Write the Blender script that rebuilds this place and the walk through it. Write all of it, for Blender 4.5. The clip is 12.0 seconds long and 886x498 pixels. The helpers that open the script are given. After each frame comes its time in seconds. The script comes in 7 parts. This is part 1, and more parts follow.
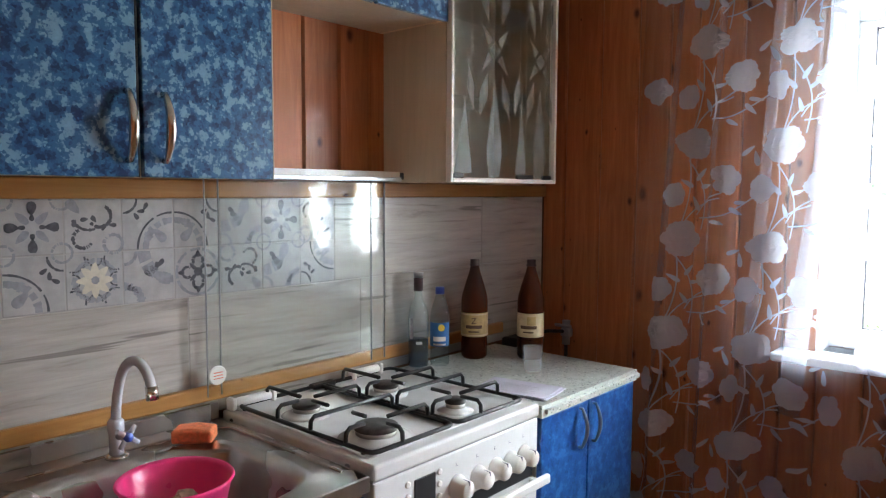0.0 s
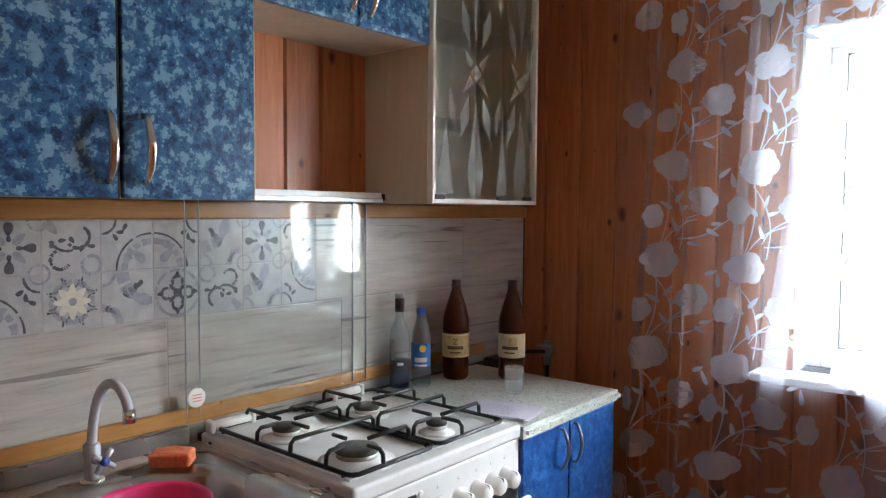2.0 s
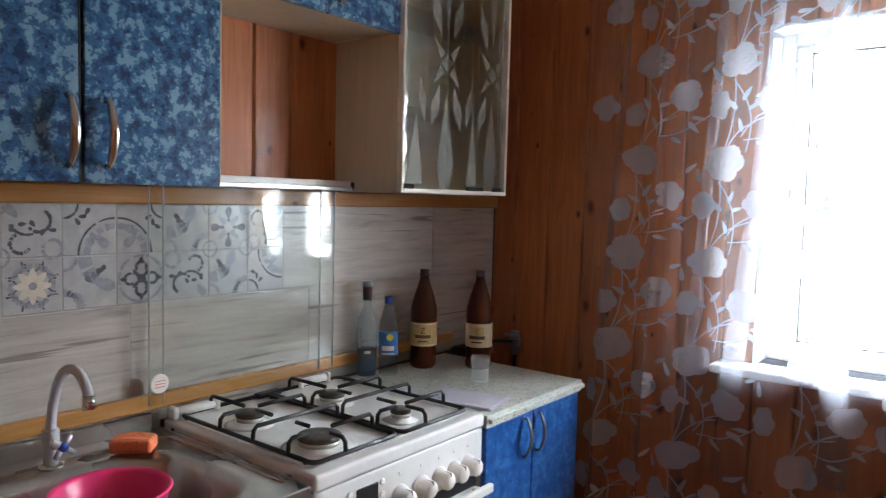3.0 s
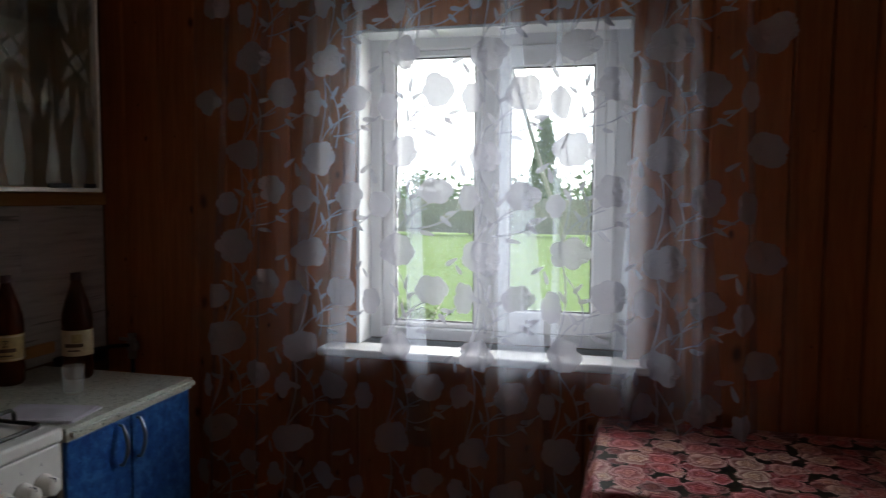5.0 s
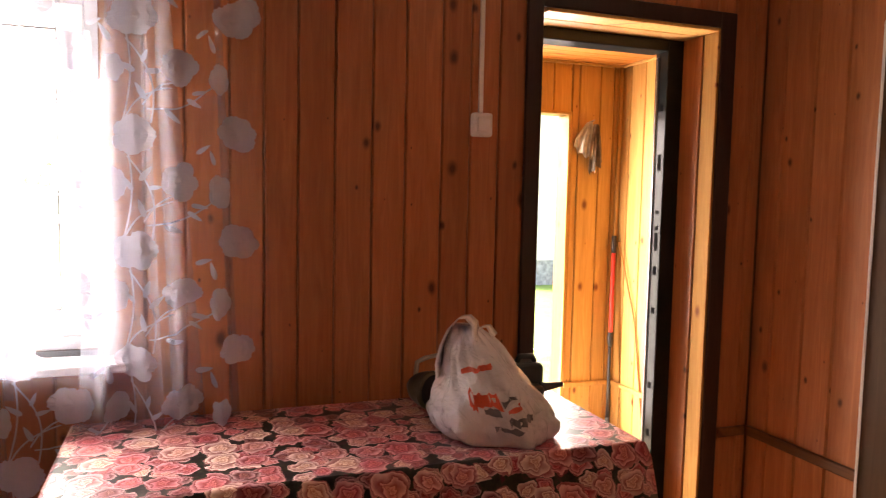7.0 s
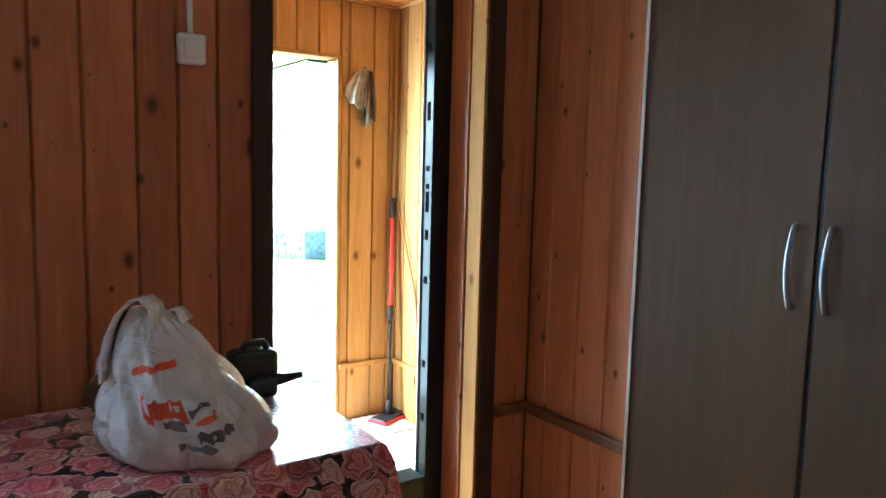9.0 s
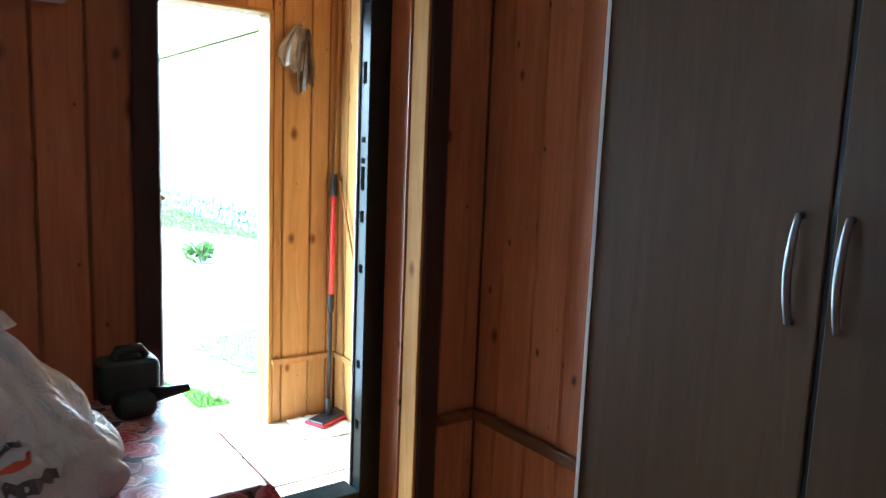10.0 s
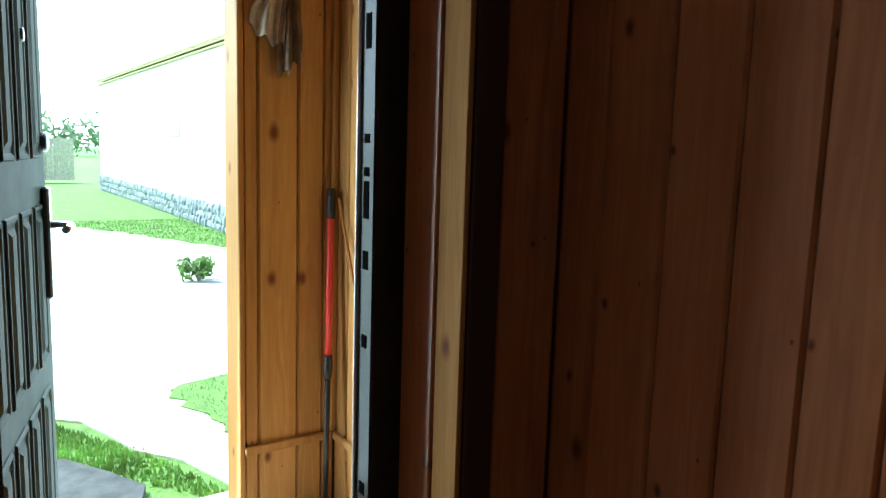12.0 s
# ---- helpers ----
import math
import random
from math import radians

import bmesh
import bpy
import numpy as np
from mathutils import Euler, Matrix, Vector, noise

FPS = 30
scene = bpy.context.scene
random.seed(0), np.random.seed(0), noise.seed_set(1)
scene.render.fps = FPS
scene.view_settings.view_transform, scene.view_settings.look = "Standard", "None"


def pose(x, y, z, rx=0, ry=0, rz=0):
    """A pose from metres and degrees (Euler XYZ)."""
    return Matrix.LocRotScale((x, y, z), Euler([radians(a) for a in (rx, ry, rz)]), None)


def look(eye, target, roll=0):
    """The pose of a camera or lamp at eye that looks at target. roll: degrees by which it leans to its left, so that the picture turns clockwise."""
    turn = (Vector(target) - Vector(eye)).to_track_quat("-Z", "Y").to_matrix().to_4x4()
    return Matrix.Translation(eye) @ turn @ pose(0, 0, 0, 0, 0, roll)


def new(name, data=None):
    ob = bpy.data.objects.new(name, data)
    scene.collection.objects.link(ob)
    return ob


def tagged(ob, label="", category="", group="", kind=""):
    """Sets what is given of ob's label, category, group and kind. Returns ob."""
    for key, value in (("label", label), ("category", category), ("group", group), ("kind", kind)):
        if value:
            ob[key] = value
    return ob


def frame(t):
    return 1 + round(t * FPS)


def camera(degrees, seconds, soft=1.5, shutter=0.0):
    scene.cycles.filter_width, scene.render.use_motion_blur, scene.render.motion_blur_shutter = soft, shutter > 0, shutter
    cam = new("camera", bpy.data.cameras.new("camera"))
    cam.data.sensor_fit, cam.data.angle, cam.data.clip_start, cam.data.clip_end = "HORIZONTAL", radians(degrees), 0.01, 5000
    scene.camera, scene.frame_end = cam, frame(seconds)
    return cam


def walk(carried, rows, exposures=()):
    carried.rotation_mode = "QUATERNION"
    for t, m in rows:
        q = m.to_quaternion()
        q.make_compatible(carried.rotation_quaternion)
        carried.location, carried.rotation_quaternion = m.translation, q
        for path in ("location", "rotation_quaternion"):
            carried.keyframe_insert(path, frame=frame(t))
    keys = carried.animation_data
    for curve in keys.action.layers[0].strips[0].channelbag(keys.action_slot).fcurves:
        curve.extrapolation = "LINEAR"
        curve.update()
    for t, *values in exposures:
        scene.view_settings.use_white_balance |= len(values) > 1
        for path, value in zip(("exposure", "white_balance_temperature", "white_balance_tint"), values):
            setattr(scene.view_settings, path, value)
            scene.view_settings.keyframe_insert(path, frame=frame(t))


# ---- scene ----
cam = camera(63.4, 12.0, soft=1.2, shutter=0.3)
PATH = [
    (0, (1.736, -2.599, 1.462), (0.412, -1.109, 1.302), 0.3),
    (0.5, (1.739, -2.605, 1.465), (0.415, -1.112, 1.33), 0.4),
    (1, (1.741, -2.612, 1.461), (0.425, -1.11, 1.354), 0.0),
    (1.5, (1.746, -2.605, 1.465), (0.47, -1.068, 1.356), 0.5),
    (2, (1.742, -2.602, 1.466), (0.453, -1.077, 1.361), 0.4),
    (2.5, (1.744, -2.598, 1.468), (0.436, -1.089, 1.352), 0.4),
    (2.7, (1.754, -2.597, 1.475), (0.465, -1.073, 1.346), 0.8),
    (4.3, (1.914, -2.538, 1.452), (1.058, -0.732, 1.383), -0.5),
    (4.5, (1.974, -2.524, 1.488), (1.195, -0.684, 1.394), -1.3),
    (5, (2.052, -2.502, 1.485), (1.569, -0.567, 1.339), 0.4),
    (5.5, (2.116, -2.501, 1.474), (1.868, -0.521, 1.346), 0.9),
    (6, (2.226, -2.464, 1.449), (2.323, -0.468, 1.357), 1.2),
    (6.4, (2.198, -2.498, 1.462), (2.617, -0.546, 1.349), 1.5),
    (6.5, (2.21, -2.489, 1.464), (2.701, -0.553, 1.349), 1.3),
    (7, (2.307, -2.438, 1.467), (2.994, -0.566, 1.311), 1.2),
    (7.5, (2.426, -2.431, 1.472), (3.159, -0.575, 1.333), 2.4),
    (7.7, (2.472, -2.398, 1.467), (3.268, -0.569, 1.309), 3.6),
    (9.3, (2.879, -2.071, 1.392), (4.019, -0.441, 1.184), 1.1),
    (9.5, (2.96, -2.028, 1.392), (4.1, -0.389, 1.268), 0.8),
    (10, (3.09, -1.902, 1.381), (4.255, -0.301, 1.104), 2.3),
    (10.5, (3.179, -1.709, 1.345), (4.472, -0.207, 1.078), 2.9),
    (11, (3.314, -1.46, 1.389), (4.569, 0.047, 0.999), 1.5),
    (11.5, (3.439, -1.28, 1.392), (4.64, 0.289, 1.083), 1.7),
    (12, (3.564, -1.121, 1.378), (4.69, 0.51, 1.108), 1.8),
]
walk(cam, [(t, look(eye, target, roll)) for t, eye, target, roll in PATH], exposures=[
    (0.0, 2.15, 6250, 8), (2.7, 2.17, 6250, 8), (3.4, 1.35, 6350, 10), (4.3, 0.45, 6500, 10), (4.8, -0.22, 6700, 10),
    (5.5, -0.58, 6750, 10), (6.0, -0.42, 6600, 11), (6.5, 0.6, 7200, 16), (7.0, 2.42, 8200, 28), (7.7, 2.5, 6000, 8),
    (9.3, 2.25, 4750, -9), (10.0, 1.9, 4650, -6), (10.5, 1.5, 4750, -5), (11.0, 1.82, 4850, -5), (11.3, 1.55, 5050, -7), (11.6, 0.95, 5250, -9), (12.0, 0.55, 5300, -9)])

# ---- light ----
world = bpy.data.worlds.new("sky")
scene.world = world
world.use_nodes = True
_wn = world.node_tree.nodes
_sky = _wn.new("ShaderNodeTexSky")
_sky.sky_type = "NISHITA"
_sky.sun_disc = False
_sky.sun_elevation = radians(52)
_sky.sun_rotation = radians(-32)
_sky.air_density, _sky.dust_density = 1.2, 2.5
_bg = _wn["Background"]
_bg.inputs["Strength"].default_value = 0.15
world.node_tree.links.new(_sky.outputs["Color"], _bg.inputs["Color"])

sun_data = bpy.data.lights.new("sun", "SUN")
sun_data.energy, sun_data.angle, sun_data.color = 5.0, radians(10), (1.0, 0.95, 0.86)
sun = new("sun", sun_data)
sun.matrix_world = look((-8.0, 13.0, 20.0), (0, 0, 0))


def area_light(name, eye, target, w, h, watts, color=(0.93, 0.97, 1.0)):
    d = bpy.data.lights.new(name, "AREA")
    d.shape, d.size, d.size_y, d.energy, d.color = "RECTANGLE", w, h, watts, color
    o = new(name, d)
    o.matrix_world = look(eye, target)
    return o


# daylight standing in the two openings
area_light("window_daylight", (1.66, 0.95, 1.95), (1.62, -1.0, 1.40), 2.9, 2.0, 230)
area_light("porch_daylight", (3.83, 0.990, 1.04), (3.86, 0.0, 1.0), 0.84, 1.70, 27)

# ---- materials ----
class Nodes:
    """A small helper that strings shader nodes together."""

    def __init__(self, name):
        self.mat = bpy.data.materials.new(name)
        self.mat.use_nodes = True
        self.t = self.mat.node_tree
        self.bsdf = self.t.nodes["Principled BSDF"]
        self.out = self.t.nodes["Material Output"]

    def n(self, kind, **kw):
        node = self.t.nodes.new(kind)
        for k, v in kw.items():
            node.inputs[k].default_value = v
        return node

    def link(self, a, b):
        self.t.links.new(a, b)

    def coords(self, scale=(1, 1, 1), shift=True):
        tc = self.n("ShaderNodeTexCoord")
        mp = self.n("ShaderNodeMapping")
        mp.inputs["Scale"].default_value = scale
        self.link(tc.outputs["Object"], mp.inputs["Vector"])
        if shift:
            oi = self.n("ShaderNodeObjectInfo")
            cb = self.n("ShaderNodeCombineXYZ")
            mu = self.math("MULTIPLY", oi.outputs["Random"], 37.0)
            for k in "XYZ":
                self.link(mu, cb.inputs[k])
            self.link(cb.outputs[0], mp.inputs["Location"])
        return mp.outputs["Vector"]

    def math(self, op, a, b=0.0):
        m = self.n("ShaderNodeMath")
        m.operation = op
        for i, v in enumerate((a, b)):
            if isinstance(v, (int, float)):
                m.inputs[i].default_value = v
            else:
                self.link(v, m.inputs[i])
        return m.outputs[0]

    def noise(self, vec, scale, detail=4.0, rough=0.55, distort=0.0):
        nz = self.n("ShaderNodeTexNoise", Scale=scale, Detail=detail, Roughness=rough, Distortion=distort)
        self.link(vec, nz.inputs["Vector"])
        return nz.outputs["Fac"]

    def ramp(self, fac, stops, mode="LINEAR"):
        r = self.n("ShaderNodeValToRGB")
        r.color_ramp.interpolation = mode
        els = r.color_ramp.elements
        while len(els) < len(stops):
            els.new(0.5)
        for e, (p, c) in zip(els, stops):
            e.position = p
            e.color = (*c, 1) if len(c) == 3 else c
        self.link(fac, r.inputs["Fac"])
        return r.outputs["Color"]

    def mix(self, fac, a, b, blend="MIX"):
        m = self.n("ShaderNodeMix")
        m.data_type, m.blend_type = "RGBA", blend
        for sock, v in ((m.inputs[0], fac), (m.inputs[6], a), (m.inputs[7], b)):
            if isinstance(v, (int, float)):
                sock.default_value = v
            elif isinstance(v, tuple):
                sock.default_value = (*v, 1)
            else:
                self.link(v, sock)
        return m.outputs[2]

    def base(self, c):
        if isinstance(c, tuple):
            self.bsdf.inputs["Base Color"].default_value = (*c, 1)
        else:
            self.link(c, self.bsdf.inputs["Base Color"])

    def set(self, **kw):
        for k, v in kw.items():
            self.bsdf.inputs[k.replace("_", " ")].default_value = v
        return self

    def bump(self, fac, strength=0.3, dist=0.002):
        b = self.n("ShaderNodeBump", Strength=strength, Distance=dist)
        self.link(fac, b.inputs["Height"])
        self.link(b.outputs["Normal"], self.bsdf.inputs["Normal"])


def plain(name, color, rough=0.5, metal=0.0, vary=0.12, scale=18.0, bump=0.05, **kw):
    """Paint, plastic or metal with slight mottling and relief."""
    m = Nodes(name)
    v = m.coords((1, 1, 1))
    f = m.noise(v, scale, 6.0)
    lo = tuple(max(0.0, c * (1 - vary)) for c in color)
    hi = tuple(min(1.0, c * (1 + vary)) for c in color)
    m.base(m.ramp(f, [(0.3, lo), (0.7, hi)]))
    m.set(Roughness=rough, Metallic=metal, **kw)
    rr = m.noise(v, scale * 0.35, 3.0)
    m.link(m.math("ADD", m.math("MULTIPLY", rr, 0.18), rough - 0.09), m.bsdf.inputs["Roughness"])
    if bump:
        m.bump(m.noise(v, scale * 9, 3.0), bump, 0.001)
    return m.mat


def wood(name, dark, light, knot=(0.10, 0.03, 0.01), axis="Z", rough=0.42, knots=True, warm=0.25, coat=0.0):
    """Varnished softwood with long grain, knots and a tint of its own for every board."""
    m = Nodes(name)
    sc = {"Z": (1, 1, 0.07), "X": (0.07, 1, 1), "Y": (1, 0.07, 1)}[axis]
    v = m.coords(sc)
    g = m.noise(v, 42.0, 8.0, 0.6, 1.2)
    g2 = m.noise(v, 9.0, 3.0, 0.5, 2.0)
    col = m.ramp(g, [(0.30, dark), (0.55, tuple((a + b) / 2 for a, b in zip(dark, light))), (0.75, light)])
    col = m.mix(m.math("MULTIPLY", g2, 0.55), col, tuple(c * 0.62 for c in dark), "MIX")
    oi = m.n("ShaderNodeObjectInfo")
    tint = m.ramp(oi.outputs["Random"], [(0.0, (0.80, 0.75, 0.70)), (0.5, (1.0, 1.0, 1.0)), (1.0, (1.2, 1.12, 1.0))])
    col = m.mix(1.0, col, tint, "MULTIPLY")
    if knots:
        tc = m.n("ShaderNodeTexCoord")
        sx = m.n("ShaderNodeSeparateXYZ")
        m.link(tc.outputs["Object"], sx.inputs[0])
        rnd = m.n("ShaderNodeObjectInfo")
        jump = m.math("MULTIPLY", rnd.outputs["Random"], 61.0)
        if axis == "Z":
            across, along = m.math("ADD", sx.outputs["X"], sx.outputs["Y"]), sx.outputs["Z"]
        else:
            along = sx.outputs["X"] if axis == "X" else sx.outputs["Y"]
            across = m.math("ADD", sx.outputs["Z"], sx.outputs["Y"] if axis == "X" else sx.outputs["X"])
        cxyz = m.n("ShaderNodeCombineXYZ")
        m.link(m.math("ADD", across, jump), cxyz.inputs["X"])
        m.link(m.math("ADD", m.math("MULTIPLY", along, 0.62), jump), cxyz.inputs["Y"])
        kv = cxyz.outputs[0]
        warp = m.n("ShaderNodeTexNoise", Scale=16.0, Detail=3.0)
        m.link(kv, warp.inputs["Vector"])
        add = m.n("ShaderNodeVectorMath")
        add.operation = "MULTIPLY_ADD"
        m.link(warp.outputs["Color"], add.inputs[0])
        add.inputs[1].default_value = (0.012, 0.012, 0.0)
        m.link(kv, add.inputs[2])
        vo = m.n("ShaderNodeTexVoronoi", Scale=7.5, Randomness=1.0)
        vo.voronoi_dimensions = "2D"
        m.link(add.outputs[0], vo.inputs["Vector"])
        sep = m.n("ShaderNodeSeparateColor")
        m.link(vo.outputs["Color"], sep.inputs[0])
        size = m.math("MULTIPLY", m.math("POWER", sep.outputs[0], 2.5), 0.16)
        rel = m.math("DIVIDE", vo.outputs["Distance"], m.math("ADD", size, 0.022))
        k = m.ramp(rel, [(0.30, (1, 1, 1)), (0.60, (0.55, 0.55, 0.55)), (1.0, (0, 0, 0))])
        some = m.math("GREATER_THAN", sep.outputs[1], 0.34)
        col = m.mix(m.math("MULTIPLY", k, some), col, knot)
    m.base(col)
    m.set(Roughness=rough)
    m.bsdf.inputs["Coat Weight"].default_value = coat
    m.bsdf.inputs["Specular IOR Level"].default_value = 0.28
    m.bump(g, 0.18, 0.002)
    return m.mat


PINE = wood("pine_boards", (0.44, 0.150, 0.058), (0.67, 0.275, 0.118), rough=0.4, coat=0.08)
PINE_PORCH = wood("porch_pine", (0.51, 0.262, 0.076), (0.75, 0.45, 0.16), knot=(0.16, 0.05, 0.015), rough=0.45)
PINE_PALE = wood("pale_pine", (0.40, 0.215, 0.066), (0.56, 0.33, 0.11), knot=(0.22, 0.09, 0.03), rough=0.5)
PINE_MATT = wood("unvarnished_pine", (0.36, 0.17, 0.04), (0.54, 0.29, 0.08), knot=(0.16, 0.05, 0.015), rough=0.85)
TRIM_WOOD = wood("trim_pine", (0.42, 0.20, 0.06), (0.60, 0.33, 0.11), axis="Y", rough=0.4)
MOP_SHADE = wood("mop_shade_pine", (0.28, 0.11, 0.03), (0.44, 0.20, 0.06), axis="X", rough=0.45)
CASING = wood("dark_casing", (0.038, 0.020, 0.015), (0.066, 0.034, 0.026), knots=False, rough=0.35)
DARK_GAP = plain("shadow_backing", (0.17, 0.08, 0.03), 0.8)
HANDLE_GREY = plain("satin_grey_handle", (0.30, 0.31, 0.33), 0.32, metal=0.9, vary=0.1)
DECK = wood("worn_deck_boards", (0.42, 0.34, 0.25), (0.66, 0.57, 0.45), knot=(0.25, 0.16, 0.1), axis="X", rough=0.7)
WARDROBE = wood("wardrobe_laminate", (0.105, 0.060, 0.028), (0.150, 0.090, 0.044), knots=False, rough=0.48)
FLOOR_BOARD = wood("brown_floor", (0.22, 0.12, 0.06), (0.36, 0.21, 0.11), axis="X", rough=0.4, knots=False)

CEIL = plain("pale_ceiling", (0.66, 0.61, 0.54), 0.8, vary=0.05)
WHITE_PVC = plain("white_pvc", (0.82, 0.82, 0.83), 0.32, vary=0.03)


def lacquer(name, color, gloss, rough):
    """Dark lacquered steel: matt under-colour with a faint even sheen."""
    m = Nodes(name)
    v = m.coords((1, 1, 1))
    f = m.noise(v, 14.0, 5.0)
    df = m.n("ShaderNodeBsdfDiffuse")
    m.link(m.ramp(f, [(0.3, tuple(c * 0.8 for c in color)), (0.7, tuple(c * 1.2 for c in color))]), df.inputs["Color"])
    gl = m.n("ShaderNodeBsdfGlossy", Roughness=rough)
    bp = m.n("ShaderNodeBump", Strength=0.08, Distance=0.002)
    m.link(m.noise(v, 90.0, 3.0), bp.inputs["Height"])
    m.link(bp.outputs[0], gl.inputs["Normal"])
    mx = m.n("ShaderNodeMixShader")
    m.link(m.math("ADD", m.math("MULTIPLY", f, gloss * 0.4), gloss * 0.8), mx.inputs[0])
    m.link(df.outputs[0], mx.inputs[1])
    m.link(gl.outputs[0], mx.inputs[2])
    m.link(mx.outputs[0], m.out.inputs["Surface"])
    return m.mat


STEEL_DARK = lacquer("dark_door_steel", (0.010, 0.012, 0.012), 0.032, 0.22)
CHROME = plain("brushed_chrome", (0.72, 0.70, 0.66), 0.22, metal=1.0, vary=0.06)
GREY_METAL = plain("grey_metal", (0.42, 0.43, 0.45), 0.35, metal=0.8)
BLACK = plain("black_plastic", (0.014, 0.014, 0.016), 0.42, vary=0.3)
WHITE_PL = plain("white_plastic", (0.80, 0.79, 0.76), 0.35, vary=0.04)
PALE_INSIDE = plain("pale_cabinet_lining", (0.82, 0.80, 0.74), 0.5, vary=0.04)
CREAM = wood("cream_laminate", (0.60, 0.53, 0.42), (0.70, 0.63, 0.52), knots=False, rough=0.45)


def glass(name, rough=0.0, color=(1, 1, 1), ior=1.45):
    m = Nodes(name)
    m.base(color)
    m.set(Roughness=rough, IOR=ior)
    m.bsdf.inputs["Transmission Weight"].default_value = 1.0
    return m.mat


def thin_glass(name, tint=(0.96, 0.98, 0.97), gloss=0.10, sheen=1.0):
    """A thin pane: clear to look through, with a mirror-like surface by Fresnel."""
    m = Nodes(name)
    tr = m.n("ShaderNodeBsdfTransparent")
    tr.inputs["Color"].default_value = (*tint, 1)
    gl = m.n("ShaderNodeBsdfGlossy", Roughness=0.02)
    lw = m.n("ShaderNodeLayerWeight", Blend=0.5)
    mx = m.n("ShaderNodeMixShader")
    m.link(m.math("ADD", m.math("MULTIPLY", m.math("POWER", lw.outputs["Facing"], 4.0), 0.8 * sheen), 0.035 * sheen + gloss * 0.1), mx.inputs[0])
    m.link(tr.outputs[0], mx.inputs[1])
    m.link(gl.outputs[0], mx.inputs[2])
    m.link(mx.outputs[0], m.out.inputs["Surface"])
    return m.mat


PANE = thin_glass("window_pane")
SPLASH_GLASS = thin_glass("splash_panel_glass", (0.95, 0.965, 0.955), 0.0, 0.8)
CABINET_GLASS = thin_glass("cabinet_glass", (0.95, 0.98, 0.96), 0.5)
GLASS = thin_glass("clear_glass", (0.95, 0.965, 0.955), 0.25)


def sheer(name, cover, color, front=0.5):
    """Woven sheer cloth: part open mesh, part thread that lets light through."""
    m = Nodes(name)
    tr = m.n("ShaderNodeBsdfTransparent")
    tl = m.n("ShaderNodeBsdfTranslucent")
    df = m.n("ShaderNodeBsdfDiffuse")
    v = m.coords((1, 1, 1), shift=False)
    f = m.noise(v, 60.0, 3.0)
    c = m.ramp(f, [(0.2, tuple(x * 0.92 for x in color)), (0.8, color)])
    m.link(c, tl.inputs["Color"])
    m.link(c, df.inputs["Color"])
    cloth = m.n("ShaderNodeMixShader", Fac=front)
    m.link(tl.outputs[0], cloth.inputs[1])
    m.link(df.outputs[0], cloth.inputs[2])
    weave = m.math("ADD", m.math("MULTIPLY", m.noise(v, 420.0, 1.0), 0.16), cover - 0.08)
    mx = m.n("ShaderNodeMixShader")
    m.link(weave, mx.inputs[0])
    m.link(tr.outputs[0], mx.inputs[1])
    m.link(cloth.outputs[0], mx.inputs[2])
    m.link(mx.outputs[0], m.out.inputs["Surface"])
    return m.mat


SHEER = sheer("sheer_curtain_cloth", 0.10, (0.58, 0.63, 0.72), 0.5)
SHEER_FOLD = sheer("folded_sheer_cloth", 0.31, (0.64, 0.70, 0.82), 0.45)
SHEER_FLOWER = sheer("woven_flowers", 0.84, (0.56, 0.56, 0.63), 0.72)


# ---- mesh helpers ----
def box(bm, x0, x1, y0, y1, z0, z1, bevel=0.0, seg=1):
    vs = [bm.verts.new((x, y, z)) for x in (x0, x1) for y in (y0, y1) for z in (z0, z1)]
    fs = [bm.faces.new([vs[i] for i in q]) for q in ((0, 1, 3, 2), (4, 6, 7, 5), (0, 4, 5, 1), (2, 3, 7, 6), (0, 2, 6, 4), (1, 5, 7, 3))]
    if bevel:
        es = list({e for f in fs for e in f.edges})
        bmesh.ops.bevel(bm, geom=es, offset=bevel, segments=seg, affect="EDGES", profile=0.5)
    return bm


def boxm(*a, **k):
    return box(bmesh.new(), *a, **k)


def lathe(bm, prof, at=(0, 0, 0), seg=28, m=None, cap=True):
    """Turn a profile of (radius, height) round the z axis."""
    rings = []
    for r, z in prof:
        ring = []
        for i in range(seg):
            a = 2 * math.pi * i / seg
            p = Vector((r * math.cos(a), r * math.sin(a), z))
            if m:
                p = m @ p
            ring.append(bm.verts.new(p + Vector(at)))
        rings.append(ring)
    for a, b in zip(rings, rings[1:]):
        for i in range(seg):
            f = bm.faces.new((a[i], a[(i + 1) % seg], b[(i + 1) % seg], b[i]))
            f.smooth = True
    if cap:
        if prof[0][0] > 1e-4:
            bm.faces.new(list(reversed(rings[0])))
        if prof[-1][0] > 1e-4:
            bm.faces.new(rings[-1])
    return bm


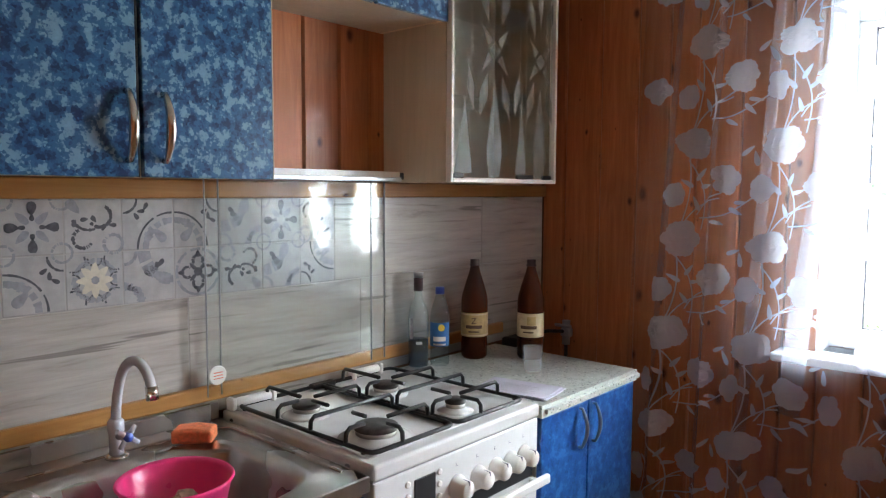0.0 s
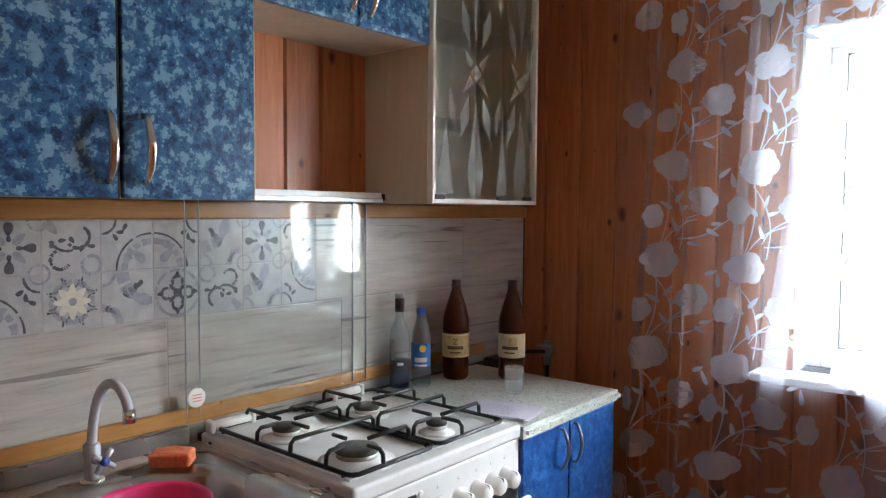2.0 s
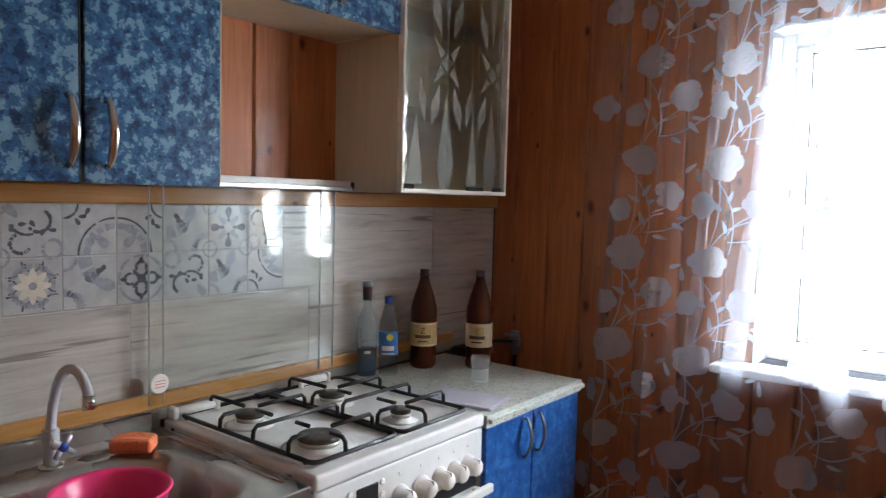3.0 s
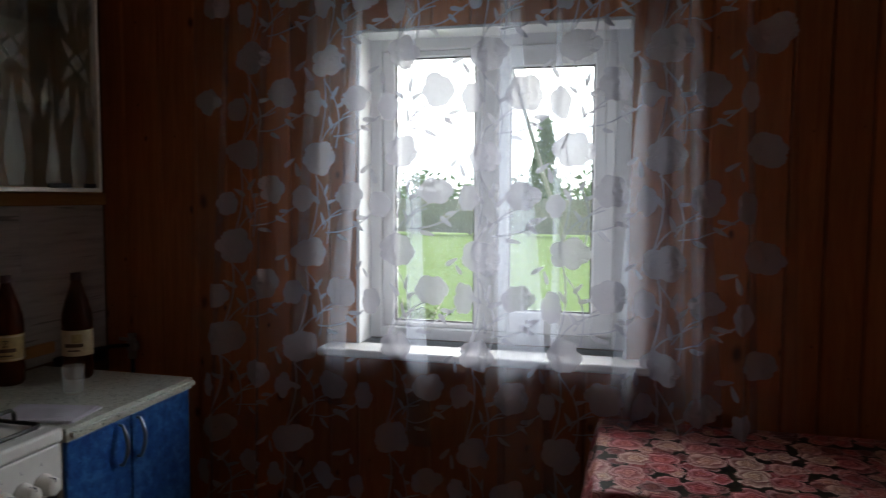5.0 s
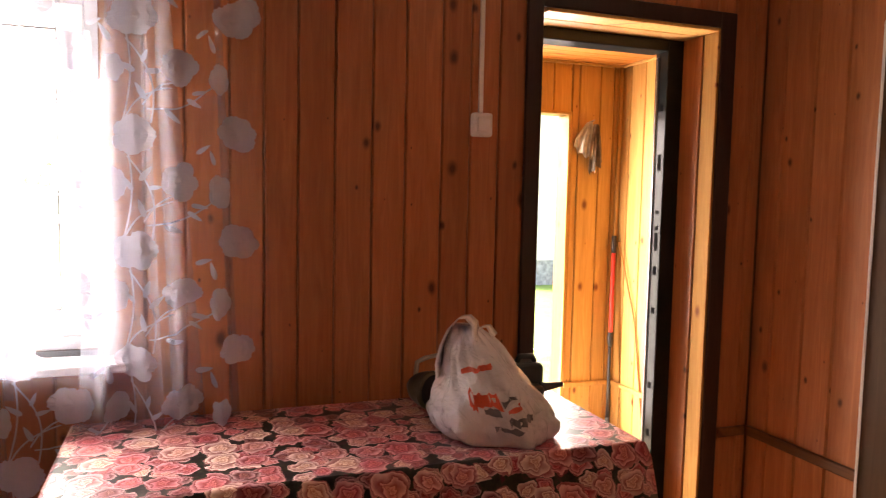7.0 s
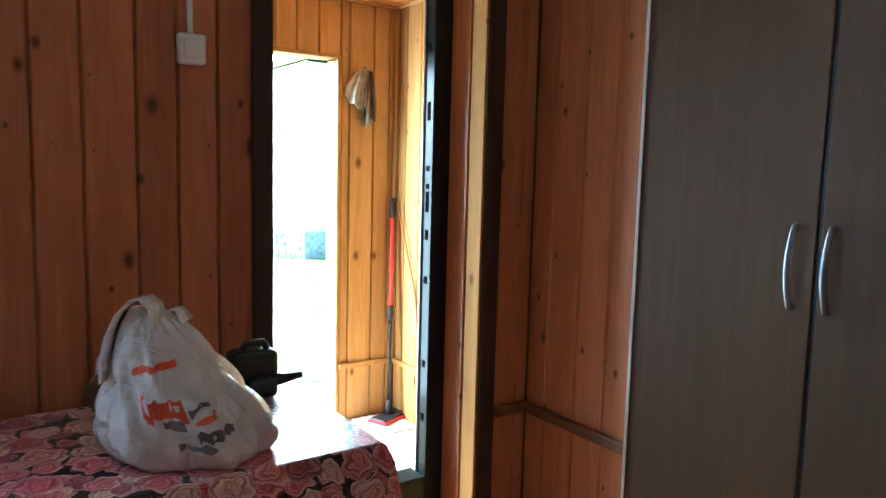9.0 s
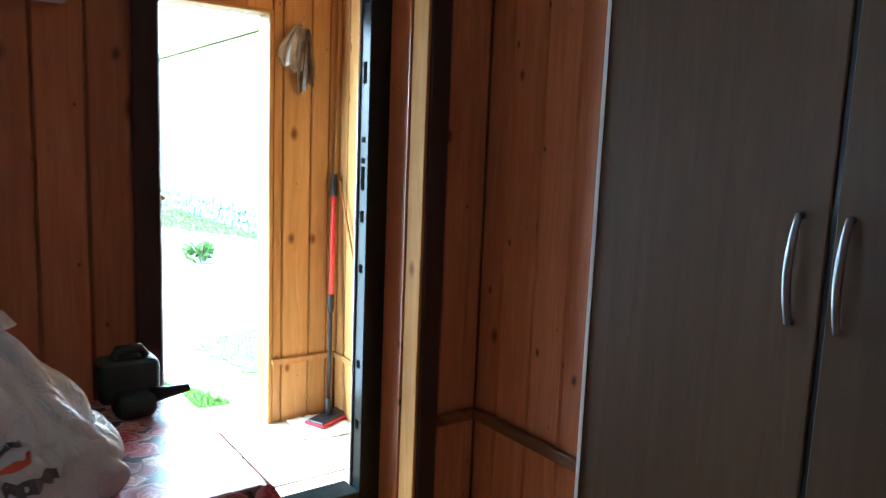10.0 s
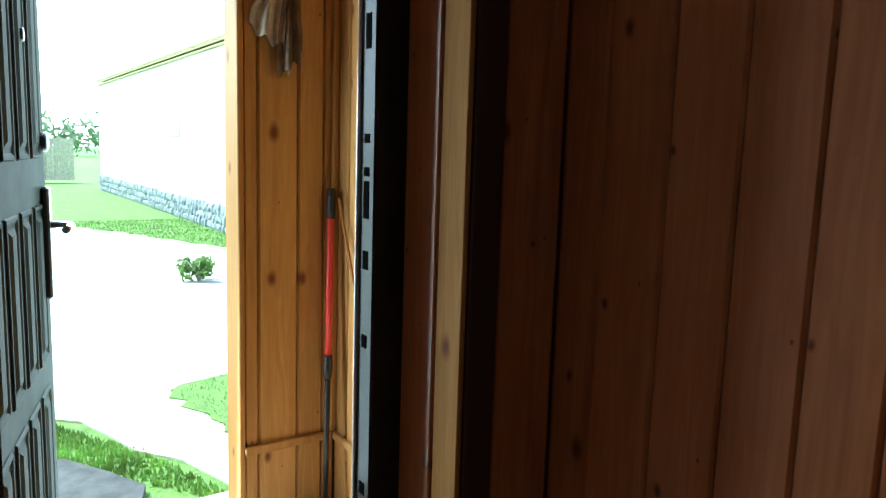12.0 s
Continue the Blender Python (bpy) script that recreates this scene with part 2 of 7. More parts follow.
def tube(bm, pts, r, seg=10, cap=True):
    """A round bar along the points; r is one radius or one for each point."""
    pts = [Vector(p) for p in pts]
    rs = r if isinstance(r, (list, tuple)) else [r] * len(pts)
    rings = []
    side = None
    for i, p in enumerate(pts):
        d = (pts[min(i + 1, len(pts) - 1)] - pts[max(i - 1, 0)]).normalized()
        if side is None:
            side = d.orthogonal()
        side = side - d * side.dot(d)
        if side.length < 1e-4:
            side = d.orthogonal()
        side.normalize()
        nrm = side.cross(d)
        rings.append([bm.verts.new(p + rs[i] * (math.cos(a) * side + math.sin(a) * nrm)) for a in (2 * math.pi * k / seg for k in range(seg))])
    for a, b in zip(rings, rings[1:]):
        for i in range(seg):
            f = bm.faces.new((a[i], a[(i + 1) % seg], b[(i + 1) % seg], b[i]))
            f.smooth = True
    if cap:
        bm.faces.new(list(reversed(rings[0])))
        bm.faces.new(rings[-1])
    return bm


def slab(bm, outline, m, depth):
    """A flat outline given thickness; m carries it to its place."""
    lo = [bm.verts.new(m @ Vector((x, y, 0))) for x, y in outline]
    hi = [bm.verts.new(m @ Vector((x, y, depth))) for x, y in outline]
    bm.faces.new(list(reversed(lo)))
    bm.faces.new(hi)
    k = len(lo)
    for i in range(k):
        bm.faces.new((lo[i], lo[(i + 1) % k], hi[(i + 1) % k], hi[i]))
    return bm


def mesh_of(name, bm, mat):
    bmesh.ops.recalc_face_normals(bm, faces=bm.faces)
    me = bpy.data.meshes.new(name)
    bm.to_mesh(me)
    bm.free()
    if mat:
        me.materials.append(mat)
    return me


def world_of(ob):
    """Where an object stands, worked out through its parents."""
    if ob.parent is None:
        return ob.matrix_basis.copy()
    return world_of(ob.parent) @ ob.matrix_parent_inverse @ ob.matrix_basis


def part(name, bm, mat, parent, label=""):
    """One mesh object under a thing or under a part."""
    ob = new(name, mesh_of(name, bm, mat) if isinstance(bm, bmesh.types.BMesh) else bm)
    ob.parent = parent
    if parent:
        ob.matrix_parent_inverse = world_of(parent).inverted()
    if label:
        tagged(ob, label)
    return ob


def thing(name, label, category, at=(0, 0, 0), group="", kind=""):
    e = new(name)
    e.empty_display_size = 0.05
    e.location = at
    e.matrix_world = Matrix.Translation(at)
    return tagged(e, label, category, group, kind)


def solid(name, bm, mat, label, category, group="", kind=""):
    return tagged(new(name, mesh_of(name, bm, mat)), label, category, group, kind)


def fixed(name, bm, mat, label):
    """A piece of the setting."""
    return solid(name, bm, mat, label, name.split("_")[0], kind="structure")


# ---- more materials ----
def blue_laminate(name, deep, mid, pale, scale, rough=0.3):
    m = Nodes(name)
    v = m.coords((1, 1, 1))
    vo = m.n("ShaderNodeTexVoronoi", Scale=scale * 5.0, Randomness=1.0)
    m.link(v, vo.inputs["Vector"])
    blocky = m.noise(vo.outputs["Position"], scale, 5.0, 0.68)
    f = m.noise(v, scale * 1.4, 5.0, 0.6)
    f2 = m.noise(v, scale * 0.3, 3.0, 0.5)
    s = m.math("ADD", m.math("ADD", m.math("MULTIPLY", blocky, 0.62), m.math("MULTIPLY", f, 0.22)), m.math("MULTIPLY", f2, 0.16))
    m.base(m.ramp(s, [(0.43, deep), (0.462, tuple((p + q) / 2 for p, q in zip(deep, mid))), (0.49, mid), (0.52, mid), (0.545, pale), (0.64, tuple(c * 1.15 for c in pale))]))
    m.set(Roughness=rough)
    m.bump(f, 0.06, 0.001)
    return m.mat


BLUE = blue_laminate("mottled_blue_laminate", (0.004, 0.030, 0.100), (0.032, 0.120, 0.255), (0.175, 0.315, 0.440), 36.0)
BLUE_LOW = blue_laminate("deep_blue_laminate", (0.010, 0.060, 0.24), (0.020, 0.10, 0.33), (0.045, 0.16, 0.42), 30.0)


def tile_stone(name, lo, hi, lines=True):
    """Pale glazed tile printed like limed boards."""
    m = Nodes(name)
    v = m.coords((1, 0.08, 1))
    g = m.noise(v, 38.0, 8.0, 0.65, 0.4)
    w = m.noise(m.coords((1, 1, 1)), 5.0, 4.0)
    col = m.ramp(g, [(0.28, tuple(c * 0.62 for c in lo)), (0.42, lo), (0.7, hi)])
    col = m.mix(m.math("MULTIPLY", w, 0.35), col, tuple(c * 0.82 for c in lo))
    crack = m.noise(m.coords((1, 0.035, 1)), 55.0, 2.0, 0.5, 0.3)
    col = m.mix(m.ramp(crack, [(0.655, (0, 0, 0)), (0.70, (0.75, 0.75, 0.75))]), col, tuple(c * 0.42 for c in lo))
    m.base(col)
    m.set(Roughness=0.22)
    m.bump(g, 0.08, 0.001)
    return m.mat


TILE = tile_stone("limed_board_tile", (0.44, 0.415, 0.375), (0.58, 0.555, 0.51))
DECOR = plain("decor_tile_glaze", (0.44, 0.44, 0.44), 0.24, vary=0.12, scale=26)
INK_DARK = plain("decor_dark_print", (0.075, 0.08, 0.095), 0.3, vary=0.45, scale=70)
INK_GREY = plain("decor_grey_print", (0.27, 0.285, 0.315), 0.3, vary=0.2, scale=60)
INK_CREAM = plain("decor_cream_print", (0.62, 0.58, 0.47), 0.3, vary=0.1, scale=60)
GROUT = plain("grey_grout", (0.40, 0.39, 0.37), 0.9)


def speckled(name):
    m = Nodes(name)
    v = m.coords((1, 1, 1))
    vo = m.n("ShaderNodeTexVoronoi", Scale=120.0)
    m.link(v, vo.inputs["Vector"])
    sp = m.n("ShaderNodeSeparateColor")
    m.link(vo.outputs["Color"], sp.inputs[0])
    spot = m.math("MULTIPLY", m.math("LESS_THAN", vo.outputs["Distance"], 0.40), m.math("GREATER_THAN", sp.outputs[0], 0.50))
    tone = m.ramp(sp.outputs[1], [(0.0, (0.10, 0.11, 0.10)), (0.5, (0.26, 0.30, 0.26)), (1.0, (0.80, 0.80, 0.76))])
    base = m.ramp(m.noise(v, 40.0, 5.0), [(0.3, (0.45, 0.48, 0.44)), (0.7, (0.56, 0.59, 0.55))])
    m.base(m.mix(spot, base, tone))
    m.set(Roughness=0.35)
    return m.mat


WORKTOP = speckled("speckled_stone_worktop")
ENAMEL = plain("white_enamel", (0.76, 0.765, 0.76), 0.22, vary=0.04)
GRATE = plain("black_grate_enamel", (0.016, 0.017, 0.019), 0.38, vary=0.3)
CAST = plain("burner_cap", (0.07, 0.065, 0.06), 0.5, vary=0.35, scale=60)
ALU = plain("burner_aluminium", (0.55, 0.54, 0.50), 0.4, metal=0.7, vary=0.2)
STEEL = plain("stainless_steel", (0.50, 0.48, 0.46), 0.27, metal=1.0, vary=0.12, scale=9)
FAUCET = plain("grey_enamelled_tap", (0.52, 0.53, 0.58), 0.25, vary=0.05)
PINK = plain("pink_plastic", (0.86, 0.045, 0.22), 0.3, vary=0.08)
SPONGE = plain("orange_sponge", (0.85, 0.24, 0.10), 0.9, vary=0.2, scale=120, bump=0.6)
PEEL = plain("brown_peelings", (0.33, 0.23, 0.15), 0.8, vary=0.4, scale=60)
PAPER = plain("lilac_white_paper", (0.60, 0.58, 0.68), 0.7, vary=0.06)
PRINT_GREY = plain("grey_print", (0.40, 0.40, 0.46), 0.7)
BROWN_GLASS = Nodes("brown_bottle_plastic")
BROWN_GLASS.base((0.115, 0.022, 0.005))
BROWN_GLASS.set(Roughness=0.12, IOR=1.3)
BROWN_GLASS.bsdf.inputs["Transmission Weight"].default_value = 0.55
BROWN_GLASS = BROWN_GLASS.mat
CLEAR_PET = thin_glass("clear_bottle_wall", (0.80, 0.86, 0.88), 0.5)
CUT_GLASS = sheer("cut_glass", 0.15, (0.92, 0.94, 0.93), 0.6)
LABEL_GOLD = plain("gold_label", (0.50, 0.38, 0.17), 0.4, vary=0.2, scale=60)
LABEL_CREAM = plain("cream_label", (0.66, 0.56, 0.36), 0.45, vary=0.12, scale=60)
LABEL_DARK = plain("dark_label_print", (0.10, 0.055, 0.03), 0.5)
LABEL_BLUE = plain("blue_label", (0.035, 0.16, 0.46), 0.4, vary=0.2, scale=50)
YELLOW = plain("yellow_print", (0.80, 0.60, 0.06), 0.5)
BLUE_CAP = plain("blue_cap", (0.02, 0.05, 0.30), 0.4)
DARK_CAP = plain("dark_cap", (0.035, 0.012, 0.016), 0.4)
FROST = sheer("frosted_etching", 0.22, (0.74, 0.79, 0.76), 0.7)
RED = plain("red_handle_paint", (0.70, 0.045, 0.035), 0.35, vary=0.12)
RED_CLOTH = plain("red_mop_pad", (0.42, 0.022, 0.030), 0.9, vary=0.35, scale=90, bump=0.7)
RAG_LIGHT = plain("grey_rag", (0.62, 0.57, 0.50), 0.95, vary=0.25, scale=30, bump=0.5)
RAG_DARK = plain("brown_rag", (0.20, 0.145, 0.10), 0.95, vary=0.4, scale=30, bump=0.5)
GREEN_BLACK = plain("dark_green_plastic", (0.018, 0.032, 0.026), 0.45, vary=0.3)
LAMP_SHELL = plain("olive_metal_shell", (0.16, 0.14, 0.085), 0.3, metal=0.6, vary=0.2)
BAG = Nodes("white_carrier_film")
_bv = BAG.coords((1, 1, 1))
BAG.base(BAG.ramp(BAG.noise(_bv, 14.0, 5.0), [(0.3, (0.76, 0.76, 0.76)), (0.7, (0.86, 0.86, 0.86))]))
BAG.set(Roughness=0.20)
BAG.bsdf.inputs["Transmission Weight"].default_value = 0.12
BAG.bsdf.inputs["Subsurface Weight"].default_value = 0.0
BAG.bump(BAG.noise(_bv, 13.0, 3.0, 0.5, 2.2), 0.75, 0.016)
BAG = BAG.mat
BAG_RED = plain("orange_red_print", (0.66, 0.09, 0.03), 0.45, vary=0.15)
BAG_GREY = plain("dark_grey_print", (0.14, 0.14, 0.15), 0.5, vary=0.3)


def rose_cloth():
    """Oilcloth printed all over with open roses, large over small, on a near-black ground."""
    m = Nodes("rose_oilcloth")
    v = m.coords((1, 1, 1), shift=False)
    sxyz = m.n("ShaderNodeSeparateXYZ")
    m.link(v, sxyz.inputs[0])
    flat = m.n("ShaderNodeCombineXYZ")
    m.link(m.math("ADD", sxyz.outputs["X"], m.math("MULTIPLY", sxyz.outputs["Z"], 0.25)), flat.inputs["X"])
    m.link(m.math("ADD", sxyz.outputs["Y"], sxyz.outputs["Z"]), flat.inputs["Y"])
    warp = m.n("ShaderNodeTexNoise", Scale=34.0, Detail=3.0)
    m.link(v, warp.inputs["Vector"])
    bent = m.n("ShaderNodeVectorMath")
    bent.operation = "MULTIPLY_ADD"
    m.link(warp.outputs["Color"], bent.inputs[0])
    bent.inputs[1].default_value = (0.034, 0.034, 0.0)
    m.link(flat.outputs[0], bent.inputs[2])

    def layer(scale, shift, cut):
        """One scatter of roses: colour and coverage."""
        mv = m.n("ShaderNodeVectorMath")
        mv.operation = "ADD"
        m.link(bent.outputs[0], mv.inputs[0])
        mv.inputs[1].default_value = (shift, shift * 0.37, 0.0)
        vo = m.n("ShaderNodeTexVoronoi", Scale=scale, Randomness=0.62)
        vo.voronoi_dimensions = "2D"
        m.link(mv.outputs[0], vo.inputs["Vector"])
        sp = m.n("ShaderNodeSeparateColor")
        m.link(vo.outputs["Color"], sp.inputs[0])
        sub = m.n("ShaderNodeVectorMath")
        sub.operation = "SUBTRACT"
        m.link(mv.outputs[0], sub.inputs[0])
        m.link(vo.outputs["Position"], sub.inputs[1])
        lx = m.n("ShaderNodeSeparateXYZ")
        m.link(sub.outputs[0], lx.inputs[0])
        ang = m.math("ARCTAN2", lx.outputs["Y"], lx.outputs["X"])
        size = m.math("ADD", m.math("MULTIPLY", sp.outputs[2], 0.22), cut - 0.11)
        d = m.math("DIVIDE", vo.outputs["Distance"], size)
        ph = m.math("MULTIPLY", sp.outputs[1], 40.0)
        five = m.math("MULTIPLY", m.math("SINE", m.math("ADD", m.math("MULTIPLY", ang, 5.0), ph)), 0.055)
        three = m.math("MULTIPLY", m.math("SINE", m.math("ADD", m.math("MULTIPLY", ang, 3.0), m.math("MULTIPLY", ph, 1.7))), 0.050)
        rad = m.math("ADD", d, m.math("ADD", five, three))
        # petals wind outwards: a spiral with its light edge turned out
        turn = m.math("ADD", m.math("MULTIPLY", m.math("POWER", rad, 0.75), 3.3), m.math("MULTIPLY", ang, 0.15915))
        breaks = m.math("MULTIPLY", m.math("SINE", m.math("ADD", m.math("MULTIPLY", ang, 2.0), m.math("MULTIPLY", rad, 7.0))), 0.24)
        petalf = m.math("FRACT", m.math("ADD", m.math("ADD", turn, breaks), ph))
        hue = m.ramp(sp.outputs[0], [(0.0, (0.20, 0.008, 0.040)), (0.22, (0.46, 0.025, 0.085)), (0.40, (0.72, 0.085, 0.150)), (0.56, (0.80, 0.19, 0.24)), (0.70, (0.82, 0.34, 0.34)), (0.84, (0.86, 0.60, 0.50)), (1.0, (0.88, 0.74, 0.60))])
        deep = m.mix(1.0, hue, (0.34, 0.07, 0.10), "MULTIPLY")
        outer = m.ramp(rad, [(0.35, (0.10, 0.10, 0.10)), (0.85, (0.55, 0.55, 0.55))])
        pale = m.mix(outer, hue, (0.90, 0.70, 0.66))
        tone = m.ramp(petalf, [(0.0, (0.05, 0.05, 0.05)), (0.30, (0.34, 0.34, 0.34)), (0.65, (0.70, 0.70, 0.70)), (0.92, (1, 1, 1)), (1.0, (0.0, 0.0, 0.0))])
        col = m.mix(tone, deep, pale)
        mid = m.mix(tone, m.mix(1.0, hue, (0.62, 0.30, 0.22), "MULTIPLY"), m.mix(0.3, hue, (0.92, 0.66, 0.40)))
        col = m.mix(m.ramp(rad, [(0.10, (0.85, 0.85, 0.85)), (0.55, (0, 0, 0))]), col, mid)
        cover = m.ramp(rad, [(0.0, (1, 1, 1)), (0.93, (1, 1, 1)), (0.98, (0, 0, 0))])
        return col, cover

    ground = m.ramp(m.noise(v, 30.0, 3.0), [(0.40, (0.010, 0.007, 0.009)), (0.58, (0.030, 0.032, 0.020)), (0.72, (0.11, 0.014, 0.030))])
    c2, k2 = layer(15.5, 3.3, 0.50)
    c1, k1 = layer(9.8, 0.0, 0.47)
    m.base(m.mix(k1, m.mix(k2, ground, c2), c1))
    m.set(Roughness=0.33)
    m.bsdf.inputs["Specular IOR Level"].default_value = 0.28
    m.bump(m.noise(v, 12.0, 3.0), 0.10, 0.004)
    return m.mat


ROSES = rose_cloth()
PLASTER = plain("white_render", (0.80, 0.79, 0.76), 0.9, vary=0.06, scale=3)
STONE = plain("rubble_stone", (0.36, 0.39, 0.43), 0.9, vary=0.35, scale=14, bump=0.6)
OLD_WOOD = plain("weathered_wood", (0.66, 0.61, 0.54), 0.9, vary=0.25, scale=12)
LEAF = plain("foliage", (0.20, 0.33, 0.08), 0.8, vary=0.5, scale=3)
# paler and bluer than near leaves: haze of distance mixed into the colour
LEAF_FAR = plain("hazed_far_foliage", (0.27, 0.37, 0.20), 0.9, vary=0.4, scale=0.6)
BLADE = plain("grass_blades", (0.30, 0.46, 0.13), 0.8, vary=0.5, scale=4)
ASPHALT_STONE = plain("grey_paving_stone", (0.085, 0.088, 0.092), 0.9, vary=0.5, scale=9, bump=0.5)
ROOF_YELLOW = plain("faded_roof_edge", (0.34, 0.32, 0.13), 0.7, vary=0.2)

# ---- the setting ----
X_E, Y_S, Z_C = 4.64, -4.6, 2.62      # east wall, south wall, ceiling
WIN = (1.10, 2.072, 0.935, 2.082)     # window opening: x0, x1, z0, z1
DOOR = (3.576, 4.384, 0.0, 2.16)      # door opening
WALL_T = 0.30


def holed_wall(x0, x1, z0, z1, y0, y1, holes):
    """A wall along x with rectangular openings through it."""
    bm = bmesh.new()
    xs = sorted({x0, x1, *[h[0] for h in holes], *[h[1] for h in holes]})
    for a, b in zip(xs, xs[1:]):
        zs = z0
        for h in sorted((h for h in holes if h[0] <= a and b <= h[1]), key=lambda h: h[2]):
            if h[2] > zs:
                box(bm, a, b, y0, y1, zs, h[2])
            zs = h[3]
        if zs < z1:
            box(bm, a, b, y0, y1, zs, z1)
    return bm


wall_north = fixed("wall_north", holed_wall(-0.25, X_E + 0.25, -0.1, Z_C, 0.018, WALL_T, [WIN, DOOR]), DARK_GAP, "timber wall clad in varnished pine boards")
wall_west = fixed("wall_west", boxm(-0.25, -0.018, Y_S, 0.018, -0.1, Z_C), DARK_GAP, "timber kitchen wall behind tiles and pine boards")
wall_east = fixed("wall_east", boxm(X_E + 0.018, X_E + 0.25, Y_S, 0.018, -0.1, Z_C), DARK_GAP, "timber wall clad in varnished pine boards")
wall_south = fixed("wall_south", boxm(-0.25, X_E + 0.25, Y_S - 0.2, Y_S, -0.1, Z_C), PINE, "plain pine wall closing the room")
ceiling = fixed("ceiling", boxm(-0.25, X_E + 0.25, Y_S - 0.2, WALL_T, Z_C, Z_C + 0.12), CEIL, "plain boarded ceiling")
floor = fixed("floor", boxm(-0.25, X_E + 0.25, Y_S - 0.2, 0.018, -0.1, 0.0), FLOOR_BOARD, "plain brown board floor")

# porch
P_Y, P_XE, P_XW, P_Z, P_C = 1.0, 4.60, 3.32, 0.140, 2.19
P_DOOR = (3.40, 4.292, 0.02, 1.918)
porch_wall_north = fixed("wall_porch_north", holed_wall(P_XW - 0.1, P_XE + 0.12, -0.1, P_C + 0.2, P_Y + 0.018, P_Y + 0.105, [P_DOOR]), DARK_GAP, "porch wall clad in yellow pine boards")
porch_wall_east = fixed("wall_porch_east", boxm(P_XE + 0.018, P_XE + 0.12, WALL_T, P_Y + 0.018, -0.1, P_C + 0.2), DARK_GAP, "porch side wall clad in yellow pine boards")
porch_wall_west = fixed("wall_porch_west", boxm(P_XW - 0.1, P_XW, WALL_T, P_Y + 0.018, -0.1, P_C + 0.2), PINE_PORCH, "porch side wall of yellow pine")
porch_ceiling = fixed("ceiling_porch", boxm(P_XW - 0.1, P_XE + 0.12, WALL_T, P_Y + 0.105, P_C, P_C + 0.1), PINE_PORCH, "porch ceiling of orange pine boards")
porch_floor = fixed("floor_porch", boxm(P_XW - 0.1, P_XE + 0.12, WALL_T - 0.02, P_Y + 0.30, -0.1, P_Z - 0.02), DARK_GAP, "pale worn board floor of the porch")
roof = fixed("roof", boxm(-0.6, X_E + 0.6, Y_S - 0.6, P_Y + 0.35, Z_C + 0.12, Z_C + 0.2), DARK_GAP, "plain roof over house and porch")

# ---- ground and garden ----
GRASS_M = Nodes("lawn")
_v = GRASS_M.coords((1, 1, 1), shift=False)
_g = GRASS_M.noise(_v, 9.0, 8.0, 0.7)
GRASS_M.base(GRASS_M.ramp(_g, [(0.3, (0.11, 0.20, 0.042)), (0.55, (0.18, 0.32, 0.070)), (0.8, (0.27, 0.41, 0.11))]))
GRASS_M.set(Roughness=0.9)
GRASS_M.bump(GRASS_M.noise(_v, 60.0, 4.0), 0.8, 0.02)
GRASS = GRASS_M.mat
CONCRETE = plain("pale_concrete", (0.70, 0.68, 0.64), 0.9, vary=0.2, scale=5.0, bump=0.3)
G_Z = -0.06
ground = fixed("ground", boxm(-300, 300, WALL_T + 0.01, 500, G_Z - 0.3, G_Z), GRASS, "green lawn reaching out to the horizon")


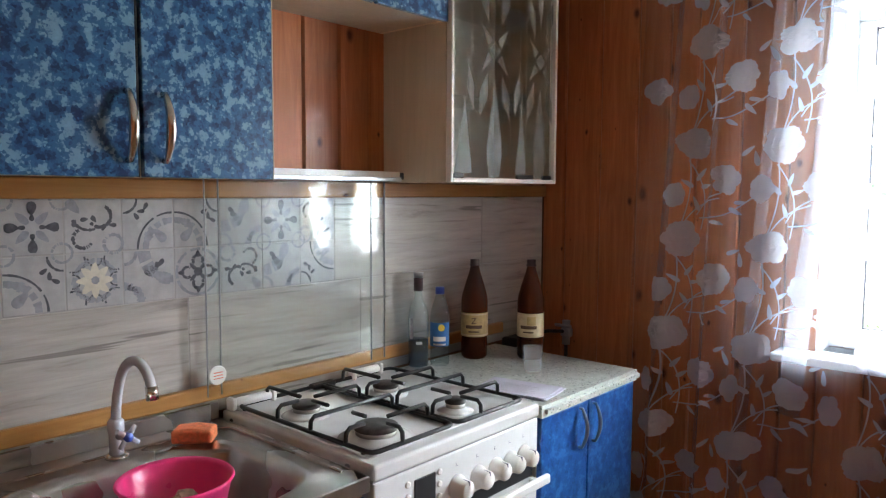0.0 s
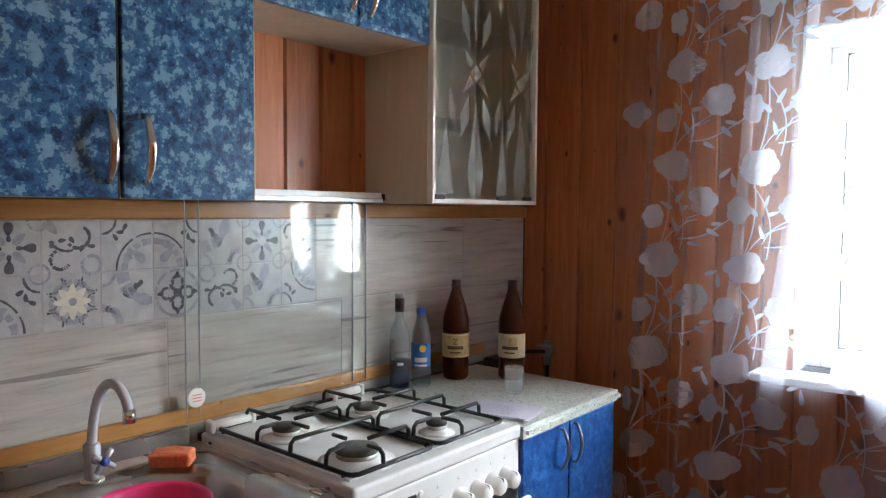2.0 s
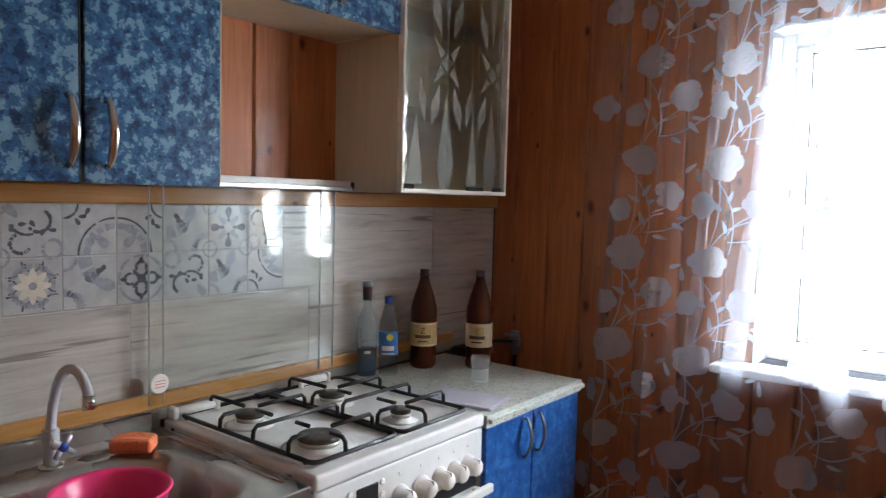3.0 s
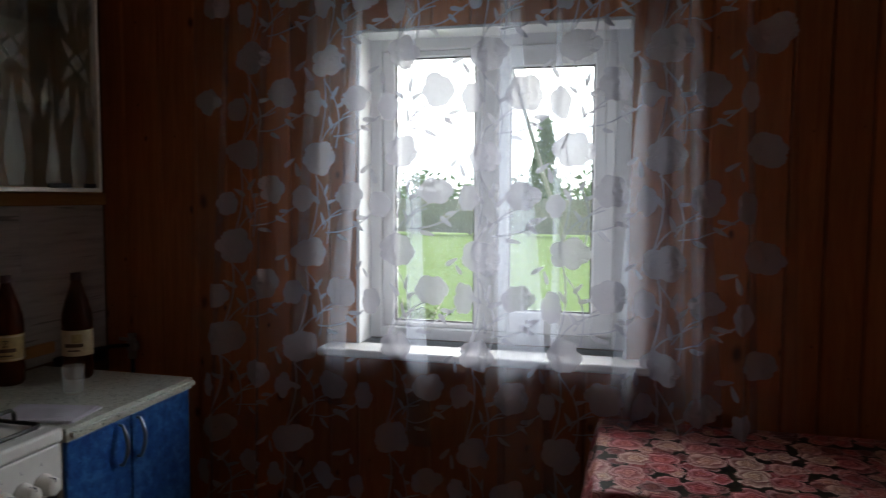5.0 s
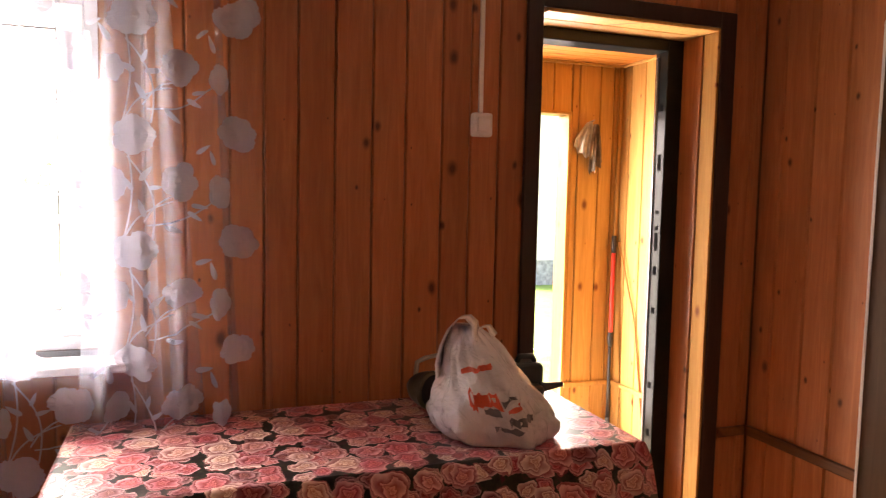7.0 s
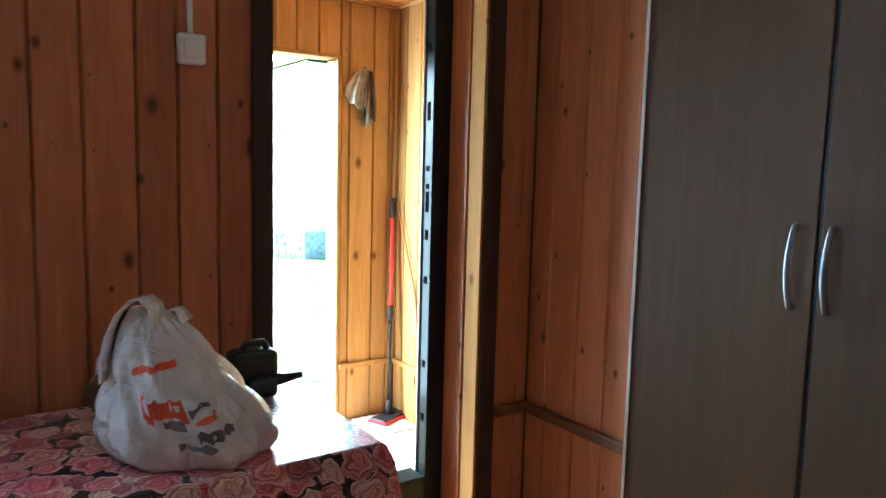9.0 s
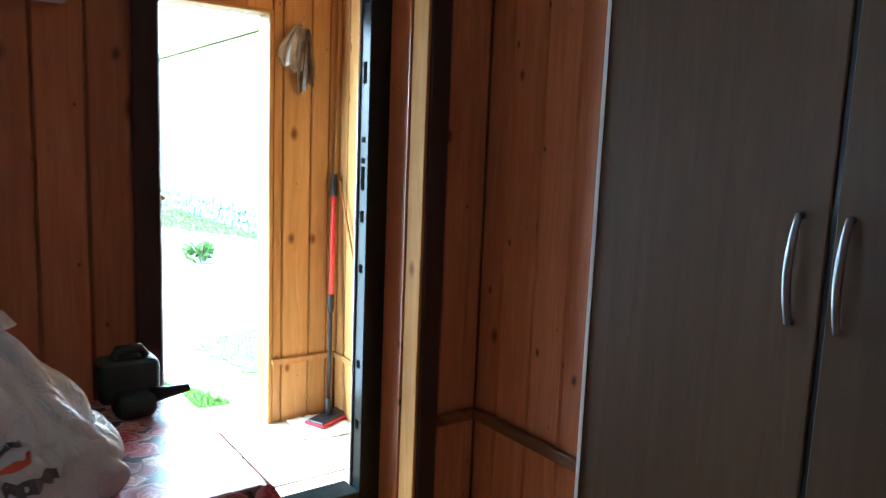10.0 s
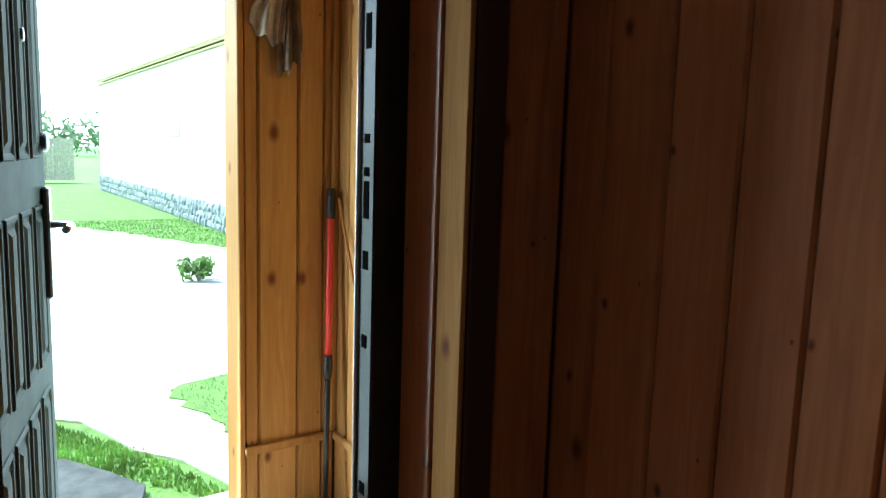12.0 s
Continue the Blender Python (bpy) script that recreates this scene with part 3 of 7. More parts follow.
# ---- window ----
def build_window():
    x0, x1, z0, z1 = WIN
    w = thing("window_1", "white plastic window with one wide and one narrow-framed sash", "window", (x0, 0.13, z0), kind="structure")
    bm = bmesh.new()
    for a in ((x0, x0 + 0.05, z0, z1), (x1 - 0.05, x1, z0, z1)):
        box(bm, a[0], a[1], 0.13, 0.20, a[2], a[3], 0.004)
    box(bm, x0 + 0.05, x1 - 0.05, 0.13, 0.20, z1 - 0.05, z1, 0.004)
    box(bm, x0 + 0.05, x1 - 0.05, 0.13, 0.20, z0, z0 + 0.045, 0.004)
    box(bm, 1.535, 1.605, 0.135, 0.20, z0 + 0.045, z1 - 0.05, 0.004)
    part("window_frame", bm, WHITE_PVC, w)

    def sash(xa, xb, za, zb, ia, ib, ja, jb, y):
        b = bmesh.new()
        box(b, xa, ia, y, y + 0.05, za, zb, 0.006)
        box(b, ib, xb, y, y + 0.05, za, zb, 0.006)
        box(b, ia, ib, y, y + 0.05, jb, zb, 0.006)
        box(b, ia, ib, y, y + 0.05, za, ja, 0.006)
        s = part("sash", b, WHITE_PVC, w)
        pane = part("pane", boxm(ia - 0.01, ib + 0.01, y + 0.022, y + 0.028, ja - 0.01, jb + 0.01), PANE, s)
        pane.visible_shadow = False
        g = bmesh.new()
        for q in ((ia - 0.004, ia + 0.006, ja, jb), (ib - 0.006, ib + 0.004, ja, jb)):
            box(g, q[0], q[1], y + 0.012, y + 0.02, q[2], q[3])
        for q in ((ja - 0.004, ja + 0.006), (jb - 0.006, jb + 0.004)):
            box(g, ia, ib, y + 0.012, y + 0.02, q[0], q[1])
        part("gasket", g, BLACK, s)
        return s

    sash(1.15, 1.535, 0.98, 2.032, 1.199, 1.512, 1.002, 2.007, 0.142)
    s = sash(1.590, 2.025, 0.98, 2.032, 1.647, 1.948, 1.064, 1.954, 0.112)
    h = bmesh.new()
    tube(h, [(2.036, 0.105, 1.86), (2.036, 0.105, 1.95)], 0.009, 10)
    box(h, 2.026, 2.046, 0.105, 0.14, 1.87, 1.94, 0.003)
    part("hinge", h, WHITE_PVC, w)
    k = bmesh.new()
    box(k, 1.597, 1.617, 0.095, 0.112, 1.46, 1.53, 0.003)
    tube(k, [(1.607, 0.085, 1.50), (1.607, 0.07, 1.50), (1.607, 0.068, 1.40)], 0.008, 8)
    part("window_handle", k, WHITE_PVC, w)
    part("window_sill", boxm(0.985, 2.165, -0.115, 0.13, 0.905, 0.935, 0.008, 2), WHITE_PVC, w, "projecting white plastic sill board")
    r = bmesh.new()
    box(r, x0 - 0.004, x0 + 0.008, 0.0, 0.13, z0, z1)
    box(r, x1 - 0.008, x1 + 0.004, 0.0, 0.13, z0, z1)
    box(r, x0, x1, 0.0, 0.13, z1 - 0.008, z1 + 0.004)
    part("reveal_lining", r, WHITE_PVC, w)


build_window()


# ---- entrance door ----
def build_doorway():
    x0, x1, _, z1 = DOOR
    d = thing("door_1", "entrance doorway with dark casing, pine lining and steel frame", "doorway", (x0, 0, 0), kind="structure")
    bm = bmesh.new()
    box(bm, x0 - 0.066, x0 - 0.002, -0.022, 0.0, 0, z1 + 0.066, 0.006, 2)
    part("casing", bm, CASING, d)
    part("casing", boxm(x1 + 0.002, x1 + 0.079, -0.022, 0.0, 0, z1 + 0.066, 0.006, 2), CASING, d)
    part("casing", boxm(x0 - 0.002, x1 + 0.002, -0.022, 0.0, z1 + 0.002, z1 + 0.066, 0.006, 2), CASING, d)
    # lining boards of the right, left and head reveals
    part("lining_board", boxm(x1 - 0.012, x1, -0.02, 0.068, 0.0, z1, 0.003), PINE_MATT, d)
    part("lining_board", boxm(x1 - 0.012, x1, 0.078, 0.20, 0.0, z1, 0.003), PINE, d)
    part("lining_board", boxm(x0 - 0.001, x0 + 0.006, 0.001, 0.20, 0.0, z1, 0.002), PINE_PALE, d)
    part("lining_board", boxm(x0 + 0.012, x1 - 0.012, -0.02, 0.085, z1 - 0.014, z1, 0.003), PINE_PORCH, d)
    part("lining_board", boxm(x0 + 0.012, x1 - 0.012, 0.092, 0.20, z1 - 0.014, z1, 0.003), PINE_PORCH, d)
    # steel frame
    f = bmesh.new()
    box(f, 4.296, x1, 0.20, 0.262, 0.0, z1, 0.004)
    box(f, 4.312, x1, 0.262, 0.31, 0.0, z1, 0.003)
    part("steel_jamb", f, STEEL_DARK, d, "black steel jamb with lock holes")
    f = bmesh.new()
    box(f, x0, 3.612, 0.20, 0.31, 0.0, z1, 0.003)
    part("steel_jamb", f, STEEL_DARK, d)
    HOLE = lacquer("dark_slot", (0.002, 0.002, 0.002), 0.001, 0.5)
    part("steel_head", boxm(3.612, 4.296, 0.20, 0.31, 2.098, z1, 0.004), STEEL_DARK, d)
    part("threshold", boxm(3.612, 4.296, 0.20, 0.31, 0.0, P_Z + 0.02, 0.004), STEEL_DARK, d)
    part("threshold_board", boxm(x0 + 0.012, x1 - 0.012, -0.02, 0.198, 0.0, 0.03, 0.004), PINE_PALE, d)
    for z, hh in ((1.86, 0.020), (1.62, 0.045), (1.40, 0.012), (1.33, 0.012), (1.27, 0.050), (1.14, 0.025), (0.96, 0.018), (0.62, 0.018), (0.40, 0.02)):
        part("strike_hole", boxm(4.2945, 4.2965, 0.222, 0.244, z - hh * 0.8, z + hh * 0.8, 0.0005), HOLE, d)
    g = bmesh.new()
    tube(g, [(4.294, 0.266, 0.14), (4.294, 0.266, 2.08)], 0.006, 8)
    part("seal", g, GREY_METAL, d, "grey rubber seal strip")


build_doorway()


def build_leaf():
    """The panelled steel leaf, hinged on the west jamb and swung out."""
    a = radians(75.5)
    m = Matrix.Translation((3.605, 0.318, 0)) @ Matrix.Rotation(a, 4, "Z")
    W, z0, z1 = 0.662, P_Z + 0.025, 2.09
    leaf = thing("entrance_door", "open dark steel door leaf with long raised panels", "door", (3.605, 0.318, z0))

    def add(name, bm, mat, parent, label=""):
        bmesh.ops.transform(bm, matrix=m, verts=bm.verts)
        return part(name, bm, mat, parent, label)

    DOORGREEN = lacquer("glossy_dark_door_skin", (0.026, 0.036, 0.028), 0.030, 0.28)
    add("leaf", boxm(0, W, 0.006, 0.06, z0, z1, 0.004), DOORGREEN, leaf)
    for za, zb in ((1.33, 1.98), (0.83, 1.22), (0.22, 0.76)):
        for i in range(4):
            xa = 0.040 + i * 0.148
            # a pressed panel: sloping rim down to a sunk groove, then a raised field
            b = bmesh.new()
            loops = []
            for inset, y in ((0.0, 0.0055), (0.004, 0.001), (0.010, 0.001), (0.018, 0.0055), (0.026, 0.0055), (0.040, -0.001)):
                loops.append([b.verts.new(q) for q in ((xa + inset, y, za + inset), (xa + 0.116 - inset, y, za + inset), (xa + 0.116 - inset, y, zb - inset), (xa + inset, y, zb - inset))])
            for p, q in zip(loops, loops[1:]):
                for k in range(4):
                    b.faces.new((p[k], p[(k + 1) % 4], q[(k + 1) % 4], q[k]))
            b.faces.new(loops[-1])
            add("panel", b, DOORGREEN, leaf)
    b = bmesh.new()
    box(b, W - 0.075, W - 0.03, -0.012, 0.006, 0.98, 1.26, 0.005)
    pl = add("lock_plate", b, BLACK, leaf)
    b = bmesh.new()
    tube(b, [(W - 0.052, -0.012, 1.165), (W - 0.052, -0.055, 1.165), (W - 0.075, -0.06, 1.165), (W - 0.17, -0.06, 1.165)], 0.009, 10)
    add("lever_handle", b, CHROME, pl)
    for z in (1.095, 1.045):
        b = bmesh.new()
        tube(b, [(W - 0.004, 0.03, z), (W + 0.030, 0.03, z)], 0.009, 10)
        add("bolt", b, BLACK, leaf)
    b = bmesh.new()
    box(b, W - 0.002, W + 0.022, 0.02, 0.042, 1.15, 1.18, 0.003)
    add("latch", b, CHROME, leaf)
    b = bmesh.new()
    lathe(b, [(0.024, 0), (0.024, 0.016), (0.018, 0.02)], m=Matrix.Translation((W - 0.05, 0.008, 1.37)) @ Matrix.Rotation(radians(90), 4, "X"))
    add("upper_lock", b, BLACK, leaf)
    b = bmesh.new()
    lathe(b, [(0.015, 0), (0.015, 0.012), (0.008, 0.014)], m=Matrix.Translation((W * 0.62, 0.008, 1.60)) @ Matrix.Rotation(radians(90), 4, "X"))
    add("peephole", b, BLACK, leaf)
    return leaf


build_leaf()

# ---- garden outside ----
rng = random.Random(4)


def wavy_patch(name, pts, z, mat, label, jitter=0.05, step=0.25):
    """A flat patch of ground with an uneven rim."""
    out = []
    for (ax, ay), (bx, by) in zip(pts, pts[1:] + pts[:1]):
        n = max(1, int(math.hypot(bx - ax, by - ay) / step))
        for i in range(n):
            t = i / n
            out.append((ax + (bx - ax) * t + rng.uniform(-jitter, jitter), ay + (by - ay) * t + rng.uniform(-jitter, jitter)))
    bm = bmesh.new()
    slab(bm, out, Matrix.Translation((0, 0, z - 0.05)), 0.05)
    return fixed(name, bm, mat, label)


path_yard = wavy_patch("pavement_yard", [(2.2, 4.2), (3.4, 3.5), (4.0, 2.75), (4.24, 2.29), (4.44, 1.74), (4.62, 1.42), (5.0, 1.5), (5.35, 3.4), (6.2, 5.6), (7.0, 8.2), (6.66, 8.76), (6.08, 10.3), (5.02, 12.5), (3.2, 13.0), (2.4, 9.0)], G_Z + 0.012, CONCRETE, "pale bare yard ground between strips of lawn", 0.09)
patch = wavy_patch("pavement_lawn_patch", [(4.54, 3.05), (4.66, 2.30), (5.1, 1.8), (6.2, 3.3), (6.2, 3.9), (5.0, 3.2)], G_Z + 0.02, GRASS, "small wedge of lawn in the yard", 0.05, 0.1)
step = wavy_patch("pavement_step", [(3.0, 1.33), (4.13, 1.33), (4.15, 1.85), (4.08, 2.08), (3.9, 2.3), (3.4, 2.4), (3.0, 2.4)], G_Z + 0.035, ASPHALT_STONE, "grey flat stone before the porch", 0.02, 0.12)


def grass_tufts(name, spots, label, h=0.06):
    """Many small blades over areas (x0, x1, y0, y1, count)."""
    bm = bmesh.new()
    for x0, x1, y0, y1, n, inside in spots:
        for _ in range(n):
            x, y = rng.uniform(x0, x1), rng.uniform(y0, y1)
            if not inside(x, y):
                continue
            a, hh, w = rng.uniform(0, 6.28), h * rng.uniform(0.5, 1.4), rng.uniform(0.004, 0.009)
            dx, dy = math.cos(a), math.sin(a)
            lean = rng.uniform(-0.4, 0.4) * hh
            p = [bm.verts.new((x - dx * w, y - dy * w, G_Z)), bm.verts.new((x + dx * w, y + dy * w, G_Z)), bm.verts.new((x + dy * lean, y - dx * lean, G_Z + hh))]
            bm.faces.new(p)
    return solid(name, bm, BLADE, label, "grass", kind="stuff")


grass_tufts("lawn_blades", [
    (2.9, 5.2, 1.35, 3.5, 34000, lambda x, y: x < 4.24 + (2.29 - y) * (0.37 if y < 2.29 else 0.56) and not (x < 4.14 and y < 2.0) and not (x < 4.14 - (y - 2.0) * 0.75 and y < 2.36)),
    (4.5, 6.2, 1.9, 3.9, 16000, lambda x, y: x > 4.66 - (y - 2.3) * 0.15 and 2.3 - (x - 4.66) * 1.1 < y < 3.08 + (x - 4.55) * 0.35),
    (5.0, 7.2, 8.4, 13.0, 9000, lambda x, y: x > 6.66 - (y - 8.76) * 0.42),
], "short green lawn grass blades", 0.026)
grass_tufts("lawn_near_window", [(-2.5, 2.6, 1.2, 5.6, 22000, lambda x, y: y < 4.5)], "overgrown grass below the window", 0.16)


def build_shed():
    """Long white outbuilding on a rubble plinth."""
    X, y0, y1 = 7.3, 8.4, 22.4
    s = thing("outbuilding", "long white rendered outbuilding on a rubble stone plinth", "building", (X, y0, G_Z))
    part("wall", boxm(X, X + 5, y0, y1, G_Z + 0.42, 3.0), PLASTER, s)
    pl = part("plinth", boxm(X - 0.04, X + 5, y0 - 0.04, y1 + 0.04, G_Z - 0.1, G_Z + 0.42), STONE, s)
    base = []
    for k in range(6):
        r = random.Random(k)
        b = bmesh.new()
        bmesh.ops.create_icosphere(b, subdivisions=1, radius=1.0)
        for v in b.verts:
            v.co = Vector((v.co.x * 0.05, v.co.y * r.uniform(0.10, 0.16), v.co.z * r.uniform(0.06, 0.09))) * r.uniform(0.85, 1.15)
        base.append(mesh_of("stone", b, STONE))
    for i in range(72):
        for j in range(3):
            o = part("stone", base[rng.randrange(6)], STONE, pl)
            o.matrix_basis = Matrix.Translation((X - 0.05, 8.5 + i * 0.19 + (j % 2) * 0.09 + rng.uniform(-0.03, 0.03), G_Z + 0.06 + j * 0.14)) @ Matrix.Rotation(rng.uniform(0, 3.1), 4, "X")
    rf = bmesh.new()
    box(rf, X - 0.03, X + 5.2, y0 - 0.1, y1 + 0.1, 3.08, 3.12)
    part("roof", rf, ROOF_YELLOW, s)
    for zf in (2.955, 3.03):
        part("fascia", boxm(X - 0.034, X - 0.002, y0 - 0.1, y1 + 0.1, zf, zf + 0.044, 0.005), ROOF_YELLOW, s)
    part("window_frame", boxm(X - 0.02, X + 0.02, 13.4, 14.2, 1.5, 2.2, 0.01), PLASTER, s)


build_shed()


def build_fence(xa, xb, y, label, h=1.45, name="fence"):
    f = thing(name, label, "fence", (xa, y, G_Z))
    n = int((xb - xa) / 2.4)
    for i in range(n + 1):
        x = xa + i * 2.4
        part("post", boxm(x, x + 0.12, y, y + 0.12, G_Z, h), OLD_WOOD, f)
    for z in (0.35, h - 0.25):
        part("rail", boxm(xa, xb, y - 0.04, y, z, z + 0.09), OLD_WOOD, f)
    k = 0
    x = xa
    while x < xb and k < 150:
        part("board", boxm(x, x + 0.15, y - 0.065, y - 0.04, G_Z + 0.08, h - rng.uniform(0, 0.08)), OLD_WOOD, f)
        x += 0.158
        k += 1


build_fence(-16.0, 7.0, 26.0, "weathered grey board fence across the garden")


def leafy(bm, c, r, n, size, squash=1.0):
    """Scatter small leaf faces through a loose clump."""
    for _ in range(n):
        d = Vector((rng.gauss(0, 1), rng.gauss(0, 1), rng.gauss(0, 1) * squash))
        d = d.normalized() * r * rng.uniform(0.35, 1.0)
        d.z *= squash
        p = Vector(c) + d
        u = Vector((rng.uniform(-1, 1), rng.uniform(-1, 1), rng.uniform(-1, 1))).normalized()
        w = u.orthogonal().normalized()
        s = size * rng.uniform(0.6, 1.4)
        bm.faces.new([bm.verts.new(p + u * s), bm.verts.new(p + w * s * 0.45), bm.verts.new(p - u * s), bm.verts.new(p - w * s * 0.45)])


def build_bush(at, r, n, label):
    b = thing("bush", label, "bush", at)
    t = bmesh.new()
    for i in range(7):
        a = i * 0.9
        tube(t, [at, (at[0] + math.cos(a) * r * 0.3, at[1] + math.sin(a) * r * 0.3, at[2] + r * 0.6), (at[0] + math.cos(a) * r * 0.7, at[1] + math.sin(a) * r * 0.7, at[2] + r * 1.1)], [0.012, 0.008, 0.003], 5)
    part("stems", t, OLD_WOOD, b)
    bm = bmesh.new()
    for i in range(14):
        a, q = rng.uniform(0, 6.28), rng.uniform(0.1, 0.85) * r
        leafy(bm, (at[0] + math.cos(a) * q, at[1] + math.sin(a) * q, at[2] + r * rng.uniform(0.25, 1.05)), r * 0.38, n // 14, 0.035)
    part("leaves", bm, LEAF, b)


build_bush((0.35, 2.9, G_Z), 0.62, 2600, "leafy green garden bush below the window")
build_bush((1.0, 2.3, G_Z), 0.42, 1500, "low leafy plant below the window")
build_bush((5.68, 6.45, G_Z), 0.22, 420, "small leafy green weed in bare ground")


def build_tree(at, h, crown, conical, label):
    t = thing("tree", label, "tree", at)
    b = bmesh.new()
    tube(b, [at, (at[0] + 0.1, at[1], at[2] + h * 0.45), (at[0], at[1] + 0.1, at[2] + h * 0.95)], [h * 0.028, h * 0.018, 0.02], 8)
    for i in range(9):
        a, z = i * 2.4, h * (0.25 + 0.07 * i)
        L = crown * (1.0 - 0.09 * i)
        tube(b, [(at[0], at[1], at[2] + z), (at[0] + math.cos(a) * L * 0.8, at[1] + math.sin(a) * L * 0.8, at[2] + z + L * 0.35)], [h * 0.01, 0.01], 5)
    part("trunk", b, OLD_WOOD, t)
    c = bmesh.new()
    for i in range(40):
        f = (i + 0.5) / 40
        z = h * (0.18 + 0.82 * f)
        R = crown * ((1 - f) if conical else math.sin(math.pi * min(1, 0.15 + 0.85 * f)) ** 0.6)
        for _ in range(3):
            a = rng.uniform(0, 6.28)
            q = R * rng.uniform(0.3, 0.95)
            leafy(c, (at[0] + math.cos(a) * q, at[1] + math.sin(a) * q, at[2] + z), crown * 0.24, 26, 0.16)
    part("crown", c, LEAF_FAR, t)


build_tree((-2.0, 36.0, G_Z), 5.6, 1.3, True, "slender dark green spruce beyond the fence")
build_tree((5.9, 40.0, G_Z), 3.3, 1.3, False, "broad green tree behind the yard")


def far_woods():
    bm = bmesh.new()
    for i in range(150):
        x = -75 + i * 1.0 + rng.uniform(-0.5, 0.5)
        r = rng.uniform(1.4, 3.0)
        leafy(bm, (x, 70 + rng.uniform(-3, 3), G_Z + r * 0.8), r, 60, 0.42, 0.9)
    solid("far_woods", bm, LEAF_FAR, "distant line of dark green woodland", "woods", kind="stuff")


far_woods()


def build_pole(x, y, h, lean, label):
    p = thing("utility_pole", label, "pole", (x, y, G_Z))
    b = bmesh.new()
    tube(b, [(x, y, G_Z), (x, y, h)], [0.085, 0.06], 10)
    part("pole", b, OLD_WOOD, p)
    if lean:
        b = bmesh.new()
        tube(b, [(x + lean, y, G_Z), (x + 0.08, y, h * 0.92)], [0.08, 0.06], 10)
        part("brace", b, OLD_WOOD, p)


build_pole(-1.55, 20.0, 6.2, 1.9, "weathered wooden pole with a leaning brace")


def sky_backdrop():
    """Bright overcast sky far behind the garden."""
    m = Nodes("overcast_sky")
    tc = m.n("ShaderNodeTexCoord")
    mp = m.n("ShaderNodeMapping")
    mp.inputs["Scale"].default_value = (0.02, 0.02, 0.05)
    m.link(tc.outputs["Object"], mp.inputs["Vector"])
    col = m.ramp(m.noise(mp.outputs[0], 1.6, 5.0), [(0.3, (0.78, 0.88, 1.0)), (0.6, (1.0, 1.0, 1.0))])
    em = m.n("ShaderNodeEmission", Strength=5.0)
    m.link(col, em.inputs["Color"])
    m.link(em.outputs[0], m.out.inputs["Surface"])
    bm = bmesh.new()
    n, R = 40, 160.0
    lo, hi = [], []
    for i in range(n + 1):
        a = math.pi * (0.04 + 0.92 * i / n)
        lo.append(bm.verts.new((R * math.cos(a), 10 + R * math.sin(a), G_Z)))
        hi.append(bm.verts.new((R * 0.9 * math.cos(a), 10 + R * 0.9 * math.sin(a), 110.0)))
    for i in range(n):
        bm.faces.new((lo[i], lo[i + 1], hi[i + 1], hi[i])).smooth = True
    fixed("backdrop", bm, m.mat, "bright white overcast sky in the distance")


sky_backdrop()

# ---- kitchen wall units ----
def bow_handle(p0, p1, out, r=0.007, name="handle", mat=None, parent=None, label="", fat=1.0):
    """A curved bar handle between two fixing points, bowed outwards."""
    a, b, o = Vector(p0), Vector(p1), Vector(out)
    pts, rs = [a], [r * 0.8]
    n = 14
    for i in range(n + 1):
        t = i / n
        bow = math.sin(math.pi * (0.12 + 0.76 * t))
        pts.append(a.lerp(b, t) + o * bow)
        rs.append(r * (0.75 + fat * 0.55 * math.sin(math.pi * t)))
    pts.append(b)
    rs.append(r * 0.8)
    bm = tube(bmesh.new(), pts, rs, 10)
    return part(name, bm, mat or CHROME, parent, label)


def door_panel(x0, x1, y0, y1, z0, z1, mat, parent, axis="x"):
    return part("door", boxm(x0, x1, y0, y1, z0, z1, 0.003, 2), mat, parent)


Z_B, Z_U = 1.491, 2.40      # underside and top of the wall units


def hollow_body(parent, x0, x1, y0, y1, z0, z1, mat, t=0.016, back=True):
    for ya, yb in ((y0, y0 + t), (y1 - t, y1)):
        part("side_panel", boxm(x0, x1, ya, yb, z0, z1, 0.001), mat, parent)
    part("bottom_panel", boxm(x0, x1, y0 + t, y1 - t, z0, z0 + t, 0.001), mat, parent)
    part("top_panel", boxm(x0, x1, y0 + t, y1 - t, z1 - t, z1, 0.001), mat, parent)
    if back:
        part("back_panel", boxm(x0, x0 + 0.005, y0 + t, y1 - t, z0 + t, z1 - t), WHITE_PL, parent, "white back panel")


def wall_cabinet():
    c = thing("wall_cabinet", "tall wall cabinet with two mottled blue doors", "cabinet", (0.0, -2.22, Z_B))
    hollow_body(c, 0.0, 0.268, -2.232, -1.578, Z_B, Z_U, CREAM)
    for y0, y1, yh in ((-2.230, -1.908, -1.931), (-1.897, -1.580, -1.853)):
        d = door_panel(0.27, 0.288, y0, y1, Z_B - 0.003, Z_U - 0.002, BLUE, c)
        bow_handle((0.288, yh, 1.660), (0.288, yh, 1.522), (0.033, 0, 0), 0.0080, parent=d, label="curved gold-chrome bow handle")
        part("edge_band", boxm(0.270, 0.2885, y1 - 0.0005, y1 + 0.0015, Z_B - 0.003, Z_U - 0.002), CREAM if y1 > -1.7 else BLACK, d)


wall_cabinet()


def second_cabinet():
    c = thing("wall_cabinet", "further blue wall cabinet above the sink", "cabinet", (0.0, -2.90, Z_B))
    hollow_body(c, 0.0, 0.268, -2.90, -2.236, Z_B, Z_U, CREAM)
    for y0, y1 in ((-2.898, -2.572), (-2.564, -2.238)):
        door_panel(0.27, 0.288, y0, y1, Z_B - 0.003, Z_U - 0.002, BLUE, c)


second_cabinet()


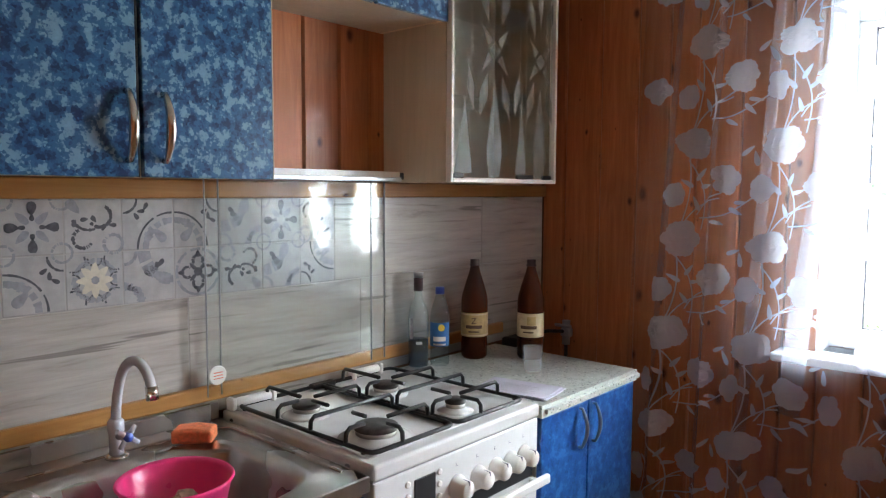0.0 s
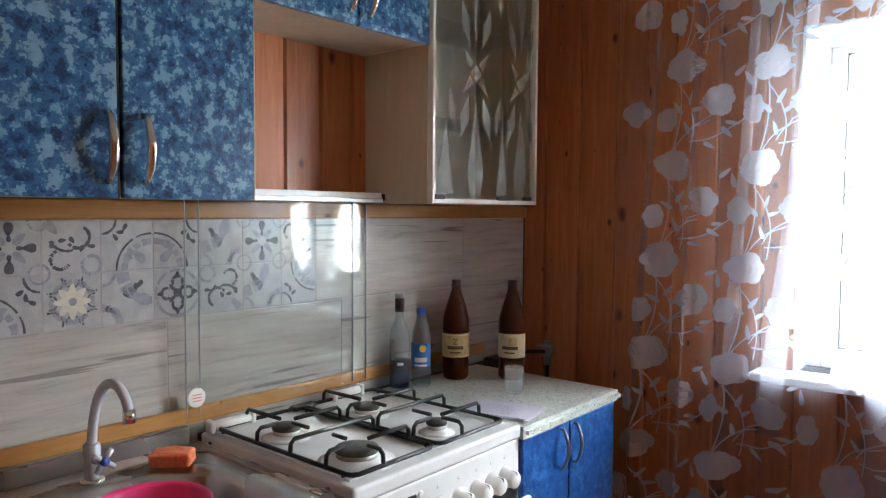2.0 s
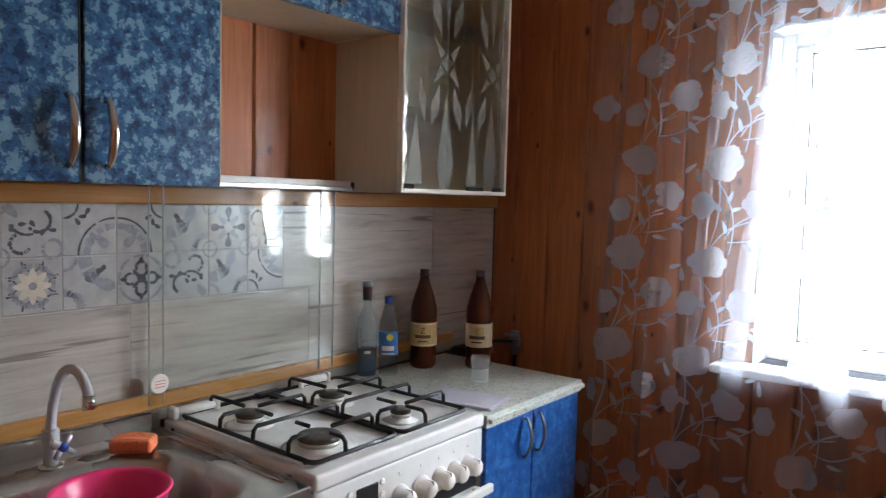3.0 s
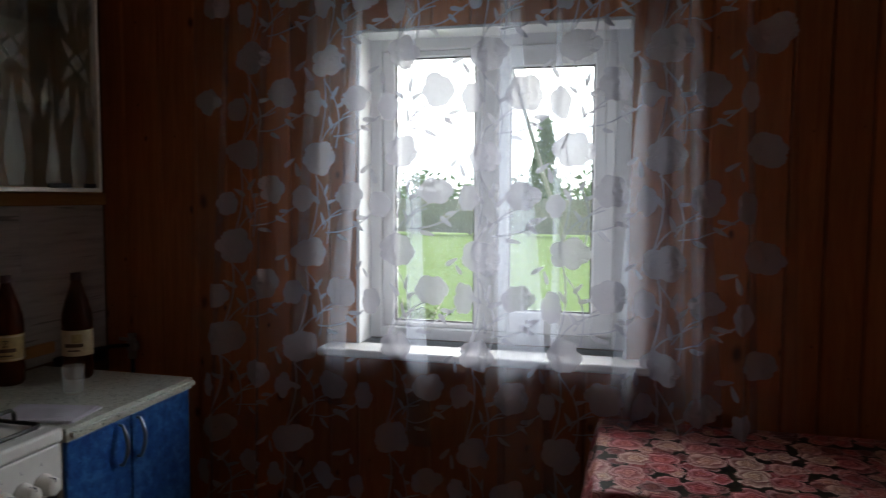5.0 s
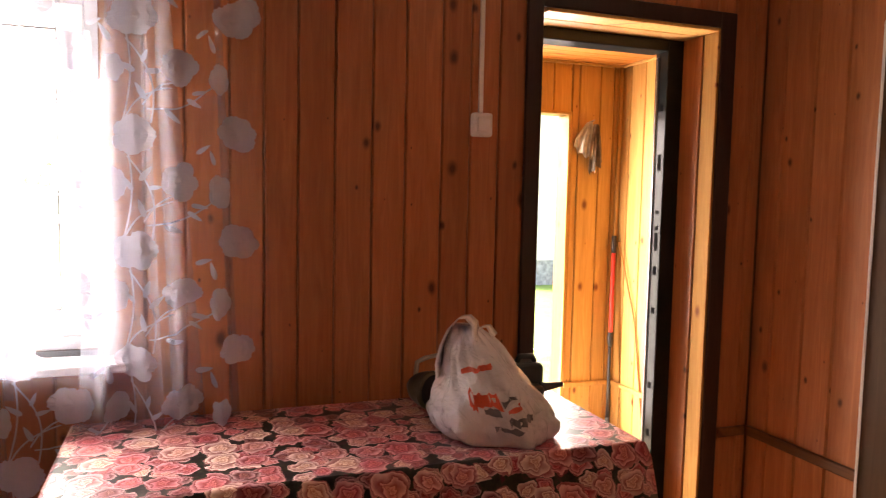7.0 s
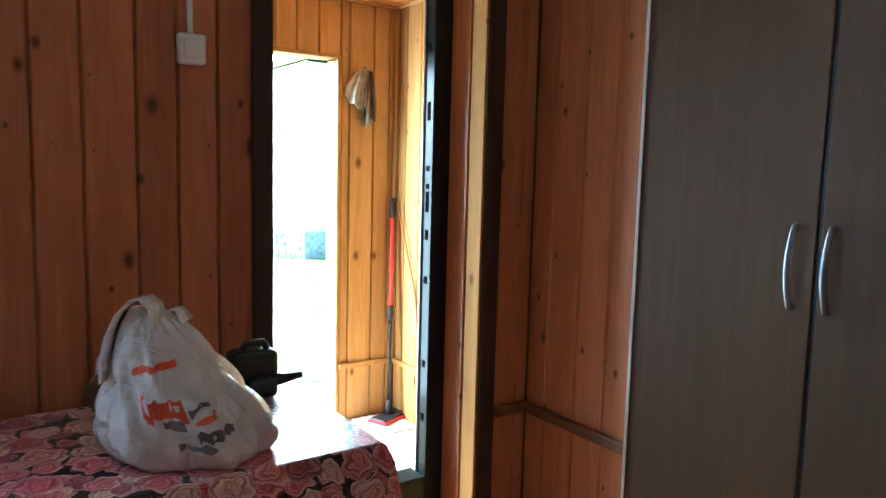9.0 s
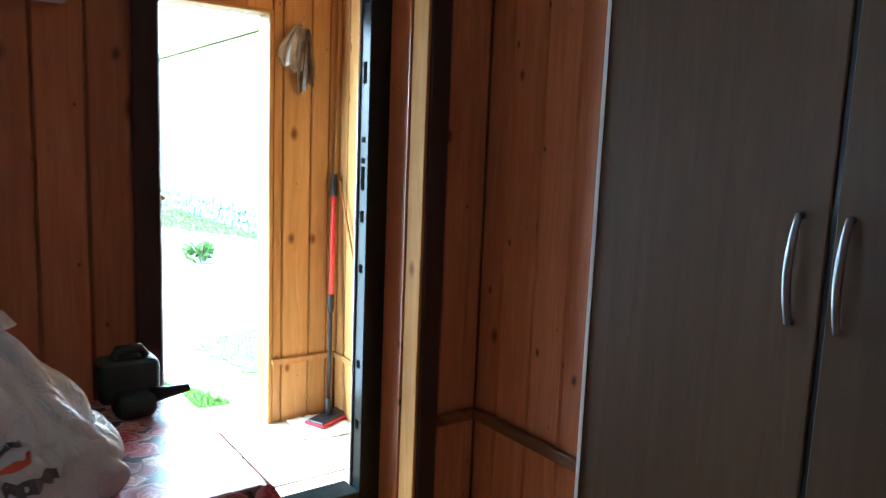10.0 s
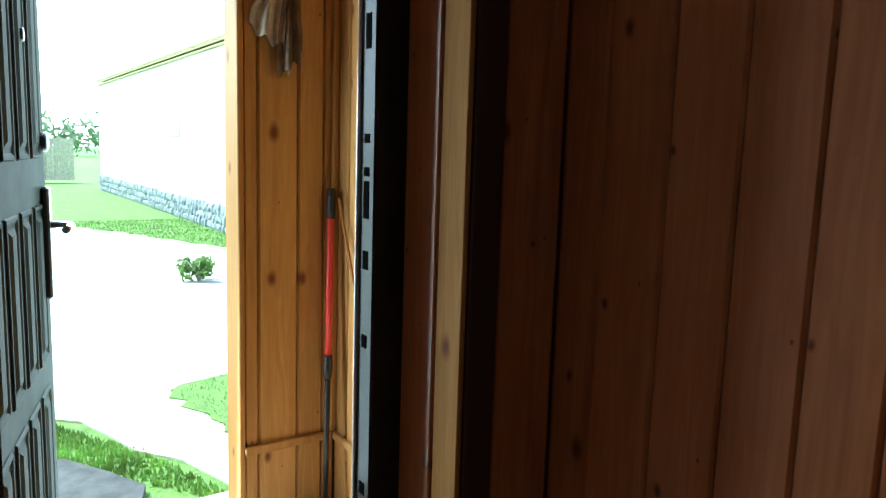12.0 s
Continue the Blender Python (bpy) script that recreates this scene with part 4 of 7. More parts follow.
def bridge_cabinet():
    """The short cabinet over the cooker niche."""
    c = thing("bridge_cabinet", "short blue-fronted cabinet bridging the cooker niche", "cabinet", (0.0, -1.57, 1.972))
    hollow_body(c, 0.0, 0.268, -1.574, -0.948, 1.972, Z_U, CREAM)
    for y0, y1, yh in ((-1.572, -1.246, -1.278), (-1.238, -0.950, -1.206)):
        d = door_panel(0.27, 0.288, y0, y1, 1.968, Z_U - 0.002, BLUE, c)
        bow_handle((0.288, yh, 2.14), (0.288, yh, 2.000), (0.033, 0, 0), 0.0080, parent=d, label="curved gold-chrome bow handle")


bridge_cabinet()


def glass_cabinet():
    y0, y1, z0, z1 = -0.944, -0.362, Z_B, Z_U
    c = thing("glass_cabinet", "cream wall cabinet with etched sliding glass fronts", "cabinet", (0.0, y0, z0))
    hollow_body(c, 0.0, 0.275, y0, y1, z0, z1, CREAM)
    part("lining_panel", boxm(0.021, 0.024, y0 + 0.018, y1 - 0.018, z0 + 0.018, z1 - 0.018), PALE_INSIDE, c)
    for z in (1.763, 2.078):
        part("shelf", boxm(0.025, 0.235, y0 + 0.017, y1 - 0.017, z, z + 0.005), GLASS, c, "clear glass shelf")
    f = bmesh.new()
    box(f, 0.275, 0.297, y0, y0 + 0.012, z0, z1, 0.002)
    box(f, 0.275, 0.297, y1 - 0.014, y1, z0, z1, 0.002)
    box(f, 0.275, 0.297, y0 + 0.012, y1 - 0.014, z0, z0 + 0.014, 0.002)
    box(f, 0.275, 0.297, y0 + 0.012, y1 - 0.014, z1 - 0.014, z1, 0.002)
    part("front_frame", f, WHITE_PL, c)
    for ya, yb, x, cy in ((y0 + 0.013, -0.548, 0.290, -0.728), (-0.572, y1 - 0.015, 0.281, -0.456)):
        p = part("glass_front", boxm(x, x + 0.004, ya, yb, z0 + 0.016, z1 - 0.02), CABINET_GLASS, c)
        p.visible_shadow = False
        # etched star: a square on its point, four darts, pairs of leaves and long blades
        e = bmesh.new()
        m = Matrix.Translation((x + 0.0045, cy, 1.916)) @ Matrix(((0, 0, 1, 0), (1, 0, 0, 0), (0, 1, 0, 0), (0, 0, 0, 1)))
        w0, w1 = ya + 0.003 - cy, yb - 0.003 - cy

        def shape(pts):
            pts = [(min(max(q[0], w0), w1), q[1]) for q in pts]
            if max(q[0] for q in pts) - min(q[0] for q in pts) > 0.004:
                slab(e, pts, m, 0.0008)

        def kite(x0, z0_, x1, z1_, w, at=0.5):
            u = Vector((x1 - x0, z1_ - z0_))
            v = Vector((-u.y, u.x)).normalized() * w
            mid = Vector((x0, z0_)) + u * at
            shape([(x0, z0_), (mid.x + v.x, mid.y + v.y), (x1, z1_), (mid.x - v.x, mid.y - v.y)])

        shape([(0.030, 0), (0, 0.030), (-0.030, 0), (0, -0.030)])
        for sx in (-1, 1):
            for sz in (-1, 1):
                shape([(sx * 0.012, sz * 0.032), (sx * 0.036, sz * 0.010), (sx * 0.068, sz * 0.072)])
            kite(sx * 0.034, 0.085, sx * 0.075, 0.215, 0.023, 0.55)
            kite(sx * 0.038, -0.075, sx * 0.078, -0.215, 0.023, 0.5)
            kite(sx * 0.135, -0.06, sx * 0.110, -0.20, 0.018, 0.5)
            shape([(sx * 0.130, 0.20), (sx * 0.095, 0.47), (sx * 0.175, 0.47)])
            shape([(sx * 0.150, -0.17), (sx * 0.200, -0.395), (sx * 0.115, -0.395)])
        shape([(0.0, 0.105), (0.052, 0.46), (-0.052, 0.46)])
        shape([(0.0, -0.090), (0.042, -0.325), (0.026, -0.405), (-0.026, -0.405), (-0.042, -0.325)])
        et = part("etching", e, FROST, p, "frosted star and blade etching")
        et.visible_shadow = False
        for yp in ((ya + 0.022, yb - 0.028) if x > 0.285 else (ya + 0.052, yb - 0.030)):
            part("finger_pull", boxm(x - 0.003, x + 0.009, yp - 0.026, yp + 0.026, z0 + 0.013, z0 + 0.029, 0.003), BLACK, p, "black glass clip")


glass_cabinet()


def niche_shelf():
    s = thing("niche_shelf", "thin grey metal shelf strip above the splash glass", "shelf", (0.0, -1.58, 1.49))
    bm = bmesh.new()
    box(bm, 0.002, 0.085, -1.575, -0.950, 1.501, 1.507, 0.002)
    box(bm, 0.073, 0.085, -1.575, -0.950, 1.492, 1.524, 0.002)
    part("strip", bm, WHITE_PL, s)
    part("lip", boxm(0.085, 0.092, -1.575, -0.950, 1.492, 1.506, 0.002), GREY_METAL, s)
    part("end_cap", boxm(0.070, 0.094, -0.949, -0.930, 1.499, 1.521, 0.003), BLACK, s)


niche_shelf()


def splash_glass():
    g = thing("splash_glass", "clear glass splash panel standing behind the cooker", "glass panel", (0.03, -1.64, 0.90))
    p = part("sheet", boxm(0.034, 0.040, -1.619, -0.975, 0.915, 1.497, 0.001), SPLASH_GLASS, g)
    p.visible_shadow = False
    for y in (-1.620, -1.580, -1.035, -0.977):
        part("edge_line", boxm(0.0335, 0.0405, y, y + 0.0010, 0.915, 1.497), GREY_METAL, g)
    b = lathe(bmesh.new(), [(0.026, 0), (0.026, 0.003), (0.024, 0.005)], m=Matrix.Translation((0.041, -1.594, 0.971)) @ Matrix.Rotation(radians(90), 4, "Y"))
    st = part("sticker", b, WHITE_PL, g, "round white sticker with red marks")
    b = bmesh.new()
    for z in (-0.008, 0.0, 0.008):
        box(b, 0.0462, 0.0466, -1.608, -1.580, 0.971 + z - 0.001, 0.971 + z + 0.001)
    part("marks", b, BAG_RED, st)


splash_glass()


# ---- cooker ----
def cooker():
    x0, x1, y0, y1 = 0.026, 0.625, -1.574, -0.940
    zt = 0.874
    c = thing("gas_cooker", "white enamelled four-burner gas cooker with black grates", "cooker", (0.3, -1.27, 0.0))
    part("body", boxm(x0 + 0.01, x1 - 0.02, y0 + 0.008, y1 - 0.008, 0.0, 0.83, 0.006), ENAMEL, c)
    t = bmesh.new()
    box(t, x0, x1 + 0.005, y0, y1, 0.832, zt - 0.004, 0.008, 3)
    part("hob_rim", t, ENAMEL, c)
    part("hob_plate", boxm(x0 + 0.03, x1 - 0.035, y0 + 0.022, y1 - 0.022, zt - 0.005, zt - 0.001, 0.002), ENAMEL, c)
    burners = ((0.238, -1.452, 0.036), (0.250, -1.175, 0.036), (0.502, -1.448, 0.051), (0.503, -1.158, 0.027))
    for bx, by, r in burners:
        b = lathe(bmesh.new(), [(r * 1.9, 0.0), (r * 1.5, 0.006), (r * 1.08, 0.010), (r * 1.05, 0.012)], (bx, by, zt - 0.002), 32)
        cup = part("burner_cup", b, ENAMEL, c)
        b = lathe(bmesh.new(), [(r * 0.98, 0.010), (r * 0.98, 0.020), (r * 0.9, 0.021)], (bx, by, zt), 32)
        part("burner_ring", b, ALU, cup)
        b = lathe(bmesh.new(), [(r * 1.02, 0.021), (r * 1.06, 0.024), (r * 1.02, 0.031), (r * 0.85, 0.0335), (0.0, 0.034)], (bx, by, zt), 32)
        part("burner_cap", b, CAST, cup)
    # two grates: a low frame, a raised bar between the burners, fingers reaching over each burner
    def bar(pts, under):
        return part("grate_arm", tube(bmesh.new(), pts, 0.0055, 8), GRATE, under)

    lo_, top = zt + 0.007, zt + 0.042
    xa, xb = 0.060, 0.592
    for ya, yb, pair in ((y0 + 0.030, -1.266, (0, 2)), (-1.250, y1 - 0.030, (1, 3))):
        g = part("grate", tube(bmesh.new(), [(xa, ya + 0.02, lo_), (xa + 0.006, ya + 0.006, lo_), (xa + 0.02, ya, lo_), (xb - 0.02, ya, lo_), (xb - 0.006, ya + 0.006, lo_), (xb, ya + 0.02, lo_), (xb, yb - 0.02, lo_), (xb - 0.006, yb - 0.006, lo_), (xb - 0.02, yb, lo_), (xa + 0.02, yb, lo_), (xa + 0.006, yb - 0.006, lo_), (xa, yb - 0.02, lo_), (xa, ya + 0.02, lo_)], 0.0058, 8), GRATE, c)
        mid = 0.372
        bar([(mid, ya, lo_), (mid, ya + 0.002, top - 0.010), (mid, ya + 0.012, top), (mid, yb - 0.012, top), (mid, yb - 0.002, top - 0.010), (mid, yb, lo_)], g)
        for k in pair:
            bx, by, r = burners[k]
            for py in (ya, yb):
                sg = 1 if py < by else -1
                bar([(bx, py, lo_), (bx, py + sg * 0.002, top - 0.010), (bx, py + sg * 0.012, top), (bx, by - sg * r * 0.75, top)], g)
            xf = xa if k < 2 else xb
            sg = 1 if xf < bx else -1
            bar([(xf, by, lo_), (xf + sg * 0.002, by, top - 0.010), (xf + sg * 0.012, by, top), (bx - sg * r * 0.75, by, top)], g)
            bar([(mid - sg * 0.045, by, top), (bx + sg * r * 0.75, by, top)], g)
        for fx in (xa + 0.03, xb - 0.03):
            for fy in (ya, yb):
                part("rubber_foot", lathe(bmesh.new(), [(0.005, 0), (0.006, 0.006)], (fx, fy, zt - 0.002), 8), BLACK, g)
    # lid hinges at the back
    for ya, yb in ((y0 + 0.005, y0 + 0.145), (y1 - 0.20, y1 - 0.075)):
        b = tube(bmesh.new(), [(0.058, ya, zt + 0.016), (0.058, yb, zt + 0.016)], 0.013, 12)
        h = part("lid_hinge", b, WHITE_PL, c)
        for y in (ya - 0.002, yb - 0.014):
            part("hinge_cap", boxm(0.042, 0.074, y, y + 0.016, zt - 0.002, zt + 0.032, 0.004), WHITE_PL, h)
    part("hinge_block", boxm(0.050, 0.078, -1.300, -1.216, zt + 0.002, zt + 0.016, 0.003), GRATE, c)
    # front
    fp = part("control_panel", boxm(x1 - 0.025, x1, y0 + 0.004, y1 - 0.004, 0.700, 0.828, 0.004, 2), ENAMEL, c)
    part("panel_groove", boxm(x1 - 0.02, x1 - 0.004, y0 + 0.004, y1 - 0.004, 0.826, 0.835), GREY_METAL, c)
    part("display", boxm(x1 - 0.001, x1 + 0.003, -1.445, -1.372, 0.712, 0.800, 0.002), BLACK, fp, "black clock display")
    for y in (-1.466, -1.358):
        for z in (0.795, 0.765, 0.735):
            b = lathe(bmesh.new(), [(0.008, 0), (0.008, 0.003), (0.005, 0.004)], seg=14, m=Matrix.Translation((x1, y, z)) @ Matrix.Rotation(radians(90), 4, "Y"))
            part("push_button", b, WHITE_PL, fp)
    for i, y in enumerate((-1.293, -1.212, -1.138, -1.075, -1.012)):
        mm = Matrix.Translation((x1, y, 0.738)) @ Matrix.Rotation(radians(90), 4, "Y")
        b = lathe(bmesh.new(), [(0.031, 0), (0.030, 0.006), (0.025, 0.010), (0.023, 0.036), (0.019, 0.041), (0.0, 0.042)], m=mm, seg=24)
        k = part("control_knob", b, WHITE_PL, fp)
        part("pointer", boxm(x1 + 0.012, x1 + 0.0425, y - 0.0015, y + 0.0015, 0.752, 0.762), PRINT_GREY, k)
        b = bmesh.new()
        box(b, x1, x1 + 0.0006, y - 0.004, y + 0.004, 0.790, 0.7915)
        box(b, x1, x1 + 0.0006, y - 0.004, y - 0.0025, 0.790, 0.799)
        part("scale_mark", b, PRINT_GREY, fp)
    part("oven_gap", boxm(x1 - 0.03, x1 - 0.012, y0 + 0.01, y1 - 0.01, 0.66, 0.70), BLACK, c)
    od = part("oven_door", boxm(x1 - 0.022, x1 + 0.004, y0 + 0.006, y1 - 0.006, 0.20, 0.655, 0.006, 2), ENAMEL, c)
    part("oven_glass", boxm(x1 + 0.003, x1 + 0.006, y0 + 0.08, y1 - 0.08, 0.28, 0.60, 0.002), BLACK, od)
    b = boxm(x1 + 0.035, x1 + 0.052, y0 + 0.03, y1 - 0.01, 0.655, 0.682, 0.006, 3)
    for y in (y0 + 0.06, y1 - 0.05):
        box(b, x1 + 0.002, x1 + 0.04, y, y + 0.02, 0.648, 0.668, 0.003)
    part("oven_handle", b, WHITE_PL, od)
    part("drawer", boxm(x1 - 0.022, x1 + 0.002, y0 + 0.006, y1 - 0.006, 0.06, 0.19, 0.005), ENAMEL, c)
    b = lathe(bmesh.new(), [(0.008, 0), (0.008, 0.003)], m=Matrix.Translation((0.545, y0, 0.848)) @ Matrix.Rotation(radians(90), 4, "X"), seg=12)
    part("side_screw", b, GREY_METAL, c)
    b = lathe(bmesh.new(), [(0.006, 0), (0.006, 0.003)], m=Matrix.Translation((0.075, y0, 0.85)) @ Matrix.Rotation(radians(90), 4, "X"), seg=12)
    part("side_screw", b, BLACK, c)


cooker()


# ---- base units ----
def base_cabinet():
    y0, y1 = -0.932, -0.378
    c = thing("base_cabinet", "low kitchen cabinet with two deep blue doors", "cabinet", (0.3, y0, 0.0))
    hollow_body(c, 0.04, 0.612, y0, y1, 0.09, 0.832, CREAM)
    part("plinth", boxm(0.06, 0.57, y0, y1, 0.0, 0.09), BLACK, c)
    for ya, yb, yh in ((y0 + 0.001, -0.678, -0.728), (-0.672, y1, -0.648)):
        d = door_panel(0.614, 0.632, ya, yb, 0.10, 0.824, BLUE_LOW, c)
        bow_handle((0.632, yh, 0.808), (0.632, yh, 0.688), (0.028, 0, 0), 0.006, parent=d, mat=HANDLE_GREY, label="satin grey bow handle", fat=0.6)


base_cabinet()


def worktop():
    bm = boxm(0.03, 0.648, -0.938, -0.352, 0.826, 0.862)
    es = [e for e in bm.edges if all(v.co.x > 0.6 for v in e.verts) or all(v.co.y > -0.5 for v in e.verts)]
    bmesh.ops.bevel(bm, geom=es, offset=0.012, segments=4, affect="EDGES")
    solid("worktop", bm, WORKTOP, "pale speckled stone-look worktop with rounded front", "worktop")


worktop()


def sink_unit():
    y0, y1 = -2.40, -1.582
    c = thing("sink_cabinet", "low kitchen cabinet carrying the steel sink", "cabinet", (0.3, y0, 0.0))
    bm = bmesh.new()
    box(bm, 0.04, 0.60, y0, y0 + 0.016, 0.09, 0.815)
    box(bm, 0.04, 0.60, y1 - 0.016, y1, 0.09, 0.815)
    box(bm, 0.04, 0.60, y0 + 0.016, y1 - 0.016, 0.09, 0.106)
    part("body", bm, CREAM, c)
    for ya, yb in ((y0, -2.017), (-2.011, y1)):
        d = door_panel(0.602, 0.620, ya, yb, 0.10, 0.80, BLUE_LOW, c)
        bow_handle((0.620, -2.05 if ya == y0 else -1.975, 0.78), (0.620, -2.05 if ya == y0 else -1.975, 0.66), (0.028, 0, 0), 0.006, parent=d, mat=HANDLE_GREY)
    s = thing("steel_sink", "stainless steel sit-on sink with one rounded bowl", "sink", (0.3, y0, 0.82))
    # deck with a rounded-rectangle bowl let into it
    bm = bmesh.new()
    cx, cy, ax, ay = 0.375, -1.935, 0.205, 0.270
    n = 48

    def ring(sx, sy, z, sq=4.0):
        out = []
        for i in range(n):
            a = 2 * math.pi * i / n
            ca, sa = math.cos(a), math.sin(a)
            k = (abs(ca) ** sq + abs(sa) ** sq) ** (-1 / sq)
            out.append(bm.verts.new((cx + sx * ca * k, cy + sy * sa * k, z)))
        return out

    def deck_ring():
        out = []
        for i in range(n):
            a = 2 * math.pi * i / n
            ca, sa = math.cos(a), math.sin(a)
            tx = ((0.622 - cx) if ca > 0 else (cx - 0.03)) / max(1e-6, abs(ca))
            ty = ((y1 - 0.004 - cy) if sa > 0 else (cy - y0)) / max(1e-6, abs(sa))
            t = min(tx, ty)
            out.append(bm.verts.new((cx + t * ca, cy + t * sa, 0.852)))
        return out

    rings = [deck_ring(), ring(ax + 0.022, ay + 0.022, 0.853), ring(ax + 0.012, ay + 0.012, 0.858), ring(ax, ay, 0.853), ring(ax - 0.012, ay - 0.012, 0.835), ring(ax - 0.03, ay - 0.03, 0.72), ring(ax - 0.06, ay - 0.06, 0.69), ring(0.04, 0.04, 0.685, 2.0)]
    for a, b in zip(rings, rings[1:]):
        for i in range(n):
            f = bm.faces.new((a[i], a[(i + 1) % n], b[(i + 1) % n], b[i]))
            f.smooth = True
    bm.faces.new(rings[-1])
    part("bowl", bm, STEEL, s)
    bm = bmesh.new()
    box(bm, 0.622, 0.630, y0, y1 - 0.003, 0.818, 0.853, 0.002)
    box(bm, 0.03, 0.622, y1 - 0.006, y1 - 0.002, 0.818, 0.853, 0.001)
    part("apron", bm, STEEL, s)
    bm = bmesh.new()
    box(bm, 0.024, 0.034, y0, y1 - 0.004, 0.852, 0.895, 0.002)
    part("upstand", bm, STEEL, s)
    bm = bmesh.new()
    tube(bm, [(0.10, y0 + 0.02, 0.853), (0.10, y1 - 0.06, 0.853), (0.13, y1 - 0.03, 0.853), (0.57, y1 - 0.03, 0.853)], 0.004, 8)
    part("raised_bead", bm, STEEL, s)


sink_unit()


def far_base():
    c = thing("base_cabinet", "low blue cabinet beyond the sink", "cabinet", (0.3, -2.95, 0.0))
    hollow_body(c, 0.04, 0.60, -2.95, -2.405, 0.09, 0.83, CREAM)
    for ya, yb in ((-2.948, -2.690), (-2.686, -2.408)):
        door_panel(0.602, 0.620, ya, yb, 0.10, 0.828, BLUE_LOW, c)
    solid("worktop", boxm(0.03, 0.63, -2.95, -2.404, 0.832, 0.868, 0.006, 2), WORKTOP, "short speckled worktop beside the sink", "worktop")


far_base()


def tap():
    bx, by = 0.122, -1.900
    t = thing("kitchen_tap", "grey swan-neck tap with a cross handle", "tap", (bx, by, 0.852))
    b = lathe(bmesh.new(), [(0.026, 0), (0.026, 0.006), (0.018, 0.010)], (bx, by, 0.853), 24)
    part("base_ring", b, CHROME, t)
    b = lathe(bmesh.new(), [(0.016, 0.006), (0.016, 0.055), (0.018, 0.065), (0.018, 0.085), (0.013, 0.090)], (bx, by, 0.853), 24)
    part("tap_body", b, FAUCET, t)
    # the neck leans forward, then bends over in a tight bow
    ctrl = [(0.0, 0.935), (0.004, 0.975), (0.014, 1.020), (0.030, 1.058), (0.052, 1.080), (0.078, 1.084), (0.100, 1.071), (0.114, 1.050), (0.120, 1.030)]
    neck = []
    for (h0, v0), (h1, v1), (h2, v2), (h3, v3) in zip([ctrl[0]] + ctrl[:-2], ctrl[:-1], ctrl[1:], ctrl[2:] + [ctrl[-1]]):
        for k in range(4):
            u = k / 4
            w = (-u ** 3 + 2 * u * u - u, 3 * u ** 3 - 5 * u * u + 2, -3 * u ** 3 + 4 * u * u + u, u ** 3 - u * u)
            h_ = 0.5 * (w[0] * h0 + w[1] * h1 + w[2] * h2 + w[3] * h3)
            z_ = 0.5 * (w[0] * v0 + w[1] * v1 + w[2] * v2 + w[3] * v3)
            neck.append((bx + h_ * 0.97, by + h_ * 0.24, z_))
    neck.append((bx + 0.120 * 0.97, by + 0.120 * 0.24, 1.030))
    e = Vector(neck[-1])
    sp = part("spout", tube(bmesh.new(), neck, 0.0108, 14), FAUCET, t)
    b = tube(bmesh.new(), [e + Vector((0, 0, 0.004)), e + Vector((0.004, 0, -0.026))], 0.0135, 16)
    part("aerator", b, CHROME, sp)
    hc = Vector((bx + 0.045, by + 0.005, 0.910))
    part("valve_stem", tube(bmesh.new(), [(bx, by, 0.905), hc], 0.010, 12), FAUCET, t)
    h = bmesh.new()
    for k in range(4):
        a = math.pi / 4 + k * math.pi / 2 + 0.15
        d = Vector((0.12, math.cos(a), math.sin(a)))
        tube(h, [hc, hc + d * 0.03], [0.007, 0.0055], 8)
    hd = part("cross_handle", h, FAUCET, t)
    b = lathe(bmesh.new(), [(0.011, 0), (0.010, 0.010), (0.0, 0.011)], m=Matrix.Translation(hc) @ Matrix.Rotation(radians(90), 4, "Y"), seg=16)
    part("index_cap", b, BLUE_CAP, hd, "dark blue index cap")


tap()


def pink_bowl():
    at = (0.362, -1.885, 0.687)
    t = thing("plastic_bowl", "bright pink plastic bowl standing in the sink", "bowl", at)
    b = lathe(bmesh.new(), [(0.068, 0.0), (0.076, 0.008), (0.112, 0.17), (0.119, 0.178), (0.115, 0.182), (0.107, 0.172), (0.072, 0.012), (0.0, 0.011)], at, 40)
    part("shell", b, PINK, t)
    r = random.Random(8)
    for i in range(9):
        b = bmesh.new()
        bmesh.ops.create_icosphere(b, subdivisions=2, radius=0.03)
        for v in b.verts:
            v.co *= 1 + 0.45 * noise.noise(v.co * 40 + Vector((i * 7, 0, 0)))
            v.co.z *= 0.8
        a = r.uniform(-0.8, 1.6)
        q = r.uniform(0.035, 0.070)
        bmesh.ops.translate(b, vec=(at[0] + 0.02 + math.cos(a) * q, at[1] - 0.02 + math.sin(a) * q * 0.7, at[2] + 0.115 + r.uniform(0, 0.03)), verts=b.verts)
        o = solid("peeling", b, PEEL, "crumpled brown kitchen scrap in the pink bowl", "scrap", "scraps in the bowl")
    for i in range(3):
        b = bmesh.new()
        bmesh.ops.create_icosphere(b, subdivisions=2, radius=0.045)
        bmesh.ops.translate(b, vec=(at[0] + (-0.035, 0.035, 0.0)[i], at[1] + (-0.03, -0.02, 0.04)[i], at[2] + 0.058), verts=b.verts)
        solid("peeling", b, PEEL, "crumpled brown kitchen scrap in the pink bowl", "scrap", "scraps in the bowl")


pink_bowl()


